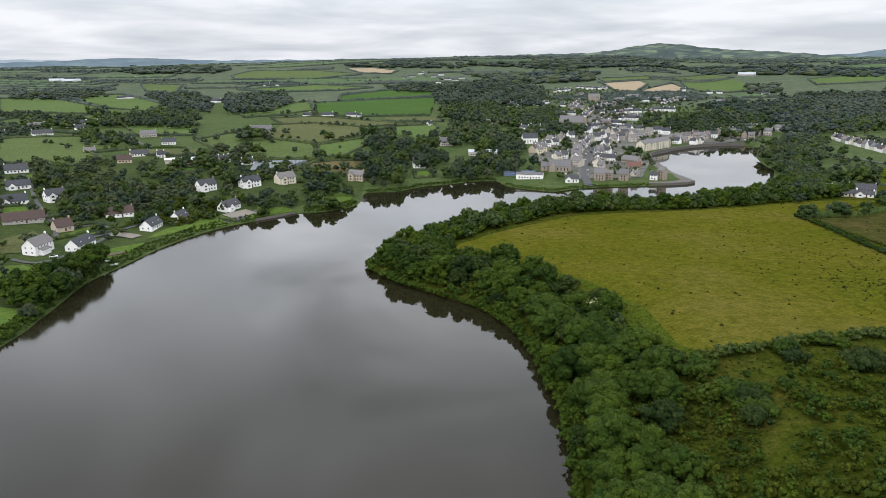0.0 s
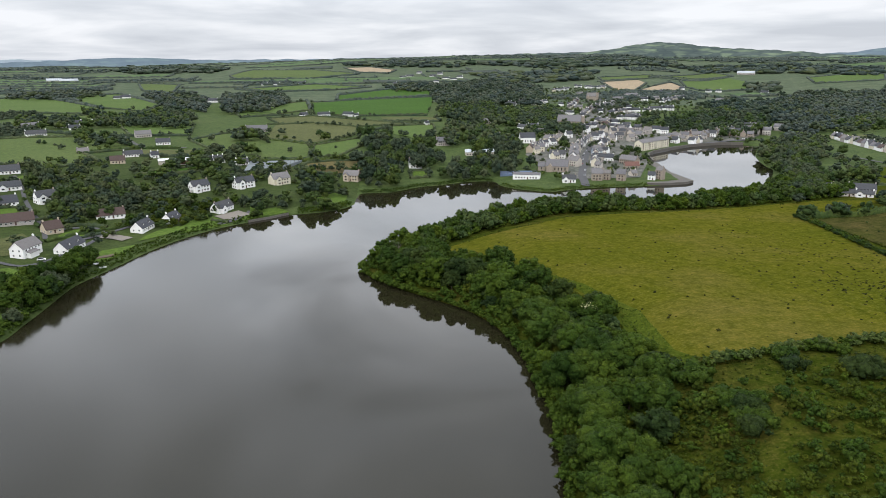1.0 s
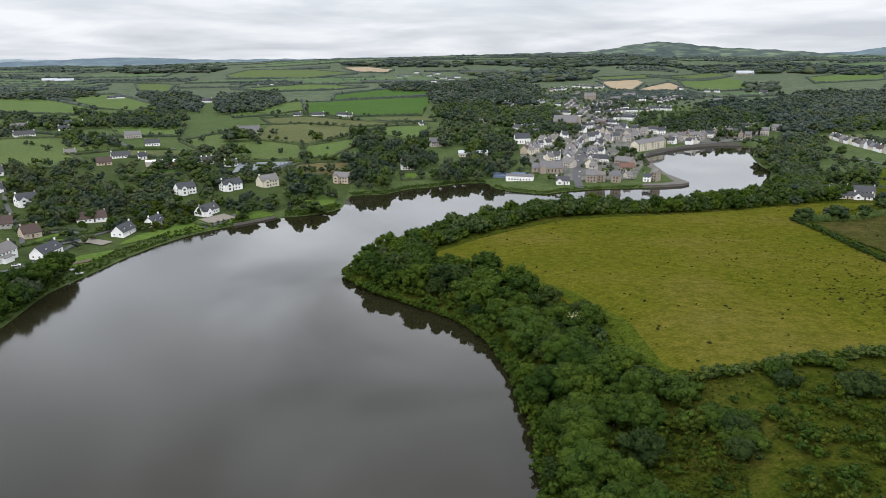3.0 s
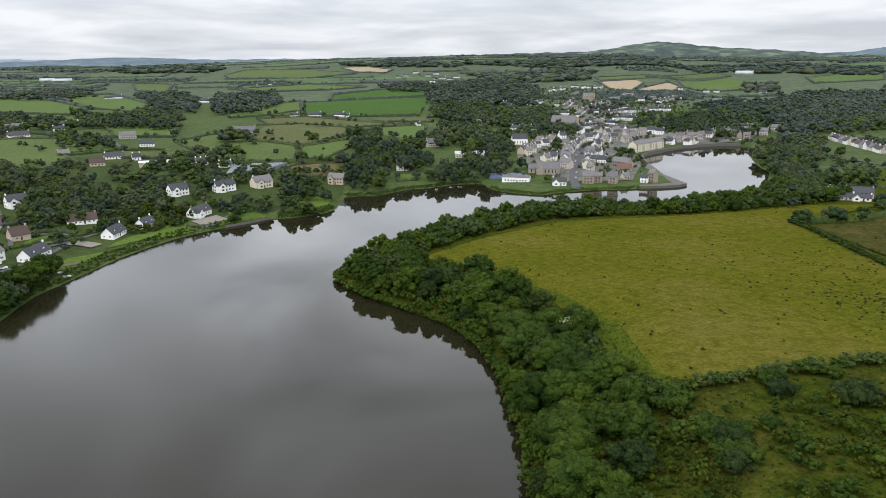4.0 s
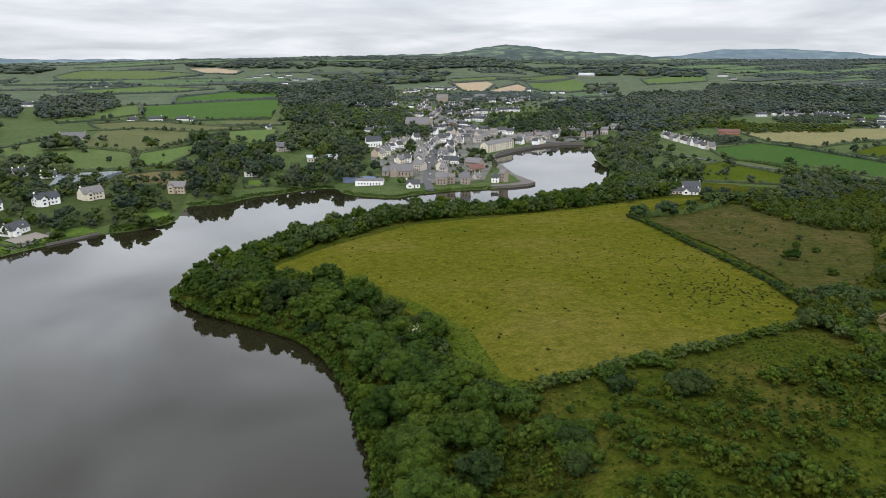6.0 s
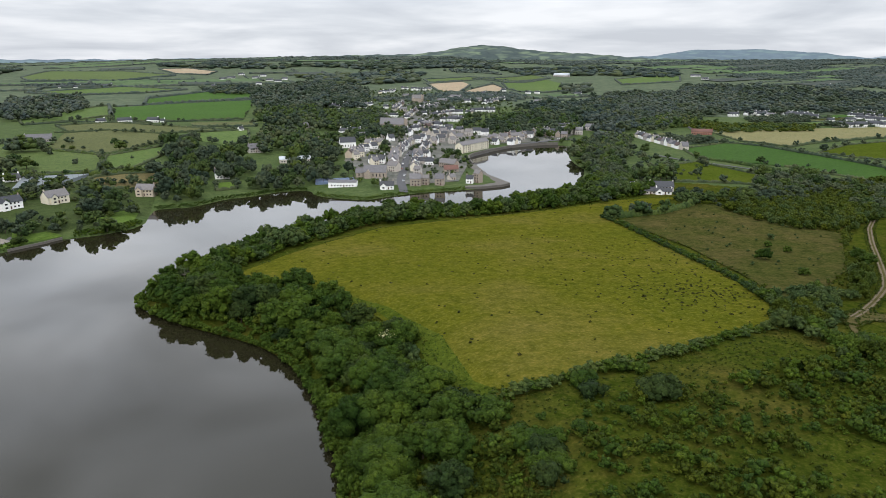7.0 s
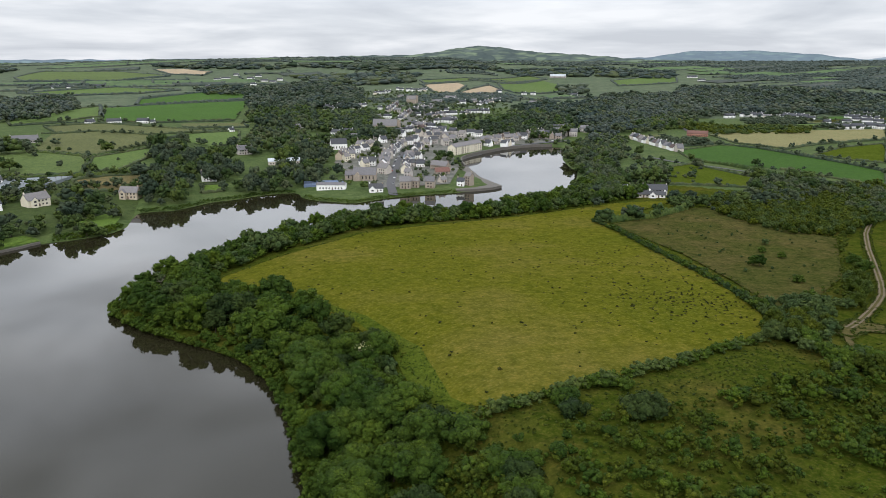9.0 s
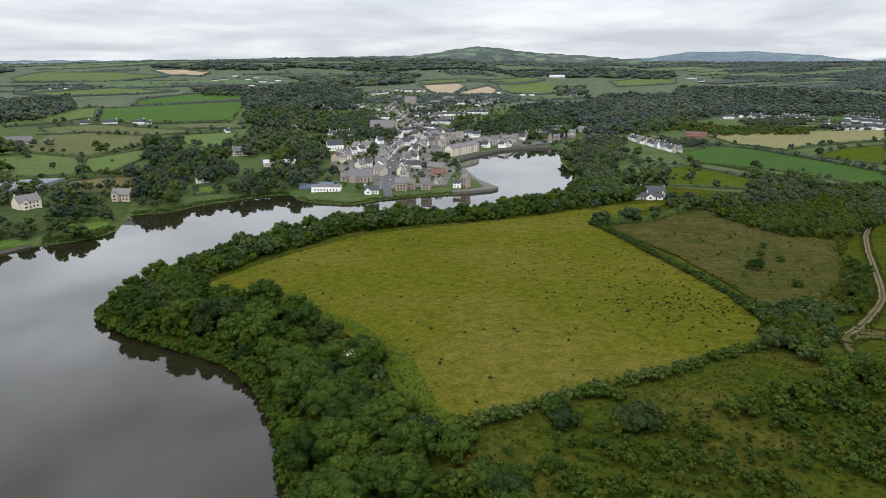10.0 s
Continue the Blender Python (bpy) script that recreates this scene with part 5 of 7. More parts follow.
tree(266.9, 449.9, 8.7)
tree(275, 447.7, 10.2)
tree(255.8, 449.1, 7.2)
tree(321.5, 473.2, 7.2)
tree(330.3, 470.8, 7.2)
tree(678.5, 712.5, 10.2)
tree(765.5, 799.6, 7.2)
tree(534.4, 647.2, 8.7)
tree(482.4, 587.5, 7.2)
tree(464.1, 557.7, 13)
tree(484.2, 539.1, 14.5)
tree(366.7, 571.1, 17.4)
tree(363.8, 579.8, 14.5)
tree(379.7, 582.6, 15.9)
tree(355.3, 584.5, 13)
tree(313.5, 549.2, 11.6)
tree(301.8, 546.6, 10.2)
tree(353.7, 485, 7.2)
tree(340.6, 480.2, 7.2)
tree(264.1, 315, 7.2)
tree(263, 317.6, 5.8)
tree(304.9, 359.5, 4.3)
tree(288.4, 342, 4.3)
tree(289.5, 328.6, 4.3)
tree(258.6, 282.9, 4.3)
tree(238, 254.4, 5.8)
tree(207.9, 247.6, 5.8)
tree(309.6, 295.1, 7.2)
tree(313.6, 305.6, 7.2)
tree(294.2, 282, 5.8)
tree(274.3, 261.6, 5.8)
tree(104.1, 689.5, 13)
tree(163.5, 809.7, 13)
tree(175.3, 866.1, 11.6)
tree(104.5, 783.1, 13)
tree(106.6, 828.8, 13)
tree(234.2, 794, 11.6)
tree(244.4, 795.2, 10.2)
tree(224.7, 771.6, 8.7)
tree(386.4, 1040.1, 13)

# ---- bushes in the rough grass ----
bush(113.5, 177.3, 6.5)
bush(96.7, 182.4, 4.6)
bush(96.5, 188.7, 3.8)
bush(98.2, 190.5, 4.3)
bush(113.2, 195.7, 3.2)
bush(79.7, 166.9, 3.5)
bush(85.7, 166.6, 3.2)
bush(70, 169.3, 4.3)
bush(100.8, 171.2, 2.3)
bush(116.7, 192.8, 3.5)
bush(69.1, 188.6, 7.2)
bush(62.8, 198.2, 8)
bush(164.4, 186.2, 2.9)
bush(145, 178.3, 3.5)
bush(175.8, 183.8, 3.2)
bush(170.3, 174.2, 2.9)
bush(203.6, 190.9, 5.1)
bush(202.1, 195.6, 5.1)
bush(192.7, 192.8, 5.8)
bush(193, 199.5, 5.1)
bush(195.5, 211.6, 5.8)
bush(200.4, 222, 5.8)
bush(194.4, 223.1, 5.8)

# ---- houses on the west bank and in the country ----
house(-225.5, 379.4, 82, 15.5, 8, 5, "modern")
house(-208.2, 392.1, 84, 18.1, 8, 3, "dormer")
house(-186.3, 443.3, 84, 16.2, 8, 2.8, "dormer")
house(-175.5, 466, 80, 13.2, 8, 2.8, "dormer")
house(-150.7, 500.3, 66, 16.6, 8, 3.2, "villa")
house(-215.9, 467.3, 30.8, 17.5, 8, 2.6, "redroof")
house(-234.1, 425.9, 48.7, 10, 9, 3, "tan")
house(-264.2, 439.2, 32, 23.6, 9, 2.6, "brown")
house(-295.7, 485.1, 39.6, 18.9, 9, 2.6, "white")
house(-273.8, 500.4, 46.9, 13.2, 8, 5, "white")
house(-318.1, 536.2, 33, 16.6, 8, 2.8, "white")
house(-353.5, 601.2, 31, 17.7, 9, 2.8, "white")
house(-181.8, 553.9, 46.4, 14.5, 8, 5, "white")
house(-151.4, 572.7, 43.1, 16.5, 8, 5, "white")
house(-126.4, 594, 44.4, 16.5, 9, 5.2, "cream")
house(-176.1, 674.8, 33.2, 11.9, 7, 2.6, "white")
house(-200.4, 682.6, 39.9, 10.9, 8, 3, "white")
house(-208.1, 680.1, 15.6, 17.3, 7, 3, "white")
house(-231.4, 666.6, 17.7, 37.7, 10, 4, "stand")
house(-67.2, 622.7, -20.4, 14.3, 8, 5.2, "ruin")
house(-10.5, 682.4, 5.5, 12.6, 8, 5.4, "white2")
house(21.8, 809.4, 12.3, 15.3, 9, 5, "grey")
house(58.9, 751, -0.7, 30.7, 14, 3.6, "hall")
house(-211.3, 912.3, 12, 27.2, 10, 3.2, "grey")
house(-330.9, 848.7, 30.2, 18, 8, 4, "grey")
house(-287.1, 787.5, 18.8, 14.9, 8, 3, "white")
house(-286.4, 660.8, 22, 12.8, 8, 3, "tan")
house(-342, 715.7, 34.2, 10.6, 6, 2.6, "grey")
house(-288, 702.3, 30.9, 17.4, 7, 2.6, "white")
house(-265.7, 698.1, 29.5, 7.4, 7, 3, "white")
house(-420.8, 1011.8, -3.4, 16.2, 7, 3, "white")
house(-503.5, 933.3, 62.4, 24.7, 9, 4, "grey")
house(-458.6, 857.1, 37.1, 22.4, 8, 2.6, "white")
house(-504.5, 857, 54.5, 6.5, 5.5, 3, "white")
house(-474, 956.5, 60.4, 13.9, 7, 3, "white")
house(-472, 986.7, 24.6, 17.6, 8, 3, "white")
house(-457.6, 991.2, 23.8, 14.9, 8, 3, "white")
house(-444.1, 924.1, 24.7, 13.2, 7, 3, "white")
house(-664.6, 1620.3, 46.7, 17.5, 9, 3, "white")
house(-652.2, 1629.9, 31.2, 21.4, 9, 4, "white")
house(-417.1, 1475.8, -9.9, 19.8, 10, 4, "white")
house(-181.5, 1119.4, 43.3, 12.3, 8, 3, "white")
house(-150.3, 1117.1, 16.8, 18.9, 8, 3.5, "white")
house(-112.6, 1120.5, -20.1, 16.3, 8, 3.5, "white")
house(-99.1, 1112.7, 14.2, 6.5, 5.5, 3, "white")
house(7.4, 998, 33.6, 6.5, 5.5, 3, "white")
house(-463.3, 2229.3, 21.3, 20.8, 9, 3, "white")
house(-425.6, 2230.9, 45.4, 20.5, 9, 3, "white")
house(-356.4, 2272.7, 8.5, 27.8, 9, 3, "white")
house(-1207, 2465.6, 37.7, 46.6, 14, 5, "hall")
house(-1165.5, 2476.2, 36.8, 59.9, 14, 4, "hall")
house(-41.7, 2502.9, 35.6, 23.2, 9, 4, "white")
house(-16.1, 2556.2, 10, 27.7, 9, 4, "white")
house(18.4, 2735.6, 24.3, 20.1, 9, 4, "white")
house(63.8, 2543.6, 23.2, 23, 9, 4, "white")
house(92.4, 2653.9, -2.3, 21.4, 9, 4, "white")
house(104.3, 2433, -2.8, 23.6, 9, 4, "white")
house(128, 2379.6, 6.5, 21.8, 9, 4, "white")
house(155.6, 2480.6, 6, 18.8, 9, 4, "white")
house(-62.9, 2188.8, -23.8, 11.4, 9, 4, "white")
house(65.7, 2267.8, -27.1, 16, 9, 4, "white")
house(1184.7, 2534, -37.3, 58.9, 16, 6, "hall")
house(1643.9, 2354.4, -10, 37.9, 10, 4, "white")
house(1578.1, 2205.1, -25.7, 24.5, 9, 5, "white")
house(1740.2, 1826.8, -8.8, 22.9, 9, 4, "white")
house(324.8, 547.2, 4.4, 6.5, 5.5, 4, "white")
house(326.9, 532.1, -6.6, 12.3, 7, 3.5, "stone")
house(337.8, 526.2, -22.8, 19.1, 8, 4.5, "slate")
house(332.6, 513.9, -33, 12.5, 5, 2.6, "white")
house(667.6, 935.4, -35.7, 29.4, 9, 4, "brick")
house(949.2, 957.6, -70.2, 30.4, 9, 5, "white")
house(972.2, 947.1, -21.2, 19.1, 9, 5, "white")
house(1007.1, 954.5, -47, 19.5, 9, 5, "white")
house(1043.7, 1038.5, -20.6, 14, 8, 5, "white")
house(1098.5, 1070.5, -36.2, 15.6, 8, 5, "white")
house(1094.2, 1044.4, -46.8, 16.6, 8, 5, "white")
house(1092.7, 1020, -37.5, 16.4, 8, 5, "white")
house(1002.7, 929, -22.7, 12.7, 8, 5, "white")
house(1011.4, 1049.7, -9.3, 12.4, 8, 4, "white")
house(1052, 1127.8, -33.4, 10.8, 8, 4, "white")
house(1033, 1177.4, -6.6, 12.3, 8, 5, "white")
house(1045.2, 1170.5, -42.1, 14.7, 8, 5, "white")
house(1069.5, 1176.9, -32.6, 13.8, 8, 5, "white")
house(1048.9, 1137, -68, 12.3, 8, 4, "white")
house(1003.3, 1186.9, -65.5, 15, 8, 4, "cream")
house(1001.1, 1212.7, -39.8, 17.2, 8, 4, "white")
house(999, 1243, -29, 16.3, 8, 4, "white")
house(937.5, 1214.7, -2.9, 20.7, 8, 5, "white")
house(1193.2, 1175.6, -10.8, 13.6, 8, 5, "white")
house(1210.8, 1165.5, -46.5, 15.8, 8, 5, "white")
house(1203.9, 1140.3, -72, 10.6, 8, 5, "white")

house(316, 529, 70, 9, 7, 4.2, "white")
house(323, 521, -20, 13, 6, 2.8, "slate")

# ---- houses of the town ----
house(91, 632, -16.5, 24.4, 9, 4.2, "club")
house(111.8, 670.3, -19.9, 6.5, 5.5, 4.5, "church")
house(125.2, 662.1, -19.2, 20.7, 9, 5.5, "church")
house(126.1, 613.6, -10.1, 11.9, 7, 3.2, "white")
house(141.7, 741.4, -21.5, 17.1, 8, 5, "white2")
house(148, 687.4, -50.8, 11.4, 8, 6, "grey")
house(122, 918.7, -16.4, 8.7, 8, 7, "white2")
house(129.6, 870.4, 4.8, 18.8, 9, 7, "chapel")
house(147, 1019.4, -47.2, 14, 8, 3, "white")
house(162.8, 1020.3, -18.1, 14.8, 8, 4, "white")
house(93.5, 888.4, 25.3, 10.4, 8, 5, "stone")
house(102.3, 1082.6, 25.7, 12.9, 8, 4, "grey")
house(137.4, 1252, -15.3, 14.5, 8, 3, "cream")
house(152.2, 1266.9, -46, 8.8, 8, 3, "cream")
house(186, 1428.1, -16.7, 19.3, 7, 4, "white")
house(215.8, 1512, -17.4, 18.2, 7, 4, "white")
house(243.8, 1577.1, -18.1, 19.1, 7, 4, "white")
house(239.5, 1439.7, -38.8, 22.2, 7, 4, "white")
house(264.9, 1490.9, 30.6, 15.7, 7, 4, "white")
house(123.6, 767.4, 22.2, 6.5, 5.5, 6, "cream")
house(133.4, 793.2, -8.3, 7.4, 7, 6, "cream")
house(145.6, 835.8, 31.3, 7.3, 5.5, 6, "white")
house(159, 861.8, 30.7, 9.1, 8, 4, "white")
house(176.6, 899.7, 4.9, 8.4, 7, 4, "grey")
house(194.8, 931.3, 19.2, 8.9, 8, 5, "white")
house(196, 863.6, 28.2, 9.2, 8, 5, "white")
house(173.7, 793.7, -51.2, 7.9, 8, 6, "grey")
house(158.3, 737.5, -20.9, 10.3, 8, 6, "grey")
house(222.9, 911.3, 2.1, 12.8, 8, 6, "white")
house(238.9, 931.4, -43.5, 7.3, 8, 6, "white")
house(153.6, 623, -12.5, 9.7, 8, 6.5, "stone")
house(163.1, 625, -23.4, 7, 5.5, 6, "stone")
house(167.6, 670.5, -42.8, 6.5, 5.5, 5, "grey")
house(185.7, 739, -23, 10.6, 7, 4, "slate")
house(195.5, 735, -13.9, 9.3, 7, 4, "white")
house(194.5, 782.1, 2.1, 10.6, 8, 5, "bluegrey")
house(208.5, 795.3, -43.7, 7, 5.5, 5, "white")
house(175.7, 621.7, -24.6, 8, 8, 6, "stone")
house(204.6, 686, -0.6, 13.9, 7, 3, "rust")
house(210.7, 712.9, -55.5, 20.4, 8, 5.5, "stone")
house(204.1, 622.9, -27.2, 6.5, 5.5, 4.5, "white")
house(212.5, 624.6, -57.9, 6.5, 5.5, 8.5, "stonetall")
house(293.5, 868.4, -18, 6.5, 5.5, 5, "white")
house(329.6, 903.6, -49.5, 9, 8, 4.5, "white")
house(354.7, 938.2, -30.2, 11.1, 8, 6, "grey")
house(376.5, 961.2, 19.1, 9.9, 8, 6, "slate")
house(382.1, 941.2, 18.3, 7.7, 5.5, 5, "grey")
house(401.5, 959.1, -32.3, 10.8, 8, 5.5, "white")
house(417.9, 969, -33, 10.2, 8, 5.5, "grey")
house(429.9, 966.7, -8.6, 11.4, 8, 7, "stone")
house(445, 971.1, -36.3, 10.1, 8, 6, "white2")
house(460.2, 975.3, -25, 13.3, 9, 8, "stone")
house(472.7, 973.6, -55.7, 8.3, 9, 8, "slate")
house(481.8, 966.5, -26.3, 11.7, 9, 7, "grey")
house(521.4, 1009.3, -57.1, 13, 9, 6, "grey")
house(653.2, 1517.2, -63.1, 20.2, 12, 6, "stone")
house(223.6, 1055.7, -23.1, 35.2, 14, 9, "church")
house(388.8, 1582.2, -25.3, 20.9, 12, 9, "church")
house(379.8, 1456.7, -54.1, 16.3, 8, 5, "grey")
house(439.9, 1555.3, 14.7, 23.9, 9, 5, "grey")
house(502.8, 1658.5, -46.5, 28.6, 10, 6, "grey")
house(492.4, 1540.2, -2.3, 18.8, 8, 5, "white")
house(435.5, 1295.7, 11.9, 28.4, 8, 4.5, "white")
house(465.7, 1307.6, -49.2, 17.8, 8, 4.5, "white")
house(392.8, 1275.6, -1.6, 15.1, 8, 4, "white")
house(348, 1157.4, -56.2, 21.7, 9, 5, "white")
house(367.1, 1404, 0.9, 9.6, 8, 5, "white")
house(335.4, 1230.2, -14.7, 9.9, 8, 5, "white")
house(326.3, 1270.7, 1.2, 10.8, 7, 4, "white")
house(299.5, 1076.5, -44.9, 11.3, 8, 6, "white")
house(287.9, 1090, -24.1, 11.2, 7, 6, "cream")
house(262.1, 1057.4, -53.2, 10.6, 7, 5, "grey")
house(259, 993, -53.9, 8.8, 8, 6, "slate")
house(265.2, 969.8, 25.5, 8.5, 8, 6, "slate")
house(283.3, 992.3, -0.2, 10.2, 8, 6, "grey")
house(289, 968.9, -25.9, 10.5, 8, 6, "grey")
house(243, 897.4, 25.7, 8.2, 8, 6, "grey")
house(261.6, 925.3, -15, 10.4, 8, 6, "slate")
house(271.3, 907.2, 14.1, 8, 8, 6, "grey")
house(292.2, 937.7, -46.6, 9.3, 8, 6, "grey")
house(307.1, 1046.2, -15.7, 13.5, 8, 5, "slate")
house(317.3, 1022, -46.6, 10.6, 8, 5, "slate")
house(319.9, 986.2, -47.4, 10.2, 8, 6, "grey")
house(336.1, 997.7, -18, 11.4, 8, 6, "white")
house(344, 985.7, -18.7, 11.3, 8, 6, "white")
house(232.8, 1021.9, -12, 11.4, 7, 5, "white")
house(247, 1229.8, -50.6, 8.6, 8, 5, "grey")
house(266, 1246.3, -41.3, 14.3, 7, 4, "white")
house(304.4, 1408.3, -11.6, 15.8, 7, 5, "white")
house(304.7, 1342, -12.2, 12.9, 7, 5, "grey")
house(285.4, 1414, -40.8, 9, 7, 4, "white")
house(407.3, 1775.6, 17.5, 15.8, 7, 4, "grey")
house(386.9, 1910.8, -11, 15.4, 7, 4, "white")
house(412.9, 1948.4, 28.5, 14.6, 7, 4, "white")
house(463.3, 2020.4, -42.5, 14.8, 7, 4, "white")
house(484.3, 2012.2, -13.1, 16.3, 7, 4, "white")
house(498.1, 1981.3, -43.7, 18.2, 7, 4, "white")
house(527.5, 2007.4, -54.4, 19.7, 7, 4, "white")
house(612.1, 1774, -58.7, 12.5, 8, 5, "white")
house(591.1, 1661.2, -29.3, 12.6, 8, 5, "white")
house(639.3, 1738.9, -29.9, 13.4, 8, 5, "white")
house(597.2, 1595.2, -50.2, 13.9, 8, 5, "white")
house(722, 1921.9, -5.3, 14.6, 8, 5, "white")
house(530.6, 1568.6, -48.3, 13.3, 8, 5, "grey")
house(800.3, 1930.5, 17.7, 14.7, 8, 5, "white")
house(839, 1956.4, -53, 14.7, 8, 5, "white")
house(949.4, 1915.2, -26.3, 20.2, 8, 5, "white")
house(191.5, 638.8, 24.4, 6.5, 5.5, 3, "grey")
house(399.2, 1338.4, -26.1, 9.8, 7, 4, "white")
house(233.1, 986.6, -42.5, 8, 8, 6, "white")
house(163.3, 962.7, -18.6, 10.8, 8, 4, "grey")
house(194, 968.5, -50.4, 7.1, 7, 4, "grey")
house(248.5, 1107.7, -21.9, 9.5, 7, 5, "grey")

# ---- terraces ----
quayblock(281.4, 852.3, 42.1, 65.5, 10, 10)
terrace(540.2, 847.1, -99.8, 155.6, 8, 4.6)

# ---- gardens of the west bank: clipped hedges, drives, terraces and lawns ----
for line in ([(-252.6, 457.2), (-239.7, 475.5)], [(-235.8, 436.8), (-221.6, 445.6), (-206.6, 439.9)], [(-202.8, 453.8), (-190.4, 472.2)], [(-211.8, 416.1), (-205.6, 426.9)], [(-256.5, 446.5), (-250.9, 456.1)],
             [(-240.8, 405.9), (-227.7, 400.7)], [(-206.6, 563.2), (-188.8, 543.4)], [(-207.5, 516.4), (-194.9, 527.4), (-186.7, 536.4)], [(-168.8, 490.6), (-158.8, 501.1)], [(-151.3, 473.8), (-139.6, 471.8)],
             [(-163.2, 502.8), (-176.5, 516.4), (-189.2, 514.1)], [(-171.6, 698.5), (-118, 707.5)], [(-192.4, 474.2), (-186.7, 490.6), (-178.1, 500)]):
    hedge_strips([line], 1.8, 2.0, LEAF_HAZED, "clipped dark green garden hedge", int(abs(line[0][0] * line[0][1])))
lane([(-231.1, 429), (-229.9, 436), (-216.4, 441.3), (-205.5, 437.2), (-203, 428), (-206.5, 420), (-212, 412)], 3.4, lift=0.34, name="drive", label="curving grey tarmac drive between lawns")
lane([(-203.7, 423), (-196, 424), (-187, 420)], 9, GRAVEL, "drive", "pale gravel turning place by a house", 0.34)
lane([(-147, 480), (-141, 488), (-134, 497)], 13, GRAVEL, "patio", "pale gravel terrace beside the riverside house", 0.3)
field("lush", [(-219.3, 549.2), (-203.2, 561.5), (-188.7, 540.2), (-193.2, 525.9), (-214.5, 528.1)], 0.34)
field("lawn", [(-227.3, 423.3), (-221.3, 437), (-208.8, 434.2), (-212.4, 419.6), (-220.2, 413.1)], 0.3)
field("lawn", [(-248.4, 450.7), (-237.1, 461.5), (-231.9, 452.8), (-240, 442.9)], 0.32)
field("lawn", [(-133.4, 511.6), (-124.6, 508.2), (-119, 506.9), (-108.6, 509.2), (-121, 490.3), (-128.8, 490.7)], 0.34)
tree(-121.9, 513.4, 8.5, "mid", "pale green weeping tree on a lawn")
bush(-124.4, 490.2, 5.0, LEAF_DEEP, "round dark bush on the riverside lawn")
for x, y, high in ((-213, 447, 6), (-196, 447, 5), (-199, 459, 6.5), (-183, 480, 5), (-229, 470, 8), (-219, 478, 7), (-243, 480, 8), (-170, 503, 5), (-159, 515, 6), (-146, 521, 6), (-178, 524, 6.5), (-190, 509, 6)):
    tree(x, y, high, "half", group="garden trees")

# ---- roads and tracks ----
TRACK_LINE = [(470, 416), (441.4, 404.3), (421.4, 396.8), (388.6, 369.9), (357, 337.9), (325.9, 304.4), (299.1, 276.3), (280.2, 258.1), (255.1, 240.2), (235, 227.1), (224.4, 221.7)]
field("dirt", [(219, 223), (234.5, 230), (238, 227), (242, 222), (236, 214), (228, 217), (217, 212), (214, 216)], 0.3)
lane(TRACK_LINE, 3.2, GRASS["dirt"], "track", "worn earth and grass track through scrub", 0.34)
lane([(224.4, 221.7), (217, 215), (210.3, 207.5), (206, 199), (209, 192), (222, 186)], 2.4, GRASS["dirt"], "track", "faint worn path through rough grass", 0.34)
lane([(230, 223), (240, 217), (256, 211), (280, 206)], 3.0, GRASS["dirt"], "track", "worn earth track through scrub", 0.36)
for side in (-0.9, 0.9):
    lane([(x + side * 0.7, y - side * 0.7) for x, y in TRACK_LINE], 0.8, EARTH, "track", "pale rut of a bare earth track", 0.4)
lane([(748.7, 1109.2), (693.6, 996.3), (676.1, 936)], 5.7)
lane([(462.7, 729.8), (465.4, 690.2), (483.5, 647.9), (498.1, 602.9)], 4.8)
lane([(138, 600), (143.6, 638.6), (157.2, 687.4), (177.9, 767.1), (197.5, 827.7), (220.9, 889.8), (249.5, 931.5)], 7.5, lift=0.5)
lane([(249.5, 931.5), (271.3, 1051.1), (294.9, 1207), (296.2, 1302.7), (309.6, 1417), (361.7, 1519.7), (429.3, 1666.9)], 4.8)
lane([(-360.5, 860.7), (-331.4, 809.3), (-299.2, 757.6), (-283.4, 759.8), (-254.8, 763.9)], 5.7)
lane([(267.7, 816.3), (306.6, 859.2), (359.3, 899.1), (408.4, 920.7), (453.2, 927.1)], 6.6)
lane([(-231.5, 362.8), (-216.5, 355.9), (-210.9, 365.4), (-207.7, 381.4), (-203.3, 404.1), (-204.4, 427.3), (-193.2, 454.2), (-174.7, 478.1), (-160.6, 505.8)], 2.8)
lane([(-342.9, 590.1), (-313.6, 545.9), (-292.4, 507.8), (-266.9, 467.9), (-244.9, 437.1), (-230.4, 410)], 2.8)
lane([(-145.2, 467.9), (-133.2, 483), (-131.2, 501.9)], 2.8)

# ---- quay, pier and slipway ----
def wall_along(line, name, label, wide, low, top, material):
    p = np.array(line)
    bm, rows = bmesh.new(), []
    t = np.gradient(p, axis=0)
    t /= np.hypot(t[:, 0], t[:, 1])[:, None]
    for (x, y), (dx, dy) in zip(p, t):
        rows.append([bm.verts.new((x - dy * s, y + dx * s, z)) for s, z in ((-wide / 2, low), (wide / 2, low), (wide / 2, top), (-wide / 2, top))])
    for a, b in zip(rows, rows[1:]):
        for i in range(4):
            bm.faces.new((a[i], a[(i + 1) % 4], b[(i + 1) % 4], b[i]))
    bm.faces.new(rows[0]); bm.faces.new(rows[-1][::-1])
    bmesh.ops.recalc_face_normals(bm, faces=bm.faces)
    return tagged(part(name, bm, material), label, "wall", kind="structure")


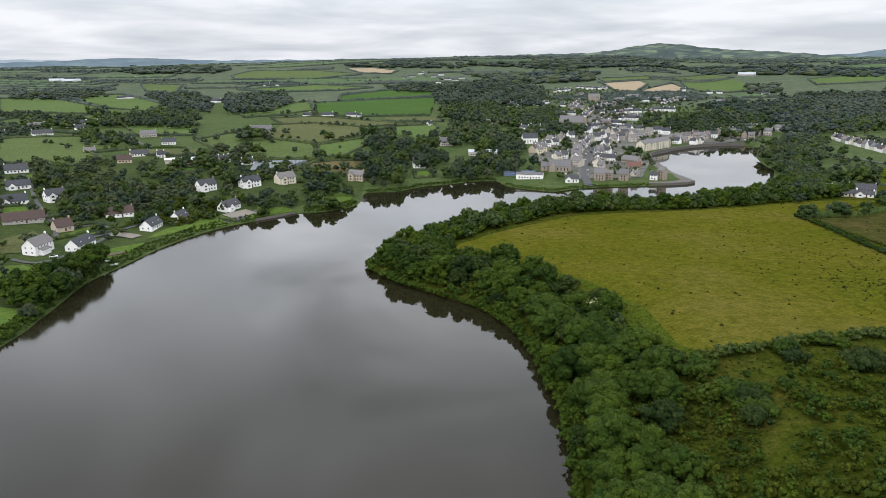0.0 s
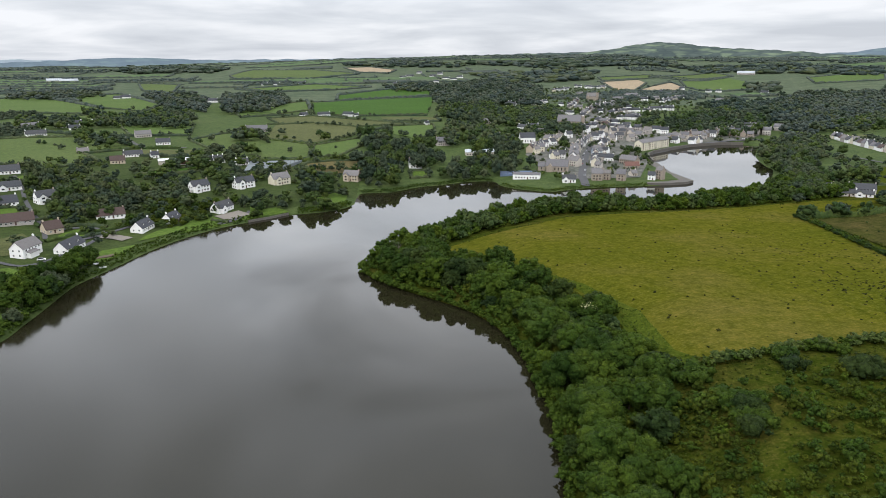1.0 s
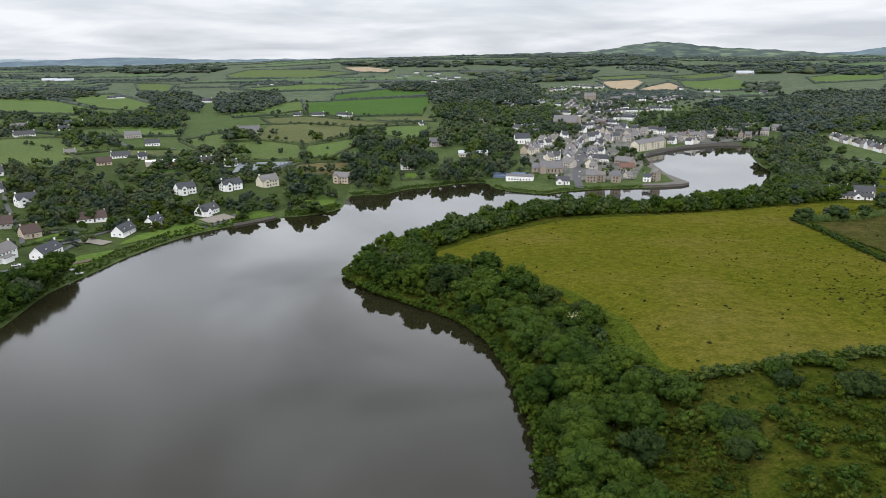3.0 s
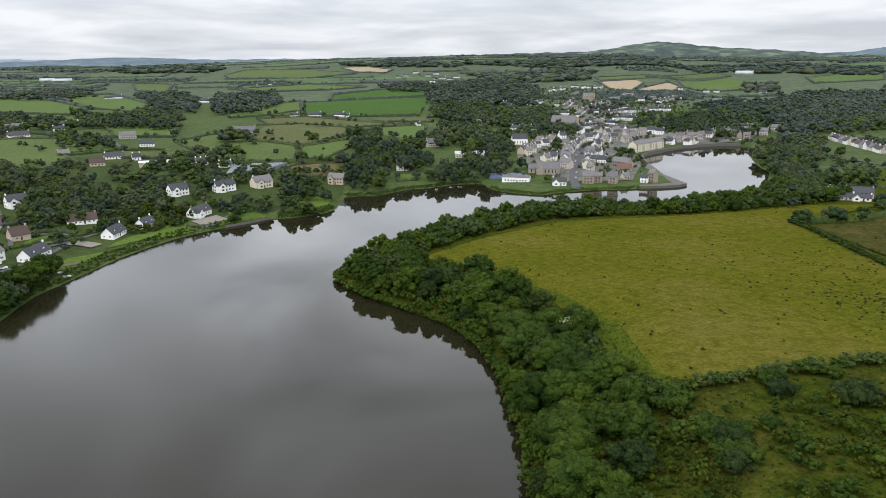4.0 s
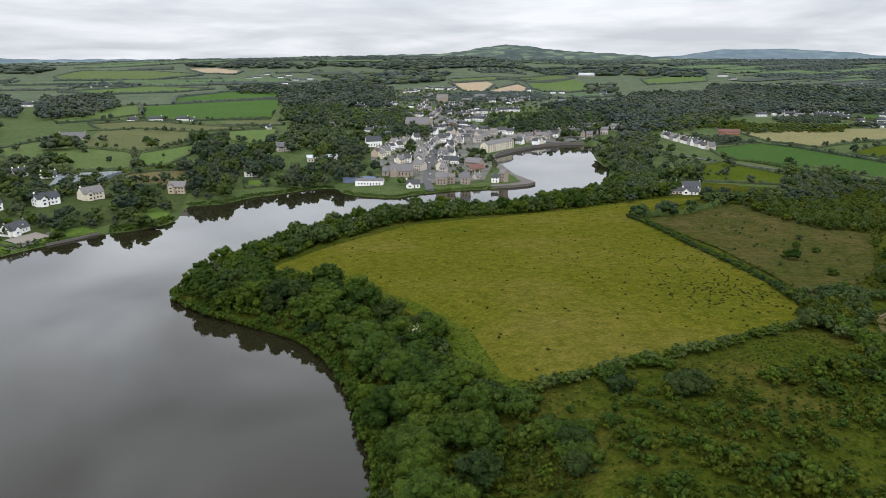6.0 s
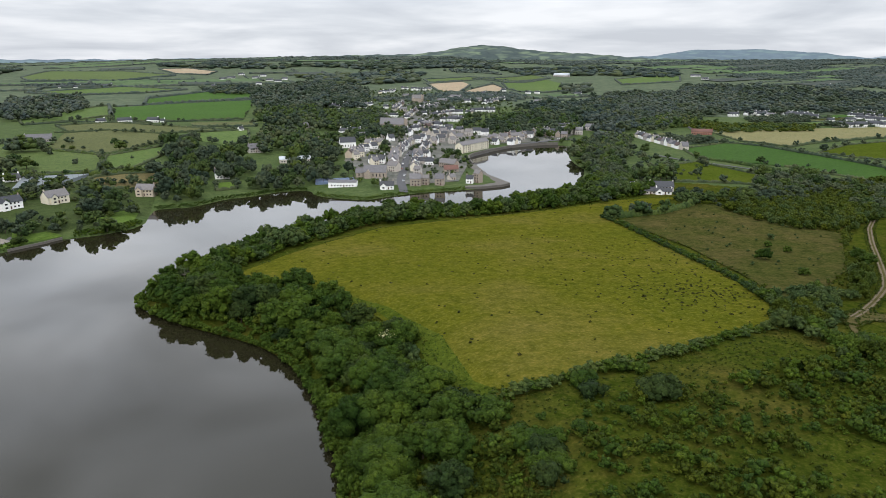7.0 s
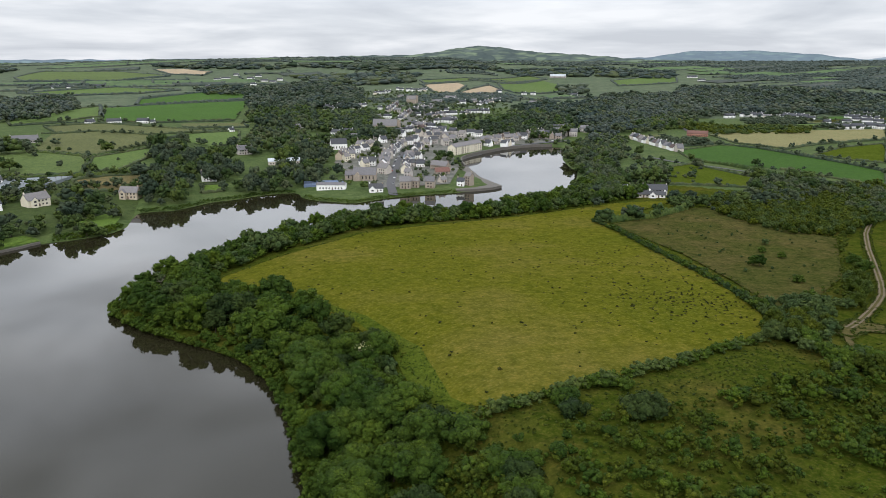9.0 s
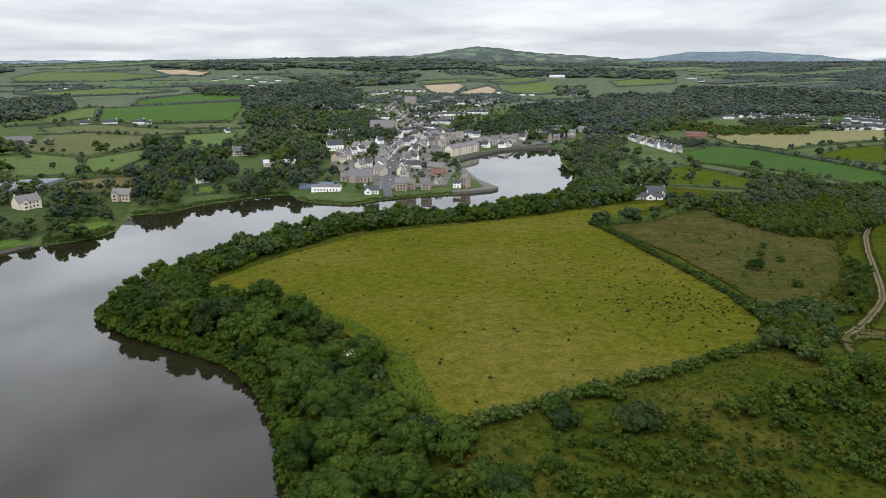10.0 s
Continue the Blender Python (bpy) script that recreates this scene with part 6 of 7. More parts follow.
def slab(name, label, category, outline, low, top, material, kind="structure"):
    bm = bmesh.new()
    lo, hi = [bm.verts.new((x, y, low)) for x, y in outline], [bm.verts.new((x, y, top + (z[0] if z else 0))) for x, y, *z in outline] if len(outline[0]) > 2 else [bm.verts.new((x, y, top)) for x, y in outline]
    bm.faces.new(lo[::-1]); bm.faces.new(hi)
    for i in range(len(lo)):
        j = (i + 1) % len(lo)
        bm.faces.new((lo[i], lo[j], hi[j], hi[i]))
    bmesh.ops.recalc_face_normals(bm, faces=bm.faces)
    return tagged(part(name, bm, material), label, category, kind=kind)


k0, k1 = [int(np.argmin(np.hypot(WATERLINE[:, 0] - x, WATERLINE[:, 1] - y))) for x, y in ((246, 742), (420, 900))]
wall_along(WATERLINE[k0:k1 + 1], "quay_wall", "dark stone quay wall along the bay", 1.6, -2, 3.6, MASONRY)
slab("pier", "old stone pier with a sloping tip", "pier", [(195, 607), (214, 606.5), (232, 611), (241, 618), (240, 632), (238, 668), (243, 705), (248, 738), (238, 742), (229, 704), (226, 660), (226, 634), (214, 620), (197, 617)], -2, 2.2, MASONRY)
k0, k1 = [int(np.argmin(np.hypot(WATERLINE[:, 0] - x, WATERLINE[:, 1] - y))) for x, y in ((-130, 480), (-104, 504))]
wall_along(WATERLINE[k0:k1 + 1], "garden_wall", "low stone wall at the water's edge", 0.8, -1, 1.5, MASONRY)

# ---- trees along the shores of the cape ----
def off_field(q):
    return q[~inside(CAPE, q[:, 0], q[:, 1])]


SOUTH_BELT = [(-46, 372), (-8, 372), (14, 352), (32, 332), (50, 296), (62, 254), (62, 232), (62, 206), (58, 176), (52, 154), (46, 134), (38, 64), (16, 64), (22, 140), (26, 240), (8, 290), (-42, 350)]
NORTH_BELT = [(-46, 372), (-8, 374), (34, 424), (90, 472), (152, 478), (208, 486), (276, 502), (330, 520), (322, 600), (300, 612), (262, 570), (200, 545), (110, 540), (40, 490), (-30, 420)]
south, north = off_field(fill(SOUTH_BELT, 8.6, 5)), off_field(fill(NORTH_BELT, 7.6, 6))
shore = shore_distance(south[:, 0], south[:, 1])
for (x, y), d in zip(south, shore):
    if d > 3.6:
        high = random.choice((7.5, 9, 10, 11.5, 13, 14)) * (0.7 if d < 6 else 1) * (0.85 if d > 22 else 1)
        tree(x, y, high, "deep" if random.random() < 0.12 or math.hypot(x - 7, y - 312) < 13 else "near" if y < 290 else "half", group="trees along the shore")
edge = WATERLINE[[k for k, (x, y) in enumerate(WATERLINE) if -46 < x < 40 and 60 < y < 372 and x > -46]]
low = [a + (b - a) * u + rng.uniform(-0.8, 0.8, 2) for a, b in zip(edge, edge[1:]) if np.hypot(*(b - a)) < 40 for u in np.arange(0, 1, 3.2 / np.hypot(*(b - a)))]
scatter("shore_thicket", "leafy branches hanging over the water's edge", "thicket", SHORE_LOW,
        [(x, y, -0.2, rng.uniform(0.34, 0.62), rng.uniform(0.95, 1.3)) for x, y in low], LEAF_SHORE, 14)
back = [(x, y) for x, y in fill([(-46, 372), (-8, 372), (14, 352), (32, 332), (50, 296), (62, 232), (58, 176), (46, 134), (38, 64), (16, 64), (22, 140), (26, 240), (8, 290), (-42, 350)], 4.0, 15)]
back = [p for p, d in zip(back, shore_distance(np.array(back)[:, 0], np.array(back)[:, 1])) if 1.5 < d < 9]
scatter("shore_thicket", "leafy undergrowth below the shore trees", "thicket", SHORE_LOW,
        [(x, y, ground_z(x, y) - 0.2, rng.uniform(0.35, 0.7), rng.uniform(0.95, 1.3)) for x, y in back], LEAF_SHORE, 16)
under = off_field(fill(SOUTH_BELT, 4.6, 3))
under = under[shore_distance(under[:, 0], under[:, 1]) > 8]
for k, leaf in enumerate((LEAF_SHORE, LEAF_SCRUB, LEAF)):
    scatter("undergrowth", "green shrubs and saplings under the shore trees", "shrubs", SHORE_LOW,
            [(x, y, z - 0.4, rng.uniform(0.35, 0.8), rng.uniform(0.9, 1.3)) for (x, y), z in zip(under[k::3], height(under[k::3, 0], under[k::3, 1]))], leaf, 30 + k)
north_d = shore_distance(north[:, 0], north[:, 1])
for k, leaf in enumerate((LEAF, LEAF_SHORE, LEAF, LEAF_SHORE)):
    rows = [(x, y, z - 0.5, rng.choice((0.55, 0.8, 1.0, 1.2, 1.45)) * (0.7 if d < 5 else 1.0), rng.uniform(0.95, 1.3)) for (x, y), z, d in zip(north[k::4], height(north[k::4, 0], north[k::4, 1]), north_d[k::4])]
    scatter("shore_wood", "belt of broadleaf trees along the shore", "woodland", HALF if k % 2 else MID, rows, leaf, 40 + k)
low = off_field(fill(NORTH_BELT, 5.2, 33))
scatter("undergrowth", "low bushes under the belt of shore trees", "shrubs", SHRUB,
        [(x, y, z - 0.3, rng.uniform(0.3, 0.62), rng.uniform(1.0, 1.4)) for (x, y), z in zip(low, height(low[:, 0], low[:, 1]))], LEAF_SHORE, 34)

# ---- banks of rough growth at the water's edge ----
def bank_growth(x0, y0, x1, y1, inset, high, seed):
    k0, k1 = [int(np.argmin(np.hypot(WATERLINE[:, 0] - x, WATERLINE[:, 1] - y))) for x, y in ((x0, y0), (x1, y1))]
    line = WATERLINE[k0:k1 + 1]
    t = np.gradient(line, axis=0)
    t /= np.hypot(t[:, 0], t[:, 1])[:, None]
    side = np.stack([-t[:, 1], t[:, 0]], 1)
    if shore_distance(*(line[2:3] + side[2:3] * 4).T)[0] < 0:
        side = -side
    g = np.random.default_rng(seed)
    rows = []
    for a, b, s in zip(line, line[1:], side):
        for u in np.arange(0, 1, 0.42 / max(0.42, np.hypot(*(b - a)))):
            p = a + (b - a) * u + s * inset * g.uniform(0.1, 1.0)
            rows.append((p[0], p[1], ground_z(*p) - 0.2, high / 8 * g.uniform(0.55, 1.3), g.uniform(1.0, 1.5)))
    scatter("bank_growth", "low green scrub on the river bank", "scrub", LOW, rows, LEAF_SHORE, seed)


bank_growth(-179, 258, -180, 350, 8, 2.6, 70)
bank_growth(-180, 350, -120, 486, 9, 1.7, 71)
bank_growth(-100, 506, -60, 540, 7, 2.2, 72)
bank_growth(-56, 586, 60, 640, 5, 1.5, 73)
bank_growth(64, 616, 190, 604, 5, 1.3, 74)

# ---- a flowering elder and a dead snag among the shore trees ----
elder = tree(54.5, 252.0, 9.5, "near", "green elder with cream-white blossom on top", "trees along the shore")
_g = np.random.default_rng(91)
v, f = clump(_g, [(0.4, -0.8, 7.2, 1.5), (-0.9, -1.2, 6.8, 1.2), (1.2, 0.2, 6.9, 1.1)], 150, 0.16, fat=0.3, loose=0.5, lean=0.9)
new("blossom", mesh_of("blossom", v, f, BLOSSOM)).parent = elder
snag = new("dead_tree", mesh_of("dead_tree", *trunk_mesh(10.5, 0.18, np.random.default_rng(92), 7), plain("dead_wood", (0.13, 0.11, 0.09), 0.9, 0.2, 0.2, 3)))
snag.matrix_world = pose(-22, 376, ground_z(-22, 376), 8, -6, 30)
tagged(snag, "bare dead tree standing above the shore trees", "tree")


# ---- vehicles, boats and small works ----
PAINT = [plain("white_car_paint", (0.75, 0.75, 0.75), 0.35, 0.5, 0.03), plain("dark_car_paint", (0.05, 0.055, 0.065), 0.3, 0.5, 0.05), plain("silver_car_paint", (0.4, 0.41, 0.42), 0.35, 0.5, 0.03), plain("red_car_paint", (0.3, 0.03, 0.025), 0.35, 0.5, 0.05)]
RUBBER = plain("tyre_rubber", (0.02, 0.02, 0.02), 0.9, 0.2, 0.2)


def car(x, y, turn, paint):
    ob = new("car")
    ob.matrix_world = pose(x, y, ground_z(x, y) + 0.5, 0, 0, turn)
    bm = bmesh.new()
    prism(bm, [(-2.1, 0.3), (2.1, 0.3), (2.15, 0.75), (1.2, 0.92), (-2.0, 0.95), (-2.15, 0.7)], "y", -0.88, 0.88)
    part("body", bm, PAINT[paint], ob)
    bm = bmesh.new()
    prism(bm, [(-1.85, 0.94), (1.1, 0.9), (0.35, 1.45), (-1.3, 1.47)], "y", -0.78, 0.78)
    part("cabin", bm, PANE, ob)
    for sx in (-1.3, 1.3):
        for sy in (-0.82, 0.82):
            bm = bmesh.new()
            bmesh.ops.create_cone(bm, segments=12, radius1=0.32, radius2=0.32, depth=0.2, cap_ends=True)
            part("wheel", bm, RUBBER, ob).matrix_local = pose(sx, sy, 0.32, 90)
    return tagged(ob, ("white", "dark", "silver", "red")[paint] + " parked car on the tarmac", "car", "parked cars")


for x, y, turn, paint in ((152.8, 664, 74, 0), (146.6, 640, 78, 2), (174.5, 762, 72, 1), (188, 806, 70, 2), (291, 846, 40, 0), (301, 854, 40, 0), (311, 861, 35, 1), (421, 931, 10, 2), (435, 933, 8, 0), (444, 936, 5, 1), (-213, 370, 20, 0), (158.4, 700, 74, 3), (180.5, 784, 70, 0), (164, 722, 74, 1), (167.2, 734, 74, 0), (194, 824, 70, 1), (203, 848, 68, 0)):
    car(x, y, turn, paint)


def boat(x, y, turn, size, paint, label, afloat=True):
    bm = bmesh.new()
    rim = [(-0.5, -0.2), (0.15, -0.22), (0.5, 0), (0.15, 0.22), (-0.5, 0.2)]
    top = [bm.verts.new((a * size, b * size, 0.16 * size)) for a, b in rim]
    low = [bm.verts.new((a * size * 0.8, b * size * 0.6, -0.03 * size)) for a, b in rim]
    well = [bm.verts.new((a * size * 0.85, b * size * 0.8, 0.16 * size)) for a, b in rim]
    sole = [bm.verts.new((a * size * 0.7, b * size * 0.6, 0.05 * size)) for a, b in rim]
    for u, w in ((low, top), (top, well), (well, sole)):
        for i in range(5):
            bm.faces.new((u[i], u[(i + 1) % 5], w[(i + 1) % 5], w[i]))
    bm.faces.new(low[::-1]); bm.faces.new(sole)
    ob = part("rowing_boat", bm, PAINT[paint])
    ob.matrix_world = pose(x, y, 0.02 if afloat else ground_z(x, y) + 0.3, 0, 0, turn)
    return tagged(ob, label, "boat")


boat(308, 596, 5, 6.0, 0, "white boat moored by the wooded shore")
boat(330, 662, 40, 4.5, 1, "small dark boat moored in the bay")
boat(-180, 367.5, 20, 4, 0, "white dinghy drawn up on the bank", False)
boat(-184.5, 370.5, 60, 3.5, 0, "white dinghy drawn up on the bank", False)
slab("landing_stage", "dark timber landing stage by the lawn", "landing", [(-190, 378), (-181, 385), (-183, 389), (-192, 382)], 0.5, 3.4, plain("dark_timber", (0.1, 0.075, 0.055), 0.9, 0.2, 0.25, 2), "thing")
for name, words, line, mat in (("pitch", "grey all-weather sports pitch", [(-172, 692), (-122, 696), (-134, 654), (-164, 630)], plain("pitch_surface", (0.16, 0.18, 0.19), 0.9, 0.2, 0.1, 0.3)),
                               ("court", "blue-grey tennis court", [(71, 670), (106, 670), (104, 646), (69, 650)], plain("court_surface", (0.12, 0.16, 0.24), 0.9, 0.2, 0.1, 0.3))):
    top = max(ground_z(*q) for q in line) + 0.35
    slab(name, words, "sports ground", line, top - 3, top, mat)
    fence = new("fence")
    fence.location = (*line[0], top)
    for a, b in zip(line, line[1:] + line[:1]):
        n = 5
        for i in range(n):
            bm = bmesh.new()
            px, py = a[0] + (b[0] - a[0]) * i / n - line[0][0], a[1] + (b[1] - a[1]) * i / n - line[0][1]
            box(bm, px - 0.1, px + 0.1, py - 0.1, py + 0.1, 0, 3)
            part("post", bm, BARK, fence)
    tagged(fence, "tall wire fence posts round the court", "fence")

# ---- scrub on the rough ground ----
TRACK_SPOTS = np.concatenate([along(TRACK_LINE, 3), along([(224.4, 221.7), (217, 215), (210.3, 207.5), (206, 199), (209, 192), (222, 186)], 3), along([(230, 223), (240, 217), (256, 211), (280, 206)], 3)])
q = fill([(44, 110), (50, 160), (54, 187), (71.5, 182), (101, 176.5), (136, 180.5), (168, 185.5), (193, 197), (200, 190), (330, 236), (330, 90), (90, 60)], 2.7, 9)
q = q[~inside([(83, 180), (90, 177), (80, 157), (70.5, 130), (63, 134), (71, 153)], q[:, 0], q[:, 1])]
q = q[np.hypot(q[:, None, 0] - TRACK_SPOTS[:, 0], q[:, None, 1] - TRACK_SPOTS[:, 1]).min(1) > 4.5]
dense = waves(q[:, 0] + 40, q[:, 1], 8) + 0.6 * waves(q[:, 0], q[:, 1], 21) + rng.uniform(-0.45, 0.45, len(q))
q, dense = q[dense > -0.5], dense[dense > -0.5]
rows = [(x, y, z - 0.25, (0.14 + 0.42 * rng.random() ** 1.7) * (1 + 0.4 * max(-0.4, min(1, d))), rng.uniform(0.85, 1.25)) for (x, y), z, d in zip(q, height(q[:, 0], q[:, 1]), dense)]
for k, leaf in enumerate((LEAF_SCRUB, LEAF_SHORE, LEAF_SCRUB, LEAF_SCRUB, FRESH, LEAF_SHORE)):
    scatter("scrub", "young green scrub growing in rough grass", "scrub", SHRUB, rows[k::6], leaf, 8 + k)

# ---- brambles on the slope below the trees, and a knot of taller bushes ----
q = fill([(60, 180), (74, 178), (72, 152), (64, 134), (48, 140), (54, 160)], 1.6, 24)
scatter("brambles", "dense green brambles on a grassy slope", "brambles", LOW,
        [(x, y, z, rng.uniform(0.07, 0.19), rng.uniform(1.1, 1.7)) for (x, y), z in zip(q, height(q[:, 0], q[:, 1]))], LEAF_SCRUB, 25)
for x, y, high in ((72.4, 174, 4.2), (73.4, 169.5, 5.0), (71.9, 165.6, 4.4), (74.6, 162.6, 5.2), (72, 159, 4.8), (74.8, 156.4, 4.4), (71.8, 153.6, 5.0)):
    bush(x, y, high)

# ---- long grass round the edge of the pasture ----
ring = np.array(CAPE + CAPE[:1])
tufts = [a + (b - a) * u + rng.uniform(-1.6, 1.6, 2) for a, b in zip(ring, ring[1:]) for u in np.arange(0, 1, 1.6 / np.hypot(*(b - a)))]
scatter("long_grass", "long green grass along the pasture's edge", "grass", LOW,
        [(x, y, ground_z(x, y) + 0.1, rng.uniform(0.05, 0.16), rng.uniform(1.2, 1.9)) for x, y in tufts], LEAF_SCRUB, 15)
STRIP = [(56, 296), (64, 262), (64, 214), (68, 199), (76, 199), (72, 210), (73, 250), (62, 292), (46, 322), (28, 348), (18, 353), (34, 332)]
field("fresh", STRIP, 0.42)
q = fill(STRIP, 1.5, 21)
scatter("long_grass", "fresh bright grass and nettles beside the shore trees", "grass", LOW,
        [(x, y, z + 0.3, rng.uniform(0.03, 0.1), rng.uniform(1.1, 1.8)) for (x, y), z in zip(q, height(q[:, 0], q[:, 1]))], FRESH, 22)

q = fill([(262, 425), (330, 460), (340, 410), (360, 380), (285, 285), (240, 262), (240, 340)], 7, 17)
q = q[rng.random(len(q)) < 0.22]
scatter("scrub", "low bushes scattered over the heath", "scrub", SHRUB,
        [(x, y, z + 0.2, rng.uniform(0.08, 0.26), rng.uniform(1.0, 1.5)) for (x, y), z in zip(q, height(q[:, 0], q[:, 1]))], LEAF, 18)

# ---- hedges round the fields of the middle distance ----
lines, lone = [], []
g = np.random.default_rng(55)
for poly in FIELD_POLYS:
    far = math.hypot(*np.mean(poly, 0))
    if not 540 < far < 3200:
        continue
    for a, b in zip(poly, poly[1:] + poly[:1]):
        if shore_distance(np.array([a[0], b[0]]), np.array([a[1], b[1]])).min() < 6:
            continue
        if g.random() > 0.12:
            lines.append([a, b])
        q = along([a, b], max(5, far / 90))
        lone += list(q[g.random(len(q)) < 0.22])
for near, leaf in ((True, LEAF_HAZED), (False, LEAF_HAZED_FAR)):
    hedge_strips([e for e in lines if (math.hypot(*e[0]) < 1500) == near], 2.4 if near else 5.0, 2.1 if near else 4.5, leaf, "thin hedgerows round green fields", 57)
q = np.array(lone)
scatter("hedgerow_trees", "trees standing in the hedgerows", "tree", FAR, [(x, y, z - 0.2, g.uniform(0.35, 1.1), g.uniform(0.9, 1.3)) for (x, y), z in zip(q, height(q[:, 0], q[:, 1]))], LEAF_HAZED, 56)

TRACK = np.concatenate([np.linspace(a, b, 12) for a, b in ((np.array(p), np.array(q)) for p, q in zip(TRACK_LINE, TRACK_LINE[1:]))])
# ---- grass and weeds on the verges of the tracks ----
verge = []
for line, half in ((TRACK_LINE, 1.7), ([(224.4, 221.7), (217, 215), (210.3, 207.5), (206, 199), (209, 192), (222, 186)], 1.3), ([(230, 223), (240, 217), (256, 211), (280, 206)], 1.6), ([(219, 223), (234.5, 230), (238, 227), (242, 222), (236, 214), (228, 217), (217, 212), (214, 216), (219, 223)], 0.4)):
    q = along(line, 0.9)
    t = np.gradient(q, axis=0)
    t /= np.hypot(t[:, 0], t[:, 1])[:, None]
    for side in (-1, 1):
        verge += list(q + side * half * np.stack([-t[:, 1], t[:, 0]], 1) * rng.uniform(0.7, 1.9, (len(q), 1)))
verge = np.array(verge)
scatter("long_grass", "long grass and weeds beside the earth track", "grass", LOW,
        [(x, y, z + 0.1, rng.uniform(0.05, 0.15), rng.uniform(1.1, 1.8)) for (x, y), z in zip(verge, height(verge[:, 0], verge[:, 1]))], LEAF_SCRUB, 23)

# ---- young growth along the track and east of the heath ----
for poly, gap, low, high, seed in (([(371, 374), (396, 373), (326, 299), (287, 266), (249, 240), (238, 243), (308, 307)], 4.2, 0.2, 0.6, 81), ([(353, 480), (455, 526), (560, 518), (500, 440), (434, 396), (402, 384), (372, 378), (352, 392), (341, 446)], 4.6, 0.45, 0.85, 82),
                                   ([(208, 248), (246, 266), (245, 246), (221, 222), (187, 198), (192, 223)], 4.4, 0.3, 0.8, 83), ([(430, 390), (400, 362), (350, 310), (300, 262), (330, 236), (470, 300), (520, 400)], 5.0, 0.25, 0.65, 84)):
    q = fill(poly, gap, seed)
    q = q[rng.random(len(q)) < 0.85]
    q = q[np.hypot(q[:, None, 0] - TRACK[:, 0], q[:, None, 1] - TRACK[:, 1]).min(1) > 9]
    scatter("scrub", "dense young green trees and scrub beside the heath", "scrub", SHRUB if seed != 83 else MID,
            [(x, y, z - 0.2, rng.uniform(low, high), rng.uniform(0.9, 1.3)) for (x, y), z in zip(q, height(q[:, 0], q[:, 1]))], LEAF_SCRUB if seed != 83 else LEAF, seed)

# ---- rough edge of the heath ----
ring = FIELD_POLYS[1] if len(FIELD_POLYS[1]) == 12 else FIELD_POLYS[0]
ring = np.array(list(ring) + list(ring[:1]))
tufts = [a + (b - a) * u + rng.uniform(-2, 2, 2) for a, b in zip(ring, ring[1:]) for u in np.arange(0, 1, 2.0 / np.hypot(*(b - a)))]
scatter("long_grass", "long grass and brambles round the heath", "grass", LOW,
        [(x, y, ground_z(x, y) + 0.1, rng.uniform(0.07, 0.22), rng.uniform(1.2, 1.9)) for x, y in tufts], LEAF_SCRUB, 19)

# ---- rushes in the pasture ----
RUSH = []
for i in range(3):
    r = np.random.default_rng(800 + i)
    RUSH.append(clump(r, [(0, 0, 1.6, 2.6), (2.0, 0.5, 1.4, 2.0)], 18, 2.2, loose=0.6, lean=0.8))
q = fill(CAPE, 2.6, 11)
near_hedge = smooth(120, 210, q[:, 0] + 0.15 * (q[:, 1] - 250)) * smooth(430, 300, q[:, 1])
thick = np.exp(-((q[:, 0] - 186) / 26) ** 2 - ((q[:, 1] - 262) / 17) ** 2)
keep = rng.random(len(q)) < 0.03 + 0.2 * near_hedge + 1.0 * thick
q = q[keep]
scatter("rushes", "dark tufts of rushes in the pasture", "rushes", RUSH,
        [(x, y, z + 0.2, rng.uniform(0.06, 0.16), rng.uniform(1.0, 1.6)) for (x, y), z in zip(q, height(q[:, 0], q[:, 1]))], RUSH_GREEN, 9)

# ---- tussocks in the rough grass south of the pasture ----
for poly, gap, seed in (([(66, 196), (96, 190), (124, 196), (156, 205), (186, 214), (196, 200), (150, 186), (112, 178), (60, 178)], 2.0, 87), ([(44, 110), (60, 178), (112, 178), (196, 200), (330, 236), (330, 110), (90, 70)], 3.6, 88), (FIELD_POLYS[1], 3.4, 89)):
    q = off_field(fill(poly, gap, seed))
    scatter("tussocks", "tussocks of coarse green grass", "grass", RUSH,
            [(x, y, z, rng.uniform(0.03, 0.1), rng.uniform(1.2, 2.0)) for (x, y), z in zip(q, height(q[:, 0], q[:, 1]))], TUSSOCK, seed)

field("yard", [(128, 625), (196, 630), (240, 740), (262, 850), (320, 905), (440, 925), (500, 1000), (440, 1020), (330, 985), (310, 1150), (400, 1290), (360, 1420), (270, 1230), (230, 1000), (150, 900), (110, 760)])

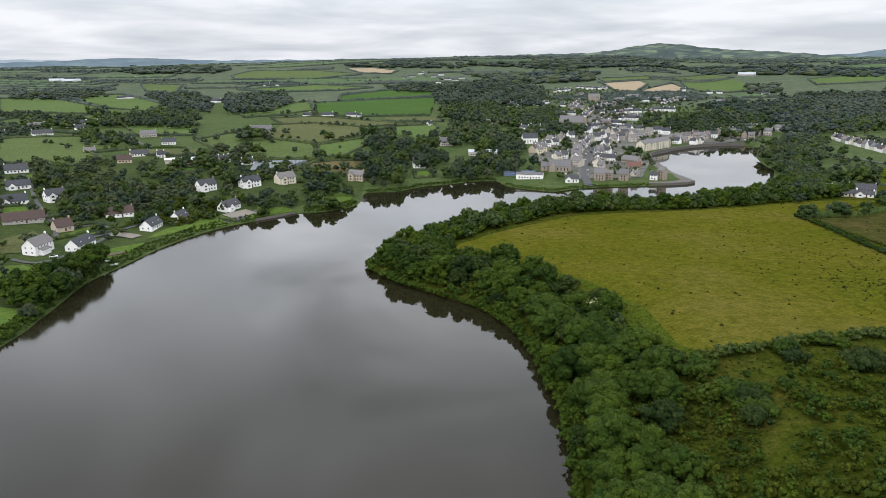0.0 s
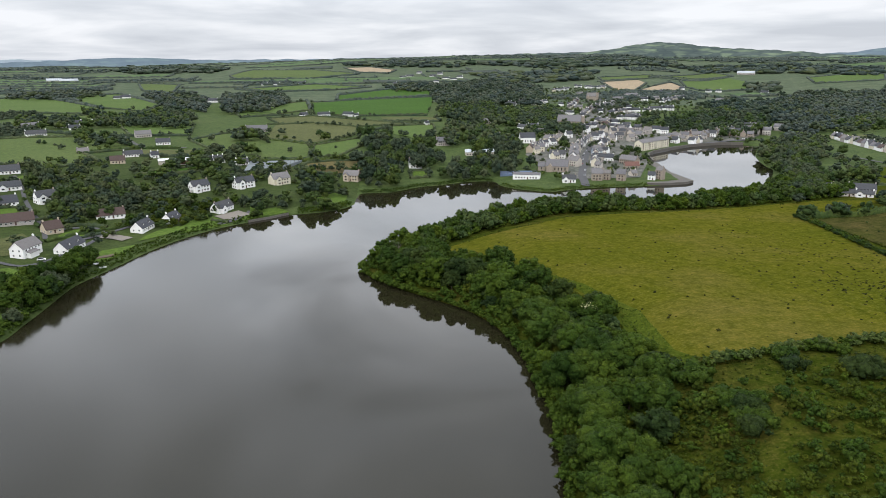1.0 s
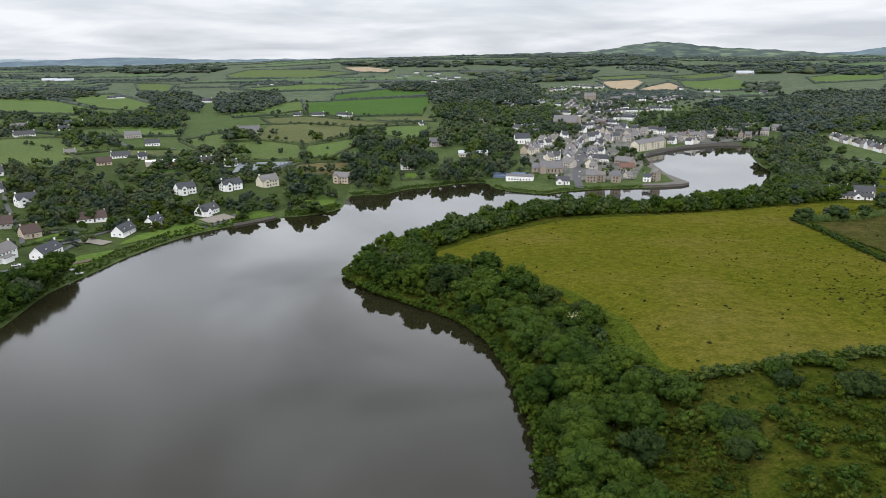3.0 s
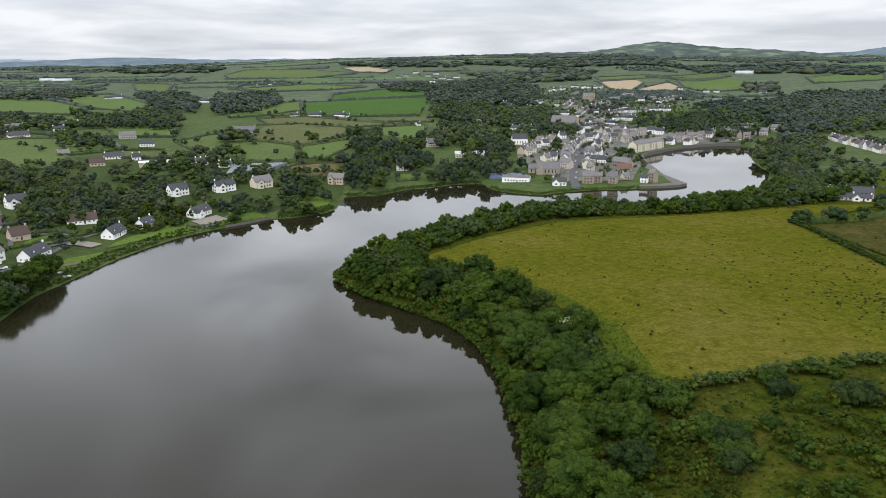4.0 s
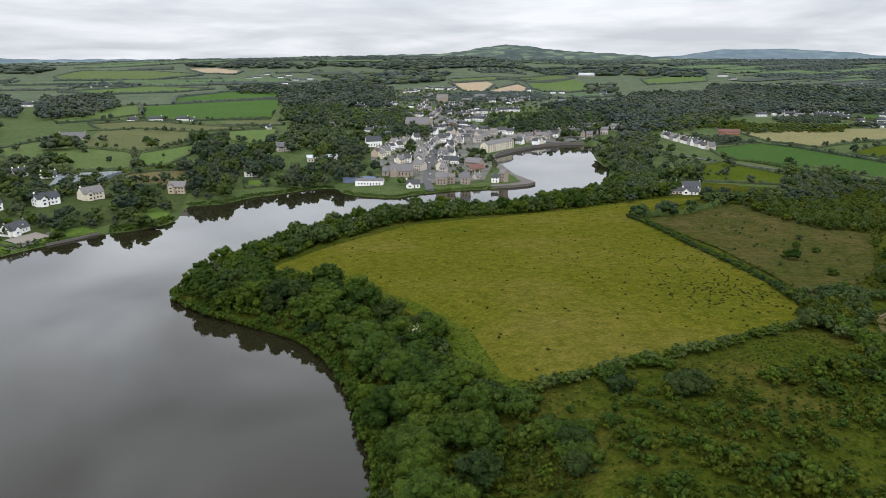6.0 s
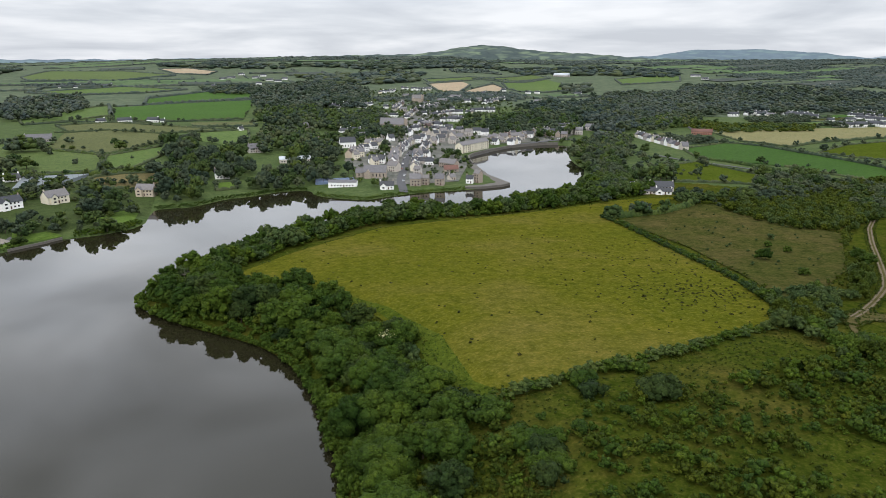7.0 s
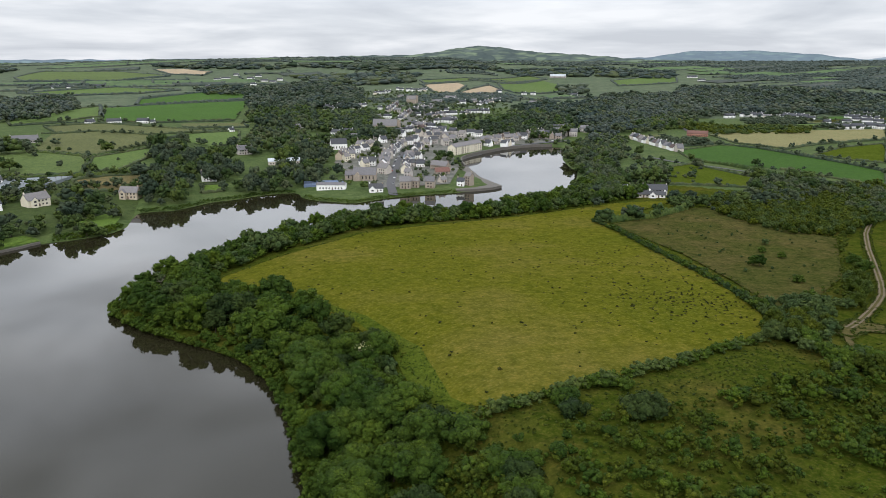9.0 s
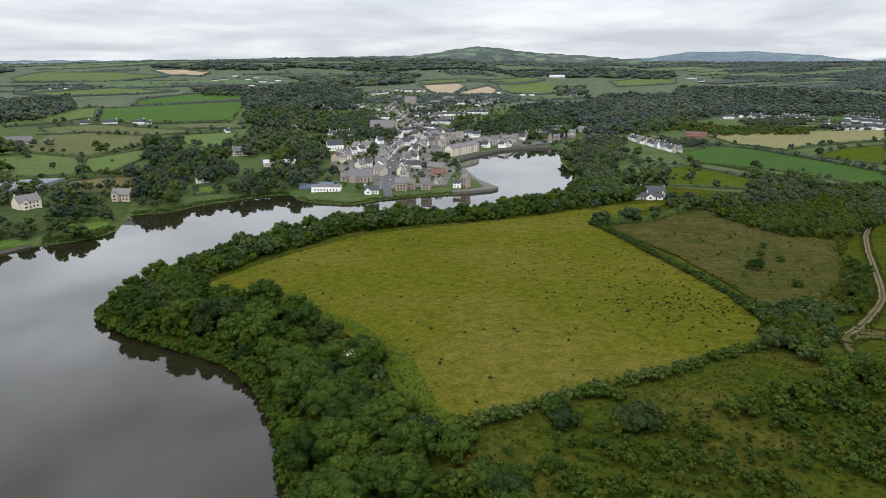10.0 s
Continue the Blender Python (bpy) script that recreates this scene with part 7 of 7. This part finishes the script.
# ---- more houses of the town, street by street ----
HAND_BUILT = len(BUILT)
STREET = along([(138, 600), (143.6, 638.6), (157.2, 687.4), (177.9, 767.1), (197.5, 827.7), (220.9, 889.8), (249.5, 931.5)], 2)
r = random.Random(8)
STREETS = (
    ([(146, 690), (166, 769), (186, 832), (209, 894), (240, 940)], 1), ([(167, 684), (189, 764), (209, 824), (232, 885), (258, 925)], 1), ([(286, 1346), (346, 1530)], 0), ([(280, 1211), (314, 1303), (361, 1392)], 0),
    ([(339, 1334), (406, 1461)], 0), ([(363, 1886), (422, 1952)], 2), ([(451, 2018), (472, 2013)], 2), ([(469, 1977), (530, 1963)], 2), ([(174, 1422), (201, 1460), (240, 1526)], 2),
    ([(230, 1441), (257, 1459)], 2), ([(118, 777), (147, 857)], 0), ([(133, 729), (150, 737)], 2), ([(247, 1038), (278, 1060)], 0), ([(282, 1124), (304, 1083)], 0), ([(281, 1049), (300, 1004)], 1),
    ([(270, 974), (294, 955)], 0), ([(359, 1416), (389, 1342)], 0), ([(336, 1240), (394, 1284)], 0), ([(326, 1154), (366, 1180)], 1), ([(171, 804), (198, 853)], 1),
    ([(153, 874), (176, 892)], 0), ([(338, 951), (346, 920)], 0), ([(354, 950), (389, 954), (420, 982)], 0), ([(424, 990), (454, 994), (492, 996)], 0),
    ([(423, 962), (456, 944)], 0), ([(382, 1269), (417, 1278), (469, 1290)], 2), ([(481, 1640), (506, 1600)], 2), ([(508, 1471), (585, 1581)], 1), ([(382, 1388), (404, 1383)], 2),
    ([(344, 1170), (368, 1174)], 1), ([(348, 896), (366, 911)], 0), ([(476, 1042), (507, 1028)], 0), ([(976, 1230), (1047, 1234)], 2), ([(1063, 1228), (1058, 1140)], 2), ([(1136, 1135), (1159, 1076)], 2))
LOOKS = (("grey", "slate", "white", "cream", "stone", "grey", "white", "tan"), ("white", "white", "cream", "grey", "white", "bluegrey", "slate"), ("white", "white", "white", "cream"))
for line, tone in STREETS:
    for (ax, ay), (bx, by) in zip(line, line[1:]):
        length, turn = math.hypot(bx - ax, by - ay), math.degrees(math.atan2(by - ay, bx - ax))
        s = 3.0
        while s < length:
            w = r.uniform(6.5, 10.5)
            x, y = ax + (bx - ax) * s / length + r.uniform(-1.2, 1.2), ay + (by - ay) * s / length + r.uniform(-1.2, 1.2)
            near = min(math.hypot(x - a, y - b) - 0.42 * c for a, b, c in BUILT[:HAND_BUILT] or BUILT)
            if near > 4.2 and np.hypot(*(STREET - (x, y)).T).min() > 7.5:
                gable = r.random() < 0.3
                house(x, y, turn + (90 if gable else 0) + r.uniform(-3, 3), w, r.uniform(6.5, 8), r.choice((3.2, 4.8, 5.2, 5.6, 6)), r.choice(LOOKS[tone]))
            s += w + (0.2 if tone < 2 else 3.0)

def prism_arrays(outline, a, b):
    n = len(outline)
    v = [(a, u, w) for u, w in outline] + [(b, u, w) for u, w in outline]
    f = [t for i in range(n) for t in ((i, (i + 1) % n, n + (i + 1) % n), (i, n + (i + 1) % n, n + i))]
    f += [(0, i + 1, i) for i in range(1, n - 1)] + [(n, n + i, n + i + 1) for i in range(1, n - 1)]
    return np.array(v, float), np.array(f)


# ---- the distant houses, too many and too far to count ----
mats = list(WALLS.values()) + list(ROOFS.values()) + [PANE]
vs, fs, slots, k = [], [], [], 0
for x, y, turn, L, W, eaves, wall, roof in DISTANT:
    rise = W * 0.46
    e = W / 2 + 0.35
    pieces = [([(-W / 2, -2), (W / 2, -2), (W / 2, eaves), (0, eaves + rise), (-W / 2, eaves)], -L / 2, L / 2, WALLS[wall]),
              ([(-e, eaves - 0.25), (0, eaves + rise + 0.06), (e, eaves - 0.25), (e, eaves + 0.02), (0, eaves + rise + 0.35), (-e, eaves + 0.02)], -L / 2 - 0.3, L / 2 + 0.3, ROOFS[roof]),
              ([(-0.5, eaves + rise - 1), (0.5, eaves + rise - 1), (0.5, eaves + rise + 1.3), (-0.5, eaves + rise + 1.3)], L / 2 - 1.2, L / 2 - 0.2, WALLS[wall])]
    for i in range(max(1, int(L / 3.2))):
        wx = (i - (max(1, int(L / 3.2)) - 1) / 2) * 3.2
        for z in ((1.0, 3.4) if eaves > 4.4 else (1.0,)):
            pieces.append(([(-W / 2 - 0.05, z), (-W / 2 + 0.1, z), (-W / 2 + 0.1, z + 1.2), (-W / 2 - 0.05, z + 1.2)], wx - 0.6, wx + 0.6, PANE))
    c, q = math.cos(radians(turn)), math.sin(radians(turn))
    for outline, a, b, m in pieces:
        v, f = prism_arrays(outline, a, b)
        v = v @ np.array([(c, q, 0), (-q, c, 0), (0, 0, 1)]) + (x, y, ground_z(x, y))
        vs.append(v); fs.append(f + k); slots += [mats.index(m)] * len(f); k += len(v)
me = mesh_of("distant_houses", np.concatenate(vs), np.concatenate(fs), mats, slots)
fix = bmesh.new(); fix.from_mesh(me); bmesh.ops.recalc_face_normals(fix, faces=fix.faces); fix.to_mesh(me); fix.free()
tagged(new("distant_houses", me), "white and grey houses scattered over far slopes", "houses", kind="stuff")

# ---- gardens, shrubs and small trees between the houses ----
def gardens(poly, spacing, low, high, share, seed):
    q = fill(poly, spacing, seed)
    spots = np.array([b[:2] for b in BUILT]); reach = np.array([b[2] for b in BUILT]) * (0.62 if seed < 50 else 0.45) + 2.5
    d = np.hypot(q[:, None, 0] - spots[None, :, 0], q[:, None, 1] - spots[None, :, 1])
    open_ = (d > reach).all(1)
    if seed < 50:
        open_ &= (shore_distance(q[:, 0], q[:, 1]) > 27) | (q[:, 1] > 515) | (q[:, 1] < 375)
    # front gardens on the river side stay low and open
    for k in (1.02, 1.04, 1.06) if seed < 50 else (1.012,):
        open_ &= (np.hypot(q[:, None, 0] * k - spots[None, :, 0], q[:, None, 1] * k - spots[None, :, 1]) > reach).all(1)
    q = q[open_]
    g = np.random.default_rng(seed)
    patchy = waves(q[:, 0], q[:, 1], 14) * 0.5 + g.random(len(q))
    q = q[patchy < share]
    z = height(q[:, 0], q[:, 1])
    rows = [(x, y, h - 0.3, g.uniform(low, high) / 8 * (1.5 if g.random() < 0.12 else 1), g.uniform(0.9, 1.5)) for (x, y), h in zip(q, z)]
    for k, leaf in enumerate((LEAF, LEAF_HAZED, LEAF_HAZED)):
        scatter("shrubs", "garden shrubs and small trees between the houses", "shrubs", SHRUB if seed < 50 else FAR, rows[k::3], leaf, seed + k)


gardens([(-330, 330), (-190, 330), (-172, 400), (-140, 462), (-100, 512), (-70, 590), (-40, 660), (-200, 700), (-420, 640), (-420, 420)], 7, 1.8, 8.0, 0.62, 31)
gardens([(300, 640), (330, 560), (400, 560), (470, 640), (460, 760), (500, 900), (420, 920), (340, 800)], 11, 3, 10, 0.55, 62)
gardens([(480, 560), (700, 420), (760, 520), (520, 640)], 16, 2, 6, 0.3, 63)
gardens([(-420, 700), (-200, 720), (-60, 760), (-90, 900), (-420, 860)], 20, 3, 9, 0.22, 64)
gardens([(70, 600), (150, 610), (250, 700), (262, 830), (330, 905), (440, 920), (470, 1100), (560, 1400), (600, 1620), (520, 1980), (330, 1980), (150, 1450), (110, 900), (60, 760)], 11, 2.5, 7, 0.4, 61)

# ---- the patchwork of far fields ----
lone = []
quilt, hedge_rows, copse = {k: [] for k in ("meadow", "grass", "olive", "lush", "heath", "far_green", "far_olive", "far_dark")}, [], []
y0, step = 620.0, 42.0
r = np.random.default_rng(21)
while y0 < 4450:
    x0 = -0.95 * y0 - 200
    while x0 < 1.35 * y0 + 200:
        w = step * r.uniform(1.0, 2.6)
        c, s = math.cos(0.1), math.sin(0.1)
        cell = [(x0 + 2, y0 + 2), (x0 + w - 2, y0 + 2 + r.uniform(-0.1, 0.1) * step), (x0 + w - 2, y0 + step - 2), (x0 + 2, y0 + step - 2 + r.uniform(-0.1, 0.1) * step)]
        cell = [(x * c - (y - 1500) * s, 1500 + x * s + (y - 1500) * c) for x, y in cell]
        mid = np.mean(cell, 0)
        town = inside([(60, 580), (60, 1000), (150, 1500), (330, 1560), (500, 1400), (560, 950), (300, 580)], mid[:1], mid[1:])[0] or (mid[1] < 760 and -60 < mid[0] < 900) or (mid[1] < 700 and mid[0] > -330)
        kind = r.choice(["meadow", "grass", "olive", "lush", "heath", "wood", "bare"], p=[0.26, 0.24, 0.1, 0.08, 0.06, 0.24, 0.02] if mid[0] < 0 else [0.13, 0.15, 0.08, 0.05, 0.05, 0.48, 0.06])
        grid = np.array([(np.array(cell[0]) * (1 - u) + np.array(cell[1]) * u) * (1 - v) + (np.array(cell[3]) * (1 - u) + np.array(cell[2]) * u) * v for u in (0, 0.25, 0.5, 0.75, 1) for v in (0, 0.5, 1)])
        taken = any(inside(p, grid[:, 0], grid[:, 1]).any() for p in FIELD_POLYS + WOOD_POLYS if np.hypot(*(np.mean(p, 0) - mid)) < 900)
        if shore_distance(mid[:1], mid[1:])[0] > 60 and not town and not taken:
            # far cells take the grasses that have haze in their colour
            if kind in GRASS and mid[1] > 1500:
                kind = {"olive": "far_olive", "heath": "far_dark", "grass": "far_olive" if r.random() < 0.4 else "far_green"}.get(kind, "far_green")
            if kind in quilt:
                quilt[kind].append(cell)
            elif kind == "wood":
                copse += [tuple(p) for p in fill(cell, max(10, y0 / 105), int(mid[0] + mid[1]))]
            hedge_rows += [[cell[0], cell[1]], [cell[1], cell[2]]]
            if r.random() < 0.7:
                q = along([cell[0], cell[1], cell[2]], max(9, y0 / 70))
                lone += [p for p in q if r.random() < 0.55]
        x0 += w
    y0 += step
    step = min(step * 1.07, y0 / 19)
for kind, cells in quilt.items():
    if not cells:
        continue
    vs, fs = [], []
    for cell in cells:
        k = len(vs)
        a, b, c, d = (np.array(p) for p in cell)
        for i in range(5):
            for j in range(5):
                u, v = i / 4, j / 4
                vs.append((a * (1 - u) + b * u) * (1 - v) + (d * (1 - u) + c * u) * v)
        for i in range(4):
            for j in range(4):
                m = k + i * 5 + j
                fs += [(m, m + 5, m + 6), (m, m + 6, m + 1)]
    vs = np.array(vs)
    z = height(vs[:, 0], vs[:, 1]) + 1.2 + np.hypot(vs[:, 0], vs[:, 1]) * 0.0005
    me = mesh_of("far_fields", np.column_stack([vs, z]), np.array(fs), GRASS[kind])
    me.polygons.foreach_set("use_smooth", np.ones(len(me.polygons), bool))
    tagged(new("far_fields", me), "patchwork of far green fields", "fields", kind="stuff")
for near, leaf in ((True, LEAF_HAZED), (False, LEAF_HAZED_FAR)):
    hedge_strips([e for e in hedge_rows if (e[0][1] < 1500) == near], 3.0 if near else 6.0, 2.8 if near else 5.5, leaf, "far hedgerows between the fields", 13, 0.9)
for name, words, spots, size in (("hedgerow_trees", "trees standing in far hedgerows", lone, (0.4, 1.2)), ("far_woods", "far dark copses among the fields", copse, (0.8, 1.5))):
    for near, leaf in ((True, LEAF_HAZED), (False, LEAF_HAZED_FAR)):
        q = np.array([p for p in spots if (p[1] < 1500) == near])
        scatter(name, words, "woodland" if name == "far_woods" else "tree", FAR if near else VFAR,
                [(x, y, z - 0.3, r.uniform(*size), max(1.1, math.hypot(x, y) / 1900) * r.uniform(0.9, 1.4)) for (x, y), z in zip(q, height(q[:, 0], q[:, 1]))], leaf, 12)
